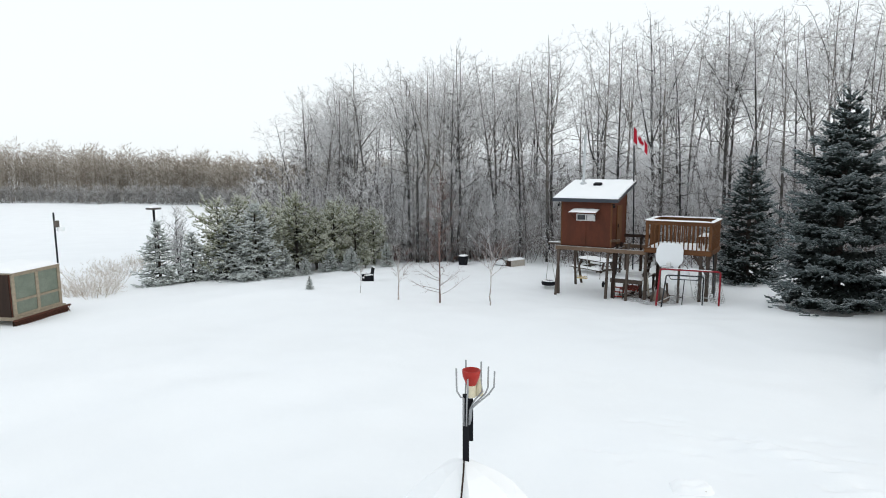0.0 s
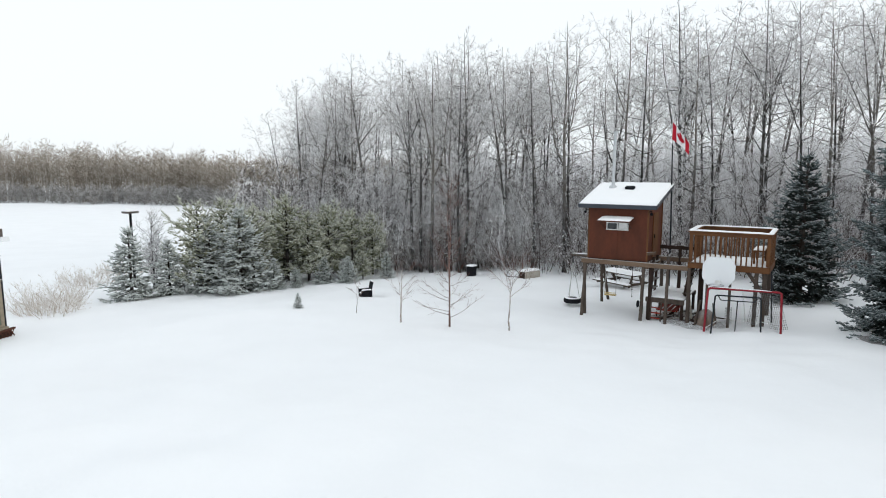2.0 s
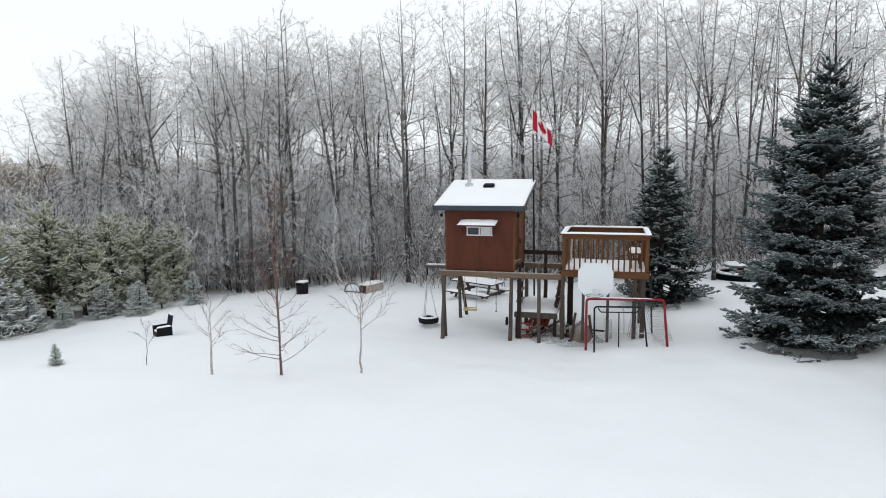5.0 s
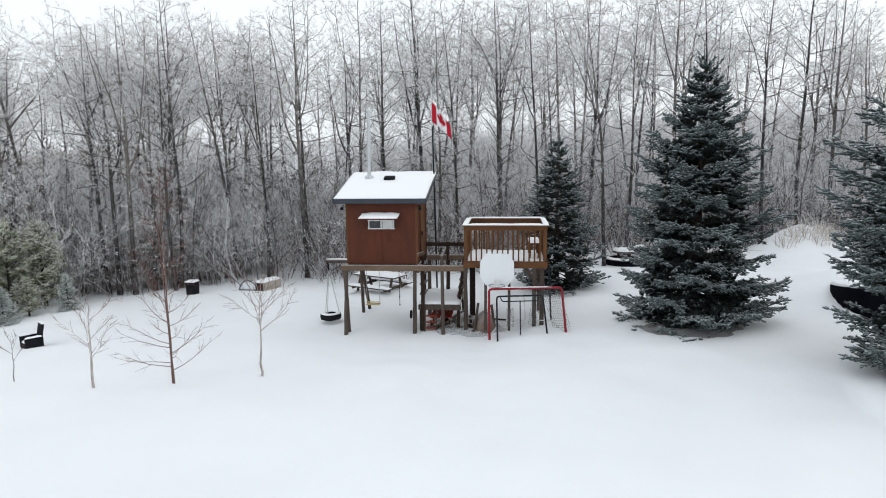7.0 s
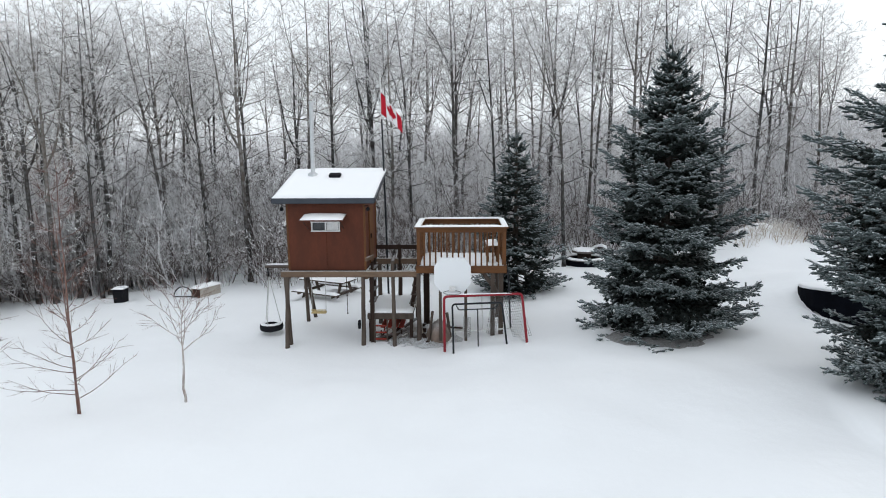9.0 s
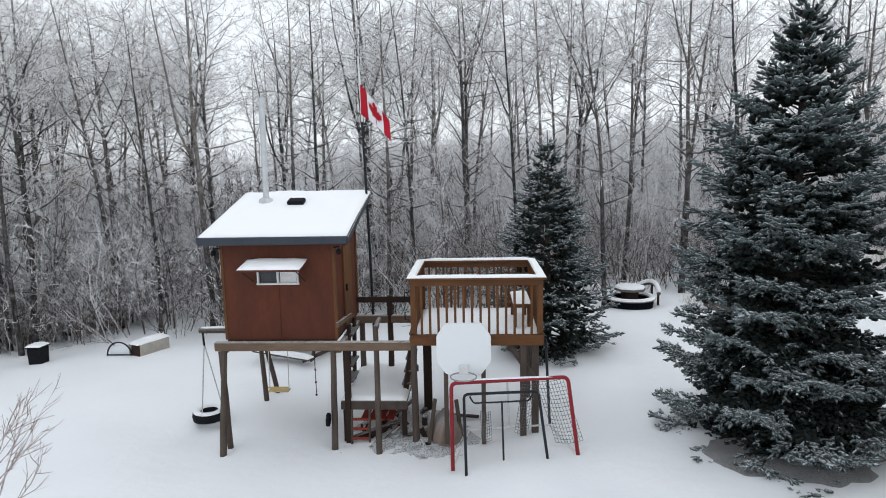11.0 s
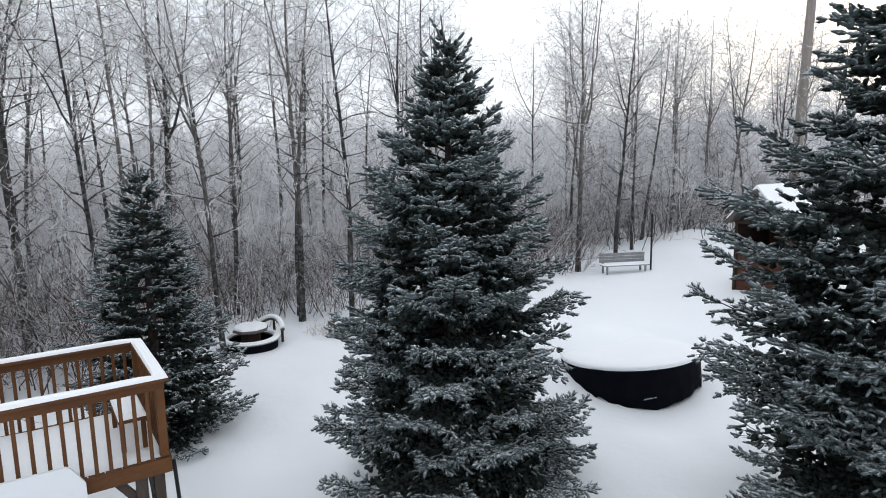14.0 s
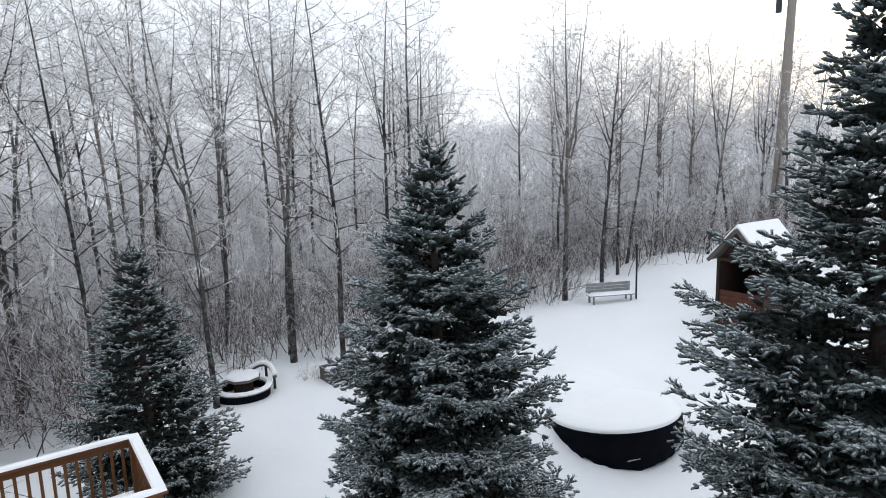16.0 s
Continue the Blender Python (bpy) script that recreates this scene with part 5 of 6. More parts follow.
for x, y in ((dx0 + 0.07, dy0 + 0.07), (dx1 - 0.07, dy0 + 0.07), (dx0 + 0.07, dy1 - 0.07), (dx1 - 0.07, dy1 - 0.07)):
    part("corner_post", box(B(), (x, y, (deck_z + rail_z) / 2), (0.09, 0.09, rail_z - deck_z - 0.03)), CEDAR, deck)
bal = box(B(), (0, 0, 0), (0.038, 0.038, 0.86), bevel=0.004)
bal_me = bpy.data.meshes.new("baluster")
bal.to_mesh(bal_me)
bal.free()
bal_me.materials.append(CEDAR)


def baluster(x, y):
    ob = new("baluster", bal_me)
    ob.parent = deck
    ob.location = Vector((x, y, 2.42)) - deck.location


for k in range(14):
    x = dx0 + 0.2 + k * (dx1 - dx0 - 0.4) / 13
    baluster(x, dy0 + 0.045)
    baluster(x, dy1 - 0.045)
for k in range(13):
    y = dy0 + 0.2 + k * (dy1 - dy0 - 0.4) / 12
    baluster(dx1 - 0.045, y)
    if y > 22.5:
        baluster(dx0 + 0.045, y)
for a, b in (((dx0, dy0 + 0.045), (dx1, dy0 + 0.045)), ((dx0, dy1 - 0.045), (dx1, dy1 - 0.045))):
    part("top_rail", span(B(), (a[0] + 0.02, a[1], rail_z - 0.085), (b[0] - 0.02, b[1], rail_z - 0.085), 0.05, 0.10), CEDAR_FLAT, deck)
    cap = part("cap_rail", box(B(), ((a[0] + b[0]) / 2, a[1], rail_z - 0.02), (b[0] - a[0] + 0.06, 0.15, 0.035)), CEDAR_FLAT, deck)
    part("snow_cap", heap(B(), ((a[0] + b[0]) / 2, a[1], rail_z), b[0] - a[0] + 0.04, 0.14, 0.04, a[1], 0.3, n=16), SNOW_CAP, cap)
for x in (dx0 + 0.045, dx1 - 0.045):
    part("top_rail", span(B(), (x, dy0 + 0.12, rail_z - 0.085), (x, dy1 - 0.12, rail_z - 0.085), 0.05, 0.10), CEDAR, deck)
    cap = part("cap_rail", box(B(), (x, (dy0 + dy1) / 2, rail_z - 0.022), (0.15, dy1 - dy0 - 0.24, 0.035)), CEDAR, deck)
    part("snow_cap", heap(B(), (x, (dy0 + dy1) / 2, rail_z - 0.003), 0.14, dy1 - dy0 - 0.2, 0.04, x, 0.3, n=16), SNOW_CAP, cap)
for x, y in ((-1.52, 21.95), (-3.42, 23.45), (-1.52, 23.45)):
    part("support_post", box(B(), (x, y, 0.95), (0.11, 0.11, 1.85)), GREY_WOOD, deck)
part("support_post", box(B(), (-1.72, 21.86, 0.95), (0.10, 0.09, 1.75)), GREY_WOOD, deck)
for a, b in (((-1.55, 21.9, 1.25), (-1.95, 21.9, 1.82)), ((-1.55, 22.0, 1.2), (-1.55, 22.5, 1.82))):
    part("brace", span(B(), a, b, 0.06, 0.09), GREY_WOOD, deck)
for z in (2.30, 2.62):
    part("grab_handle", tube(B(), [(dx0 - 0.002, 21.85, z - 0.07), (dx0 - 0.07, 21.85, z - 0.06), (dx0 - 0.07, 21.85, z + 0.06), (dx0 - 0.002, 21.85, z + 0.07)], 0.011, 6), BLACK, deck)
part("tilted_pole", tube(B(), [(-1.28, 21.95, 0.45), (-1.36, 21.9, 1.9)], 0.022, 8), BLACK_PIPE, deck)
# small bench inside the railing
seat = thing("deck_bench", (-1.68, 22.6, 2.06), "small cedar bench inside the deck railing under snow", "bench")
part("seat", box(B(), (-1.72, 22.5, 2.42), (0.30, 0.95, 0.04)), CEDAR, seat)
part("snow_cap", heap(B(), (-1.72, 22.5, 2.44), 0.29, 0.93, 0.05, 4, 0.25), SNOW_CAP, seat)
for y in (22.1, 22.9):
    part("leg", box(B(), (-1.83, y, 2.21), (0.05, 0.05, 0.38)), CEDAR, seat)
    part("leg", box(B(), (-1.61, y, 2.21), (0.05, 0.05, 0.38)), CEDAR, seat)

# ---- basketball backboard ----
hoop = thing("basketball_hoop", (-2.67, 21.7, 0.3), "frost-white eight-sided basketball backboard with a rim on two posts", "basketball hoop")
bm = B()
outline = [(-0.43, 0.19), (-0.42, 0.22), (-0.31, 0.385), (-0.27, 0.41), (0.27, 0.41), (0.31, 0.385), (0.42, 0.22), (0.43, 0.19),
           (0.43, -0.16), (0.42, -0.20), (0.29, -0.375), (0.24, -0.40), (-0.24, -0.40), (-0.29, -0.375), (-0.42, -0.20), (-0.43, -0.16)]
fr = [bm.verts.new((-2.67 + x, 21.66 + 0.12 * z, 1.80 + z)) for x, z in outline]
bk = [bm.verts.new((v.co.x, v.co.y + 0.035, v.co.z)) for v in fr]
bm.faces.new(fr)
bm.faces.new(bk[::-1])
for k in range(len(fr)):
    j = (k + 1) % len(fr)
    bm.faces.new((fr[k], bk[k], bk[j], fr[j]))
bmesh.ops.recalc_face_normals(bm, faces=bm.faces)
part("backboard", bm, BOARD_WHITE, hoop)
ring = [(-2.67 + 0.2 * math.cos(a), 21.36 + 0.2 * math.sin(a), 1.46) for a in (2 * math.pi * k / 24 for k in range(25))]
rim = part("rim", tube(B(), ring, 0.011, 6, False), STEEL, hoop, "weathered steel rim")
part("rim_plate", box(B(), (-2.67, 21.58, 1.50), (0.14, 0.10, 0.13)), WHITE_PAINT, rim)
for x in (-2.96, -2.36):
    part("post", box(B(), (x, 21.72, 0.85), (0.07, 0.05, 1.3)), GREY_WOOD, hoop)


# ---- hockey goals leaning on the deck ----
def bent(a, b, c, d, r=0.09, n=5):
    """A pipe from foot a up to corner b, over to c and down to d, with rounded corners."""
    a, b, c, d = map(Vector, (a, b, c, d))
    pts = [a]
    for p, q, s in ((a, b, c), (b, c, d)):
        u, w = (p - q).normalized() * r, (s - q).normalized() * r
        for k in range(n + 1):
            t = k / n
            pts.append(q + u * (1 - t) ** 2 + w * t ** 2)
    return pts + [d]


def netting(bm, p, u, v, nu, nv, sag=0.03, r=0.004):
    """A slack cord net spanned by u and v from p."""
    p, u, v = Vector(p), Vector(u), Vector(v)

    def at(i, j):
        s, t = i / nu, j / nv
        return p + u * s + v * t + Vector((0, sag * math.sin(3.1 * s) * math.sin(6 * t), -sag * math.sin(3.1 * s)))
    for i in range(nu + 1):
        tube(bm, [at(i, j) for j in range(nv + 1)], r, 3, False)
    for j in range(nv + 1):
        tube(bm, [at(i, j) for i in range(nu + 1)], r, 3, False)
    return bm


goal = thing("hockey_goal", (-1.9, 20.9, 0.4), "red hockey goal frame tipped against the deck with torn netting", "hockey goal", "hockey goals")
a, b, c, d = (-2.83, 20.74, 0.25), (-2.86, 21.30, 1.38), (-1.06, 21.52, 1.40), (-0.98, 20.88, 0.30)
part("goal_frame", tube(B(), bent(a, b, c, d), 0.03, 10), RED_PIPE, goal, "red painted steel pipe", smooth=True)
part("snow_cap", heap(B(), (-1.95, 21.41, 1.415), 1.3, 0.045, 0.02, 2, 0.3, turn=0.12), SNOW_CAP, goal)
part("back_bar", tube(B(), [(-2.0, 21.42, 1.37), (-1.95, 21.9, 0.6), (-1.95, 22.0, 0.35)], 0.016, 6), WHITE_PAINT, goal)
part("lower_bar", tube(B(), [(-2.80, 20.8, 0.35), (-2.6, 21.8, 0.4), (-1.3, 21.9, 0.45), (-1.0, 20.95, 0.42)], 0.016, 6), WHITE_PAINT, goal)
part("net", netting(B(), (-1.55, 21.55, 1.33), (0.42, 0.04, 0.02), (0.28, -0.28, -0.88), 9, 16), NET_CORD, goal, "torn grey cord netting")
part("net", netting(B(), (-1.75, 21.62, 1.25), (0.22, 0.06, 0.0), (-0.12, 0.1, -0.85), 5, 15), NET_CORD, goal)
part("net", netting(B(), (-2.42, 21.5, 0.85), (0.16, 0.0, 0.0), (0.02, -0.05, -0.45), 5, 10), NET_CORD, goal)
mini = thing("hockey_goal", (-2.05, 20.7, 0.36), "small black hockey goal frame propped in front of the red one", "hockey goal", "hockey goals")
a, b, c, d = (-2.63, 20.57, 0.22), (-2.67, 21.33, 1.19), (-1.53, 21.36, 1.23), (-1.43, 20.71, 0.25)
part("goal_frame", tube(B(), bent(a, b, c, d, 0.08), 0.022, 8), BLACK_PIPE, mini, smooth=True)
part("inner_bar", tube(B(), bent((-2.58, 21.30, 1.17), (-2.52, 21.25, 1.08), (-1.68, 21.28, 1.11), (-1.62, 21.33, 1.20), 0.04), 0.014, 6), BLACK_PIPE, mini)
part("middle_bar", tube(B(), [(-2.09, 21.27, 1.09), (-2.08, 20.95, 0.3)], 0.015, 6), BLACK_PIPE, mini)

# ---- flag ----
mast = thing("flagpole", (-4.45, 23.88, 0.0), "thin dark flagpole tied to the back of the playhouse", "flagpole")
part("pole", tube(B(), [(-4.47, 24.02, -0.2), (-4.50, 23.9, 3.0), (-4.517, 23.66, 5.5)], [0.028, 0.026, 0.02], 8), BLACK_PIPE, mast)
part("upper_pole", tube(B(), [(-4.517, 23.66, 5.5), (-4.52, 23.6, 6.1), (-4.53, 23.55, 6.6)], [0.021, 0.018, 0.014], 8), WHITE_PAINT, mast, "white upper pole")
part("finial", lathe(B(), (-4.53, 23.55, 6.6), ((0, -0.01), (0.022, 0.01), (0.015, 0.04), (0, 0.05)), 10), WHITE_PAINT, mast)


def cloth(s, t):
    """A point of the hanging flag: s along the fly, t down the hoist."""
    x = -4.515 + 0.52 * s + 0.05 * t * s
    y = 23.57 - 0.14 * s - 0.10 * math.sin(5.0 * s + 2.4 * t) * s ** 0.6
    z = 6.16 - 0.54 * t - 0.66 * s ** 1.1 + 0.16 * s * t
    return Vector((x, y, z))


flag = thing("flag", cloth(0, 0), "red and white maple-leaf flag hanging limp from its pole", "flag")


def band(name, s0, s1, mat):
    bm = B()
    n, m = max(2, int((s1 - s0) * 26)), 12
    g = [[[bm.verts.new(cloth(s0 + (s1 - s0) * i / n, j / m) + Vector((0, o, 0))) for j in range(m + 1)] for i in range(n + 1)] for o in (0, 0.006)]
    for k in (0, 1):
        for i in range(n):
            for j in range(m):
                f = (g[k][i][j], g[k][i + 1][j], g[k][i + 1][j + 1], g[k][i][j + 1])
                bm.faces.new(f if k else f[::-1])
    for i in range(n):
        bm.faces.new((g[0][i][0], g[0][i + 1][0], g[1][i + 1][0], g[1][i][0]))
        bm.faces.new((g[0][i][m], g[1][i][m], g[1][i + 1][m], g[0][i + 1][m]))
    for j in range(m):
        bm.faces.new((g[0][0][j], g[1][0][j], g[1][0][j + 1], g[0][0][j + 1]))
        bm.faces.new((g[0][n][j], g[0][n][j + 1], g[1][n][j + 1], g[1][n][j]))
    bmesh.ops.recalc_face_normals(bm, faces=bm.faces)
    return part(name, bm, mat, flag, smooth=True)


band("red_band", 0.0, 0.25, FLAG_RED)
white = band("white_band", 0.25, 0.75, FLAG_WHITE)
band("red_band", 0.75, 1.0, FLAG_RED)
half = ((0.0, 0.46), (0.075, 0.33), (0.15, 0.36), (0.115, 0.13), (0.22, 0.24), (0.245, 0.17), (0.36, 0.19), (0.32, 0.08), (0.37, 0.04), (0.18, -0.12), (0.20, -0.20), (0.02, -0.17), (0.02, -0.40))
leaf = [(x, y) for x, y in half] + [(-x, y) for x, y in half[::-1][:-1]]
for off in (-0.006, 0.012):
    bm = B()
    mid = bm.verts.new(cloth(0.5, 0.5) + Vector((0, off, 0)))
    ring = []
    for (x, y), (x2, y2) in zip(leaf, leaf[1:] + leaf[:1]):
        for k in range(3):
            u, v = x + (x2 - x) * k / 3, y + (y2 - y) * k / 3
            ring.append((u, v))
    vv = [bm.verts.new(cloth(0.5 + u * 0.6, 0.5 - v) + Vector((0, off, 0))) for u, v in ring]
    inner = [bm.verts.new(cloth(0.5 + u * 0.3, 0.5 - v * 0.5) + Vector((0, off, 0))) for u, v in ring]
    for k in range(len(vv)):
        j = (k + 1) % len(vv)
        bm.faces.new((vv[k], vv[j], inner[j], inner[k]))
        bm.faces.new((inner[k], inner[j], mid))
    part("leaf", bm, FLAG_RED, white, "red maple leaf")

# ---- young trees on the lawn ----
WHITE_BIRCH = bark_material("white_birch_bark", (0.22, 0.17, 0.15), (0.55, 0.50, 0.47), 0.3, 9.0)


def young_tree(stems, limbs, seed, sub_len=0.32, subs=5, twigs=2):
    """A garden tree in winter. stems: (height, radius, lean x, lean y); limbs: (lowest, highest, count, length low, length high, rise)."""
    rng = np.random.default_rng(seed)
    trunk, crown, TP, TD, TL, TR = [], [], [], [], [], []
    for i, (H, r, lx, ly) in enumerate(stems):
        n = 10
        zs = np.linspace(-0.1, H, n + 1)
        u = zs.clip(0) / H
        pts = np.stack([lx * u + 0.03 * i + rng.normal(0, 0.008, n + 1) * (u > 0), ly * u + rng.normal(0, 0.008, n + 1) * (u > 0), zs], -1)
        trunk.append(pipe(pts, r * (1.08 - u) ** 0.8, 6))
        lo, hi, count, l0, l1, rise = limbs
        a = rng.uniform(0, 6.28)
        for k in range(count):
            v = (k + rng.uniform(0.1, 0.9)) / count
            z = lo + (hi - lo) * v
            x = min((z + 0.1) / (H + 0.1) * n, n - 0.01)
            p = pts[int(x)] + (pts[int(x) + 1] - pts[int(x)]) * (x - int(x))
            a += 2.4 + rng.normal(0, 0.5)
            L = (l0 + (l1 - l0) * v) * rng.uniform(0.7, 1.2)
            d = unit(np.array([math.cos(a), math.sin(a), rise * rng.uniform(0.6, 1.4)]))
            lp = [p]
            for j in range(5):
                d = unit(d + rng.normal(0, 0.09, 3) + np.array([0, 0, 0.10]))
                lp.append(lp[-1] + d * L / 5)
            lp = np.array(lp)
            lr = min(r * 0.5, 0.0035 + 0.005 * L)
            trunk.append(pipe(lp, lr * np.array([1, 0.85, 0.7, 0.55, 0.4, 0.2]), 4))
            for j in range(subs):
                t = 0.25 + 0.75 * (j + rng.uniform(0, 1)) / subs
                y = min(t * 5, 4.99)
                m = int(y)
                b = lp[m] + (lp[m + 1] - lp[m]) * (y - m)
                e = unit(unit(lp[m + 1] - lp[m]) + unit(rng.normal(0, 1, 3)) * 0.65)
                SL = sub_len * rng.uniform(0.5, 1.3) * (1.25 - 0.5 * t)
                e2 = unit(e + rng.normal(0, 0.15, 3) + np.array([0, 0, 0.1]))
                crown.append(pipe(np.array([b, b + e * SL * 0.5, b + e * SL * 0.5 + e2 * SL * 0.5]), np.array([0.0035, 0.0028, 0.0015]), 3))
                for q in range(twigs):
                    TP.append(b + e * SL * rng.uniform(0.2, 0.5)), TD.append(unit(e2 + rng.normal(0, 0.45, 3)))
                    TL.append(SL * rng.uniform(0.3, 0.7)), TR.append(0.002)
    crown.append(cones(np.array(TP), np.array(TD), np.array(TL), np.array(TR)))
    return join(trunk), join(crown)


for name, at, label, bark, stems, limbs, seed, kw in (
        ("young_birch", (-8.95, 17.27), "slender twin-stemmed young birch with bare reddish twigs", BIRCH, ((4.5, 0.018, 0.05, 0.0), (3.7, 0.015, -0.12, 0.05)), (0.2, 4.2, 24, 1.05, 0.25, 0.35), 61, dict(subs=5)),
        ("young_birch", (-10.39, 16.93), "low white-barked young birch with a few bare limbs", WHITE_BIRCH, ((1.75, 0.026, 0.05, 0.02),), (0.4, 1.5, 9, 0.95, 0.45, 0.8), 62, dict(subs=6)),
        ("young_apple_tree", (-7.35, 17.8), "small bare fruit tree with a thin grey trunk", WHITE_BIRCH, ((1.75, 0.024, 0.03, 0.0),), (0.92, 1.65, 12, 1.15, 0.8, 0.75), 63, dict(subs=7, sub_len=0.36)),
        ("sapling", (-12.2, 17.1), "thin bare sapling in the snow", WHITE_BIRCH, ((0.95, 0.011, 0.04, 0.0),), (0.4, 0.9, 5, 0.45, 0.25, 0.8), 64, dict(subs=3, sub_len=0.2))):
    t, c = young_tree(stems, limbs, seed, **kw)
    e = thing(name, on(*at), label, "tree", "young trees on the lawn")
    raw("trunk", *t, bark, e)
    raw("crown", *c, BIRCH_TWIG, e)

# brown shrubs whose dead leaves hold flecks of snow
for i, (x, y, h) in enumerate(((-16.6, 27.6, 2.2), (-15.4, 28.6, 2.4), (-14.2, 29.4, 2.0), (-17.6, 28.4, 2.6), (-9.4, 29.6, 2.2), (-11.6, 29.9, 2.3))):
    e = thing("snowy_shrub", on(x, y), "brown leafless shrub holding flecks of snow", "shrub", "snow-flecked shrubs")
    v, f = brushwood(h, 360 + i, stems=16, wide=0.8, branches=9, twigs=4, r=0.009)
    raw("bush", v, f, BRUSH, e)
    fr = np.random.default_rng(380 + i)
    n = 90
    a, q = fr.uniform(0, 6.28, n), 1.2 * np.sqrt(fr.random(n))
    P = np.stack([q * np.cos(a), q * np.sin(a), h * fr.uniform(0.25, 1.05, n)], -1)
    D = np.stack([np.cos(a) + fr.normal(0, 0.5, n), np.sin(a) + fr.normal(0, 0.5, n), fr.uniform(0.2, 1.2, n)], -1)
    tagged(raw("snow_fleck", *cones(P, D, fr.uniform(0.10, 0.24, n), fr.uniform(0.012, 0.022, n)), SNOW_CAP, e), kind="stuff")

# needle litter under the big spruce
bm = lathe(B(), on(1.75, 20.2, -0.07), ((1.25, 0.0), (0.9, 0.10), (0.5, 0.13), (0, 0.14)), 30, (1.1, 0.85))
for v in bm.verts:
    v.co.z += 0.05 * noise.noise(v.co * 3) + 0.0455 * (v.co.x - 1.75) - 0.0378 * (v.co.y - 20.2)
tagged(part("needle_bed", bm, LITTER), "brown needles and bare earth under the spruce", "needles", kind="stuff")

# ---- things along the wood ----
chest = thing("storage_bin", on(-13.8, 27.0), "black plastic bin with a snowy lid at the wood's edge", "bin")
bm = box(B(), on(-13.8, 27.0, 0.20), (0.34, 0.34, 0.46), bevel=0.03)
for v in bm.verts:
    k = 1 + 0.25 * (v.co.z - chest.location.z)
    v.co.x, v.co.y = -13.8 + (v.co.x + 13.8) * k, 27.0 + (v.co.y - 27.0) * k
part("body", bm, BLACK, chest)
part("lid", box(B(), on(-13.8, 27.0, 0.45), (0.42, 0.42, 0.04), bevel=0.015), BLACK, chest)
part("snow_cap", heap(B(), on(-13.8, 27.0, 0.47), 0.40, 0.40, 0.06, 1, 0.3), SNOW_CAP, chest)
arch = thing("garden_hoop", on(-11.85, 27.35), "dark half-round hoop frame standing in the snow", "frame")
g = on(-11.85, 27.35)
part("hoop", tube(B(), [(g.x + 0.33 * math.cos(a), g.y, g.z + 0.36 * math.sin(a)) for a in (math.pi * k / 14 for k in range(15))], 0.02, 6), BLACK_PIPE, arch)
part("foot_bar", tube(B(), [(g.x - 0.33, g.y, g.z + 0.02), (g.x + 0.33, g.y, g.z + 0.02)], 0.018, 6), BLACK_PIPE, arch)
part("panel", box(B(), (g.x, g.y + 0.05, g.z + 0.14), (0.5, 0.03, 0.24)), BOARD_WHITE, arch)
crate = thing("wooden_crate", on(-11.35, 27.8), "pale slatted crate half buried in snow", "crate")
turn = Euler((0, 0, -0.41)).to_matrix()
for k in range(6):
    part("slat", box(B(), on(-11.55 + 0.36 * k / 5, 27.42 + 0.83 * k / 5, 0.10), (0.03, 0.15, 0.44), turn), CRATE, crate)
part("end_panel", box(B(), on(-11.40, 27.35, 0.10), (0.30, 0.03, 0.44), turn), DARK_WOOD, crate)
part("snow_cap", heap(B(), on(-11.24, 27.78, 0.31), 0.38, 1.02, 0.09, 6, 0.3, turn=-0.41), SNOW_CAP, crate)
part("back_panel", span(B(), on(-11.26, 27.30, 0.10), on(-10.90, 28.12, 0.10), 0.03, 0.42), CRATE, crate)

table = thing("picnic_table", on(-6.7, 26.4), "grey picnic table with snow on top behind the playhouse", "picnic table")
ta, tb = Vector((-7.5, 26.75, 0)), Vector((-5.95, 26.05, 0))
ax = (tb - ta).normalized()
nn = Vector((-ax.y, ax.x, 0))
for k in range(5):
    o = nn * (0.15 * (k - 2))
    part("top_board", span(B(), ta + o + Vector((0, 0, 0.70)), tb + o + Vector((0, 0, 0.70)), 0.14, 0.04), GREY_WOOD, table)
for sg in (-1, 1):
    o = nn * 0.62 * sg
    s = part("seat_board", span(B(), ta + o + Vector((0, 0, 0.38)), tb + o + Vector((0, 0, 0.38)), 0.24, 0.04), GREY_WOOD, table)
    part("snow_cap", heap(B(), (ta + tb) / 2 + o + Vector((0, 0, 0.40)), (tb - ta).length, 0.24, 0.07, sg, 0.3, turn=math.atan2(ax.y, ax.x)), SNOW_CAP, s)
part("snow_cap", heap(B(), (ta + tb) / 2 + Vector((0, 0, 0.72)), (tb - ta).length, 0.74, 0.09, 3, 0.3, turn=math.atan2(ax.y, ax.x)), SNOW_CAP, table)
for p in (ta + ax * 0.2, tb - ax * 0.2):
    for sg in (-1, 1):
        part("leg", span(B(), p + nn * 0.5 * sg + Vector((0, 0, -0.1)), p + nn * 0.2 * sg + Vector((0, 0, 0.68)), 0.04, 0.10), GREY_WOOD, table)
    part("seat_bearer", span(B(), p - nn * 0.68 + Vector((0, 0, 0.33)), p + nn * 0.68 + Vector((0, 0, 0.33)), 0.04, 0.09), GREY_WOOD, table)

chair = thing("garden_chair", on(-14.15, 19.9), "black plastic garden armchair with snow on its seat and arms", "chair")
g = on(-14.15, 19.85, -0.12)
q = Euler((0, 0, radians(-35))).to_matrix()


def small(bm):
    bm.transform(Matrix.Translation(g) @ Matrix.Scale(0.74, 4) @ Matrix.Translation(-g))
    return bm


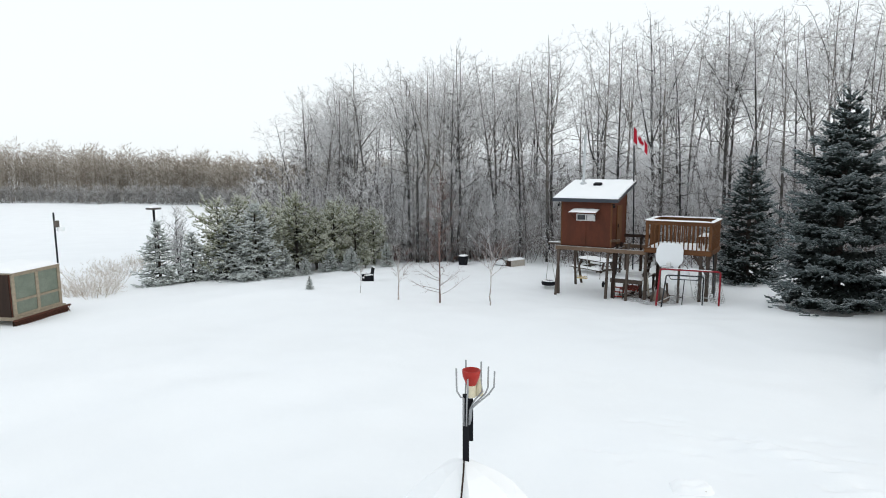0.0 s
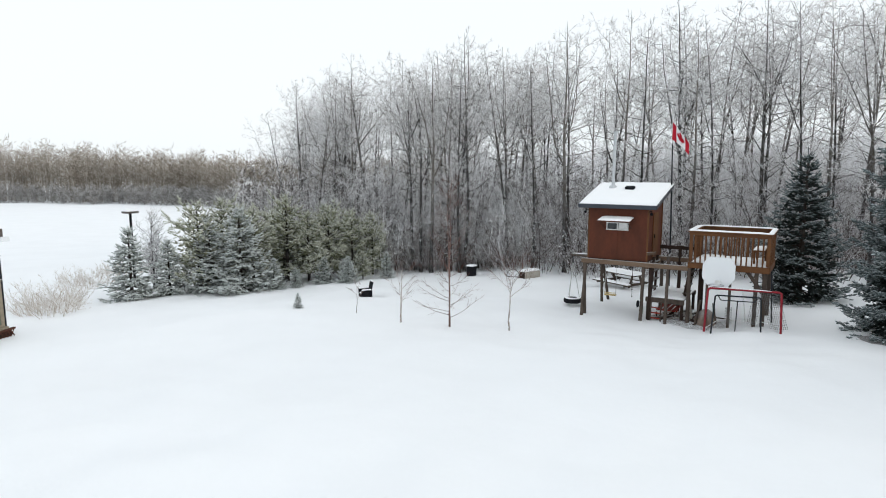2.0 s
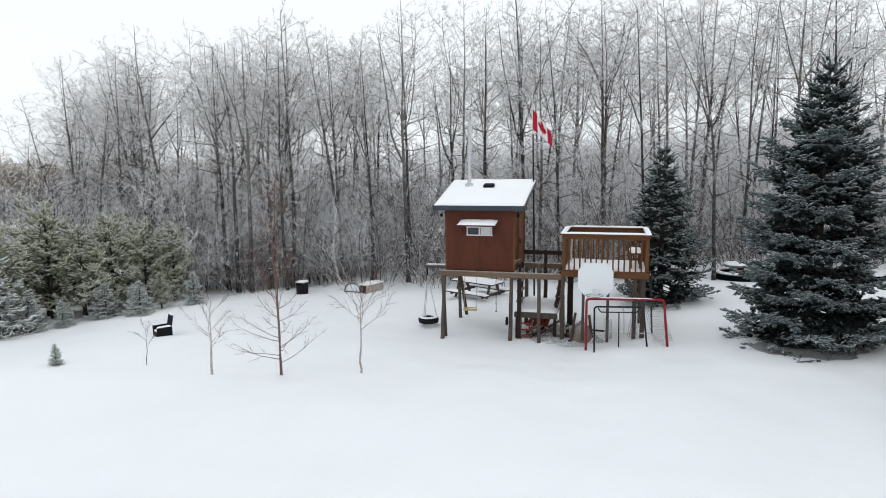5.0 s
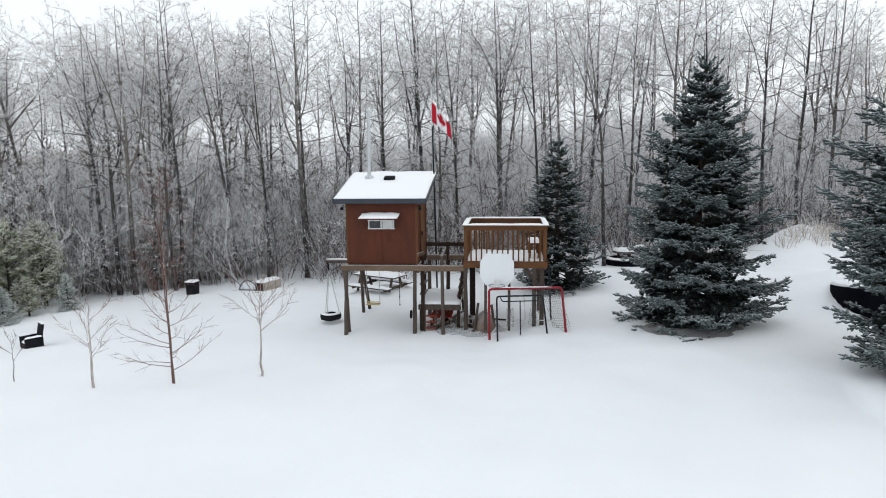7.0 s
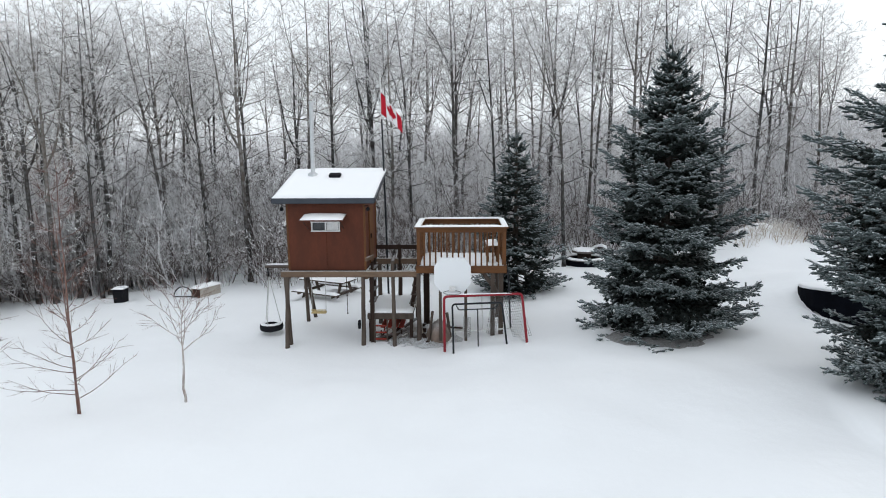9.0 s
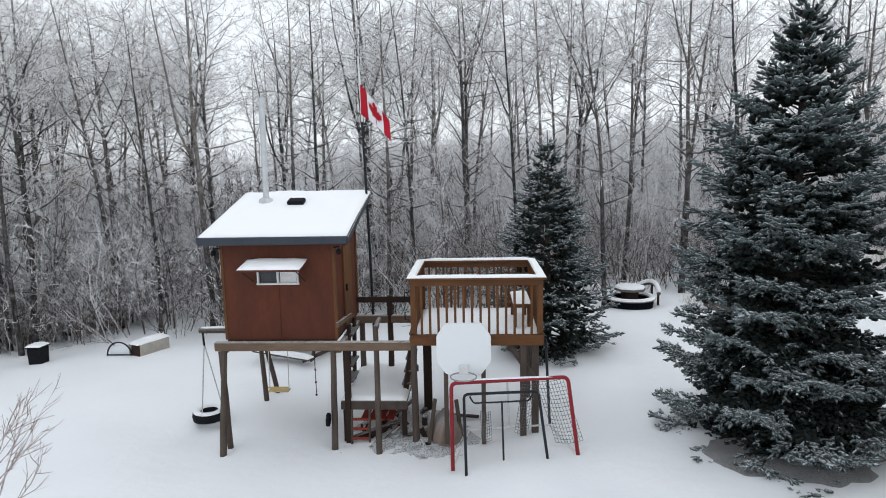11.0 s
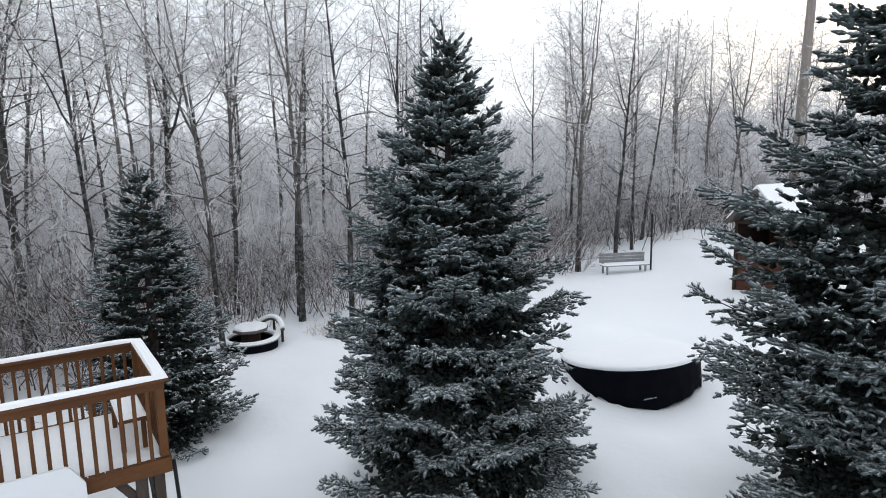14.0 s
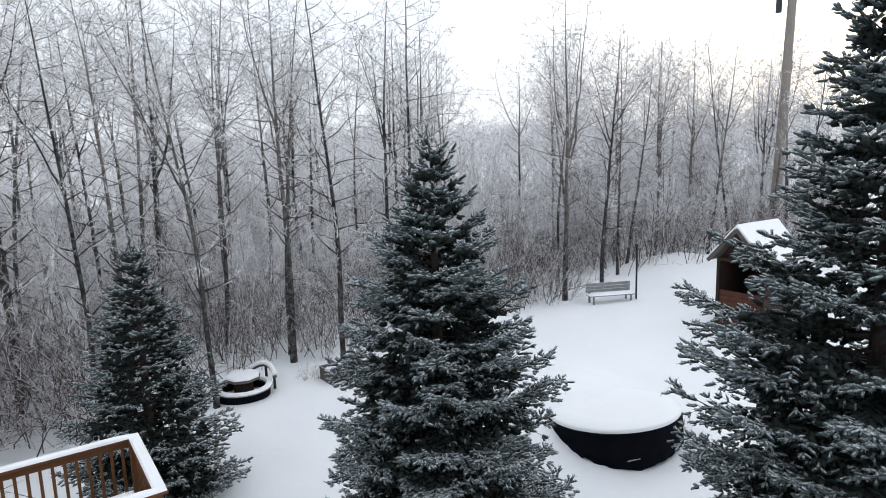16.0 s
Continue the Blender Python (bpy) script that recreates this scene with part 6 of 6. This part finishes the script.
def cb(name, c, s, mat=BLACK, tilt=0.0, parent=chair):
    m = q @ Euler((tilt, 0, 0)).to_matrix()
    return part(name, small(box(B(), g + q @ Vector(c), s, m, 0.015)), mat, parent)


cb("seat", (0, 0, 0.32), (0.5, 0.5, 0.05))
back = cb("backrest", (0, 0.28, 0.62), (0.5, 0.05, 0.62), tilt=-0.2)
for x in (-0.28, 0.28):
    armr = cb("armrest", (x, 0.0, 0.52), (0.10, 0.52, 0.04))
    part("snow_cap", small(heap(B(), g + q @ Vector((x, 0, 0.54)), 0.10, 0.5, 0.05, x, 0.3, turn=radians(-35))), SNOW_CAP, armr)
    cb("front_leg", (x, -0.22, 0.22), (0.09, 0.07, 0.6))
    cb("back_leg", (x, 0.24, 0.22), (0.09, 0.07, 0.6))
    cb("side_panel", (x, 0.0, 0.26), (0.04, 0.44, 0.46))
part("snow_cap", small(heap(B(), g + q @ Vector((0, 0, 0.345)), 0.46, 0.46, 0.10, 5, 0.3, turn=radians(-35))), SNOW_CAP, chair)
part("snow_cap", small(heap(B(), g + q @ Vector((0, 0.34, 0.92)), 0.48, 0.08, 0.05, 6, 0.3, turn=radians(-35))), SNOW_CAP, back)
part("apron", small(box(B(), g + q @ Vector((0, -0.25, 0.2)), (0.5, 0.03, 0.26), q)), BLACK, chair)

# ---- fire ring table, planter, bench, trampoline ----
g = on(2.1, 30.4, -0.12)
ringt = thing("round_picnic_table", g, "round grey picnic table with a ring bench, all snow-covered", "picnic table")
part("table_top", lathe(B(), g, ((0, 0.58), (0.44, 0.58), (0.47, 0.60), (0.45, 0.66), (0, 0.66)), 8), GREY_PANEL, ringt)
part("snow_cap", lathe(B(), g, ((0.45, 0.655), (0.43, 0.71), (0.36, 0.73), (0, 0.735)), 8), SNOW_CAP, ringt)
part("pedestal", lathe(B(), g, ((0.30, -0.05), (0.26, 0.1), (0.26, 0.6)), 12), DARK_WOOD, ringt)
ringb = part("ring_bench", lathe(B(), g, ((0.56, 0.34), (0.74, 0.34), (0.76, 0.36), (0.74, 0.38), (0.56, 0.38), (0.56, 0.34)), 30), GREY_PANEL, ringt)
part("snow_cap", lathe(B(), g, ((0.58, 0.38), (0.60, 0.43), (0.71, 0.43), (0.74, 0.38)), 30), SNOW_CAP, ringb)
part("skirt", lathe(B(), g, ((0.66, -0.1), (0.70, 0.33), (0.67, 0.33), (0.63, -0.1), (0.66, -0.1)), 30), NAVY, ringt)
arc = [(g.x + 0.82 * math.cos(a), g.y + 0.82 * math.sin(a), g.z + 0.50 + 0.22 * math.sin(math.pi * (a + 0.25) / 1.35)) for a in (-0.25 + 1.35 * k / 10 for k in range(11))]
backr = part("back_rest", tube(B(), arc, 0.06, 8), GREY_PANEL, ringt)
part("snow_cap", tube(B(), [(x, y, z + 0.05) for x, y, z in arc], 0.07, 8), SNOW_CAP, backr)
for k in (1, 5, 9):
    part("back_post", box(B(), (arc[k][0], arc[k][1], arc[k][2] - 0.32), (0.06, 0.06, 0.62)), DARK_WOOD, ringt)

g = on(4.75, 29.75, -0.05)
planter = thing("planter_box", g, "dark brown timber planter box filled with snow", "planter")
for c, s in (((0, -0.32, 0.16), (1.2, 0.04, 0.5)), ((0, 0.32, 0.16), (1.2, 0.04, 0.5)), ((-0.58, 0, 0.16), (0.04, 0.60, 0.496)), ((0.58, 0, 0.16), (0.04, 0.60, 0.496))):
    part("side_board", box(B(), g + Vector(c), s), GREY_PANEL, planter)
part("snow_cap", heap(B(), g + Vector((0, 0, 0.3)), 1.1, 0.58, 0.14, 2, 0.4), SNOW_CAP, planter)
v, f = bush(0.55, 91, stems=34, twigs=7, wide=0.32, twig_r=0.005, droop=0.12)
tuft = raw("grass_tuft", v, f, STRAW_RIME)
tuft.location = on(4.0, 30.4)
tagged(tuft, "dry grass tuft poking from the snow", "grass", "dry grass tufts")
for x, y, s in ((19.9, 30.6, 1.0), (8.2, 30.6, 1.3), (9.3, 30.4, 1.4), (9.9, 30.7, 1.3), (9.0, 30.7, 1.5), (9.5, 30.9, 1.1), (8.6, 30.9, 1.2), (12.6, 31.4, 1.3), (13.4, 31.5, 1.0)):
    k = tuft.copy()
    k.matrix_basis = Matrix.Translation(on(x, y)) @ Matrix.Scale(s, 4)
    scene.collection.objects.link(k)

bench = thing("garden_bench", on(15.45, 29.0), "weathered grey wooden garden bench with snow on its seat", "bench")
pa, pb = Vector((14.68, 29.45, 0)), Vector((16.28, 28.68, 0))
ax = (pb - pa).normalized()
nn = Vector((-ax.y, ax.x, 0))
z0 = float(land(15.5, 29))
for k in range(3):
    part("back_slat", span(B(), pa + nn * 0.22 + Vector((0, 0, z0 + 0.42 + 0.12 * k)), pb + nn * 0.22 + Vector((0, 0, z0 + 0.42 + 0.12 * k)), 0.03, 0.112), BENCH_WOOD, bench)
for k in range(3):
    part("seat_slat", span(B(), pa - nn * (0.14 * k - 0.12) + Vector((0, 0, z0 + 0.30)), pb - nn * (0.14 * k - 0.12) + Vector((0, 0, z0 + 0.30)), 0.13, 0.035), BENCH_WOOD, bench)
part("snow_cap", heap(B(), (pa + pb) / 2 - nn * 0.02 + Vector((0, 0, z0 + 0.32)), (pb - pa).length, 0.4, 0.07, 3, 0.3, turn=math.atan2(ax.y, ax.x)), SNOW_CAP, bench)
for p in (pa + ax * 0.15, pb - ax * 0.15):
    part("leg", span(B(), p - nn * 0.18 + Vector((0, 0, z0 - 0.1)), p - nn * 0.18 + Vector((0, 0, z0 + 0.29)), 0.07, 0.05), BENCH_WOOD, bench)
    part("back_leg", span(B(), p + nn * 0.20 + Vector((0, 0, z0 - 0.1)), p + nn * 0.25 + Vector((0, 0, z0 + 0.72)), 0.07, 0.05), BENCH_WOOD, bench)
lampp = thing("slim_post", on(16.4, 28.6), "slim dark post beside the garden bench", "post")
part("post", tube(B(), [on(16.4, 28.6, -0.2), on(16.4, 28.6, 2.1)], 0.035, 8), BLACK_PIPE, lampp)

tx, ty = 7.08, 22.22
g = Vector((tx, ty, 0.72))
tramp = thing("trampoline", g, "round black trampoline sunk in a drift and heaped with snow", "trampoline")
R = 1.30
lean = Matrix.Translation((tx, ty, 1.365)) @ Matrix.Rotation(math.atan(-0.119), 4, "X") @ Matrix.Translation((-tx, -ty, -1.365))


def tilted(bm):
    bm.transform(lean)
    return bm


part("mat", tilted(lathe(B(), g, ((0, 0.58), (R - 0.03, 0.60), (R - 0.03, 0.62), (0, 0.62)), 40)), NAVY, tramp)
# the loose skirt hangs in folds of uneven length
bm, rings, N = B(), [], 96
rs = random.Random(8)
fold = [rs.uniform(-1, 1) for k in range(25)]
for row, (off, h) in enumerate(((-0.04, 0.64), (0.02, 0.645), (0.03, 0.60), (0.03, 0.46), (0.03, 0.28), (0.01, 0.06), (-0.03, 0.07))):
    ring = []
    for k in range(N):
        a = 2 * math.pi * k / N
        w = k / 4
        f0 = fold[int(w) % 24] + (fold[(int(w) + 1) % 24] - fold[int(w) % 24]) * (w % 1)
        loose = max(0, row - 2) / 3
        r = R + off + 0.05 * loose * f0 + 0.015 * loose * math.sin(k * 2.1)
        ring.append(bm.verts.new((tx + r * math.cos(a), ty + r * math.sin(a), g.z + h + 0.16 * loose * f0 + (0.012 * f0 if row < 3 else 0))))
    rings.append(ring)
for p, q in zip(rings, rings[1:]):
    for k in range(N):
        bm.faces.new((p[k], p[(k + 1) % N], q[(k + 1) % N], q[k]))
bmesh.ops.recalc_face_normals(bm, faces=bm.faces)
part("skirt", tilted(bm), NAVY, tramp, "sagging black vinyl skirt", smooth=True)
part("snow_cap", tilted(lathe(B(), g, ((R + 0.01, 0.645), (R + 0.025, 0.68), (R - 0.05, 0.72), (R - 0.4, 0.745), (0, 0.75)), 48)), SNOW_CAP, tramp, smooth=True)
for k in range(6):
    a = 1.05 * k + 0.3
    x, y = tx + (R - 0.12) * math.cos(a), ty + (R - 0.12) * math.sin(a)
    part("leg", tube(B(), [(x, y, g.z - 0.15), (x, y, g.z + 0.56)], 0.024, 8), BLACK_PIPE, tramp)
    b = a + 1.05
    part("lower_ring", tube(B(), [(x, y, g.z + 0.10), (tx + (R - 0.12) * math.cos(b), ty + (R - 0.12) * math.sin(b), g.z + 0.10)], 0.022, 8), BLACK_PIPE, tramp)
for a, z in ((4.1, 0.26), (4.42, 0.34)):
    part("reflector_strip", box(B(), (tx + (R + 0.035) * math.cos(a), ty + (R + 0.035) * math.sin(a), g.z + z), (0.012, 0.26, 0.022), Euler((0.2, 0, a)).to_matrix()), STEEL, tramp)

# ---- hut and utility pole ----
g = on(14.95, 23.87, -0.05)
hut = thing("garden_hut", g, "small brown garden hut with an open gable and a snow-covered roof", "hut")
# the gable looks west down the yard
hq = Euler((0, 0, radians(-92))).to_matrix()
HALF, DEEP, EAVE, RIDGE = 0.70, 1.7, 2.12, 3.06


def hp(x, y, z):
    return g + hq @ Vector((x, y, z))


for x in (-HALF, HALF):
    for y in (0.0, DEEP):
        part("post", span(B(), hp(x, y, -0.2), hp(x, y, EAVE), 0.09, 0.09), DARK_WOOD, hut)
    part("side_wall", span(B(), hp(x, 0.05, 0.95), hp(x, DEEP - 0.05, 0.95), 0.04, 2.2), DARK_WOOD, hut)
for k in range(7):
    part("front_board", span(B(), hp(-HALF + 0.05, 0.02, 0.08 + 0.165 * k), hp(HALF - 0.05, 0.02, 0.08 + 0.165 * k), 0.03, 0.158), SHED_BROWN, hut)
part("back_wall", span(B(), hp(-HALF + 0.05, DEEP, 1.0), hp(HALF - 0.05, DEEP, 1.0), 0.04, 2.2), SHED_BROWN, hut)
part("tie_beam", span(B(), hp(-HALF, -0.02, EAVE - 0.02), hp(HALF, -0.02, EAVE - 0.02), 0.07, 0.10), DARK_WOOD, hut)
for y in (0.06, DEEP):
    bm = B()
    vs = [bm.verts.new(hp(x, y + o, z)) for o in (0, 0.04) for x, z in ((-HALF, EAVE), (HALF, EAVE), (0, RIDGE - 0.08))]
    bm.faces.new(vs[:3])
    bm.faces.new(vs[3:][::-1])
    for k in range(3):
        bm.faces.new((vs[k], vs[k + 3], vs[(k + 1) % 3 + 3], vs[(k + 1) % 3]))
    bmesh.ops.recalc_face_normals(bm, faces=bm.faces)
    part("gable", bm, DARK_WOOD, hut)


def roof_slab(sg, off, th, out):
    """One slope of the hut's roof, th thick."""
    bm = B()
    vs = []
    for o in (off, off + th):
        for y in (-0.30, DEEP + 0.25):
            for x, z in ((0, RIDGE), (sg * (0.88 + out), EAVE - 0.06 - out)):
                vs.append(bm.verts.new(hp(x, y, z + o)))
    for f in ((0, 1, 3, 2), (4, 6, 7, 5), (0, 4, 5, 1), (1, 5, 7, 3), (3, 7, 6, 2), (2, 6, 4, 0)):
        bm.faces.new([vs[i] for i in f])
    bmesh.ops.recalc_face_normals(bm, faces=bm.faces)
    return bm


for sg in (-1, 1):
    rf = part("roof", roof_slab(sg, 0, 0.06, 0), GREY_PANEL, hut)
    part("snow_cap", roof_slab(sg, 0.063, 0.10, -0.015), SNOW_CAP, rf)
    part("bargeboard", span(B(), hp(0, -0.315, RIDGE), hp(sg * 0.88, -0.315, EAVE - 0.06), 0.03, 0.12), GREY_PANEL, rf)
px, py = 27.1, 28.9
pole = thing("utility_pole", on(px, py), "tall weathered wooden utility pole with a metal bracket", "utility pole")
part("pole", tube(B(), [on(px, py, -0.3), (px + 0.26, py - 0.07, 6.0), (px + 0.58, py - 0.13, 13.9)], [0.25, 0.22, 0.18], 12), POLE_WOOD, pole)
part("bracket", tube(B(), [(px + 0.52, py, 13.5), (px + 1.17, py - 0.78, 13.6)], 0.05, 8), BLACK_PIPE, pole)
part("transformer", tube(B(), [(px + 0.39, py + 0.39, 12.7), (px + 0.42, py + 0.39, 13.5)], 0.13, 12), FASCIA, pole)

# ---- greenhouse shed, bird feeder and lawn clutter ----
sa, sb = Vector((-18.25, 8.70, 0)), Vector((-19.0, 10.3, 0))
ax = (sb - sa).normalized()
nn = Vector((ax.y, -ax.x, 0))
z0 = float(land(-18.6, 9.5)) + 0.22
shed = thing("greenhouse_shed", (-19.2, 9.3, z0 - 0.2), "old greenhouse shed with pale green panes and a thick snow roof", "shed")
L = (sb - sa).length


def sp(u, n, z):
    return sa + ax * u + nn * n + Vector((0, 0, z0 + z))


part("floor_frame", span(B(), sp(-0.1, -0.7, 0.0), sp(L + 0.1, -0.7, 0.0), 1.6, 0.10), SHED_FRAME, shed)
for u in (0.0, L / 2, L):
    part("stud", span(B(), sp(u, 0.0, 0.05), sp(u, 0.0, 1.30), 0.07, 0.09), SHED_FRAME, shed)
for z in (0.08, 0.52, 1.28):
    part("rail", span(B(), sp(0.04, 0.0, z), sp(L - 0.04, 0.0, z), 0.06, 0.07), SHED_FRAME, shed)
for u in (0.0, L / 2):
    for z, h in ((0.3, 0.40), (0.90, 0.70)):
        part("pane", span(B(), sp(u + 0.05, -0.015, z), sp(u + L / 2 - 0.05, -0.015, z), 0.015, h, 0), SHED_GREEN, shed)
part("end_wall", span(B(), sp(-0.02, -0.05, 0.66), sp(-0.02, -1.4, 0.66), 0.05, 1.3), SHED_BROWN, shed)
part("end_wall", span(B(), sp(L + 0.02, -0.05, 0.66), sp(L + 0.02, -1.4, 0.66), 0.05, 1.3), SHED_BROWN, shed)
part("back_wall", span(B(), sp(0, -1.42, 0.66), sp(L, -1.42, 0.66), 0.05, 1.3), SHED_BROWN, shed)
part("corner_panel", span(B(), sp(-0.06, -0.08, 0.66), sp(-0.06, -0.5, 0.66), 0.03, 1.28), DARK_WOOD, shed)
rf = part("roof", span(B(), sp(-0.05, -0.7, 1.335), sp(L + 0.04, -0.7, 1.335), 1.52, 0.05), SHED_FRAME, shed)
part("snow_cap", heap(B(), sp(L / 2, -0.7, 1.36), L + 0.12, 1.55, 0.16, 3, 0.3, turn=math.atan2(ax.y, ax.x), n=14), SNOW_CAP, rf, smooth=True)
for k in range(20):
    u = -0.22 + (L + 0.30) * k / 19
    part("lattice_slat", span(B(), sp(u, 0.13, -0.27), sp(u + 0.13, 0.13, -0.05), 0.015, 0.03), SHED_BROWN, shed)
    part("lattice_slat", span(B(), sp(u + 0.13, 0.148, -0.27), sp(u, 0.148, -0.05), 0.015, 0.03), SHED_BROWN, shed)
part("lattice_rail", span(B(), sp(-0.22, 0.14, -0.27), sp(L + 0.22, 0.14, -0.27), 0.05, 0.04), SHED_BROWN, shed)
# Added dark strip stands for the shade behind the lattice.
part("lattice_shade_strip", span(B(), sp(-0.2, 0.06, -0.16), sp(L + 0.2, 0.06, -0.16), 0.02, 0.24), DARK_WOOD, shed)
part("skirt_board", span(B(), sp(-0.2, 0.12, -0.03), sp(L + 0.25, 0.12, -0.03), 0.08, 0.05), SHED_BROWN, shed)
yl = thing("yard_light_pole", on(-19.6, 10.6), "slim dark pole with a small floodlight behind the shed", "light pole")
part("pole", tube(B(), [on(-19.6, 10.6, -0.2), (-19.6, 10.6, 3.35)], 0.03, 8), BLACK_PIPE, yl)
part("floodlight", box(B(), (-19.55, 10.64, 2.98), (0.10, 0.14, 0.22)), GREY_PANEL, yl)
part("floodlight", box(B(), (-19.5, 10.74, 2.80), (0.12, 0.2, 0.13)), BOARD_WHITE, yl)

fd = thing("bird_feeder", on(-28.6, 19.7), "dark bird feeder platform with snow on a tall post", "bird feeder")
part("post", tube(B(), [on(-28.6, 19.7, -0.3), (-28.6, 19.7, 2.55)], 0.06, 8), BLACK, fd)
tray = part("tray", box(B(), (-28.6, 19.7, 2.62), (0.55, 0.55, 0.10)), GREY_PANEL, fd)
part("snow_cap", heap(B(), (-28.6, 19.7, 2.67), 0.55, 0.55, 0.12, 2, 0.4), SNOW_CAP, tray)
part("perch", tube(B(), [(-28.95, 19.5, 2.60), (-28.25, 19.9, 2.60)], 0.02, 6), GREY_PANEL, fd)

for i, (x, y, h, w_) in enumerate(((-22.3, 12.9, 1.25, 0.9), (-23.1, 13.4, 1.3, 0.8), (-21.6, 12.6, 1.0, 0.7), (-28.6, 17.6, 0.9, 1.2), (-30.5, 20.2, 0.8, 1.3), (-32, 21.5, 0.8, 1.4), (-27.6, 17.0, 0.7, 0.9))):
    v, f = brushwood(h, 700 + i, stems=46, wide=w_, branches=7, twigs=3, r=0.008, flare=0.4)
    ob = raw("garden_shrub", v, f, STRAW_RIME)
    ob.location = on(x, y)
    tagged(ob, "pale frosted dry shrub beside the shed" if i < 3 else "low frosted bush at the edge of the field", "shrub", "frosted bushes by the field")
t, c = bare_tree(3.2, 0.03, 71, low=0.12, limbs=30, rise=1.5, subs=6, twigs=7, forks=4, fork_at=(0.1, 0.3), spread_=0.3, twig_len=0.25, twig_r=0.005, wobble=0.018, splay=0.35)
e = thing("young_willow", on(-23.6, 17.6), "pale frosted bush-like young tree among the conifers", "tree", "young trees on the lawn")
raw("trunk", *t, ASPEN_BARK, e)
raw("crown", *c, RIMED, e)

# ---- utensil stand on a snowy base near the start ----
sx, sy = -1.138, 5.632
across, away = Vector((0.844, 0.537, 0)), Vector((-0.537, 0.844, 0))
stand = thing("tool_stand", (sx, sy, 1.86), "black post with steel prongs and a red plastic funnel", "stand")


def at_stand(u, w, z):
    return Vector((sx, sy, z)) + across * u + away * w


face = Matrix((across, away, (0, 0, 1))).transposed()
part("post", box(B(), at_stand(-0.0, 0, 2.25), (0.062, 0.062, 0.70), face), BLACK, stand)
part("sleeve", box(B(), at_stand(0.042, 0.02, 2.335), (0.06, 0.055, 0.42), face), BLACK, stand)
for pts in (((-0.02, -0.04, 2.30), (-0.022, -0.04, 2.58), (-0.05, -0.03, 2.585), (-0.085, -0.02, 2.64), (-0.09, -0.02, 2.70), (-0.092, -0.02, 2.87)),
            ((0.0, 0.06, 2.45), (0.0, 0.07, 2.62), (0.004, 0.11, 2.68), (0.006, 0.14, 2.72), (0.006, 0.14, 2.90)),
            ((0.005, -0.045, 2.30), (0.008, -0.05, 2.52), (0.012, -0.09, 2.62), (0.016, -0.10, 2.67), (0.014, -0.10, 2.79)),
            ((0.03, -0.04, 2.31), (0.036, -0.04, 2.46), (0.08, -0.03, 2.55), (0.16, 0.0, 2.63), (0.152, 0.05, 2.68), (0.152, 0.06, 2.91)),
            ((0.038, -0.045, 2.32), (0.046, -0.045, 2.47), (0.10, -0.04, 2.54), (0.19, -0.02, 2.62), (0.214, -0.01, 2.68), (0.218, 0.0, 2.88)),
            ((0.046, -0.045, 2.35), (0.056, -0.045, 2.48), (0.12, -0.05, 2.54), (0.22, -0.06, 2.63), (0.268, -0.06, 2.70), (0.272, -0.06, 2.855))):
    part("prong", tube(B(), [at_stand(*p) for p in pts], 0.0085, 7), STEEL, stand, smooth=True)
c = at_stand(0.052, 0.0, 2.58)
cup = part("cup", lathe(B(), c, ((0.0, 0), (0.042, 0.0), (0.045, 0.08), (0.047, 0.14), (0.042, 0.14)), 18), CUP_CREAM, stand, "cream plastic lower cup")
part("funnel", lathe(B(), c, ((0.047, 0.12), (0.055, 0.14), (0.082, 0.20), (0.090, 0.265), (0.083, 0.27), (0.058, 0.21), (0.0, 0.20)), 22), CUP_RED, cup, "red plastic funnel", smooth=True)
part("second_cup", lathe(B(), at_stand(0.125, 0.04, 2.58), ((0.0, 0), (0.045, 0), (0.048, 0.04), (0.022, 0.12), (0.012, 0.19), (0.0, 0.19)), 14), CUP_CREAM, stand)
bm = lathe(B(), (sx, sy - 0.02, 0.95), ((0.85, 0.0), (0.80, 0.42), (0.62, 0.66), (0.44, 0.80), (0.28, 0.90), (0.05, 0.985), (0.0, 0.99)), 7, (0.85, 0.9))
for v in bm.verts:
    v.co += Vector((1, 1, 0.4)) * 0.04 * noise.noise(v.co * 2.3)
basket = part("snow_mound", bm, SNOW_CAP)
tagged(basket, "sheet-covered garden stand base under snow", "snow mound")
part("seam", tube(B(), [at_stand(-0.02, -0.05, 1.945), at_stand(-0.03, -0.2, 1.90), at_stand(-0.05, -0.36, 1.81), at_stand(-0.07, -0.50, 1.70)], 0.009, 6), DARK_WOOD, basket, "dark seam showing through the snow")
clod = part("snow_lump", heap(B(), on(0.62, 7.7, -0.03), 0.5, 0.34, 0.11, 8, 0.5, turn=0.4, n=14), SNOW_CAP, smooth=True)
tagged(clod, "lump of crusted snow with dead grass", "snow lump")
v, f = bush(0.16, 92, stems=16, twigs=4, wide=0.09, twig_r=0.004, droop=0.2)
blades = raw("grass_tuft", v, f, STRAW)
blades.location = on(0.7, 7.75, 0.04)
tagged(blades, "dead tan grass tuft sticking out of a snow lump", "grass", "dry grass tufts")
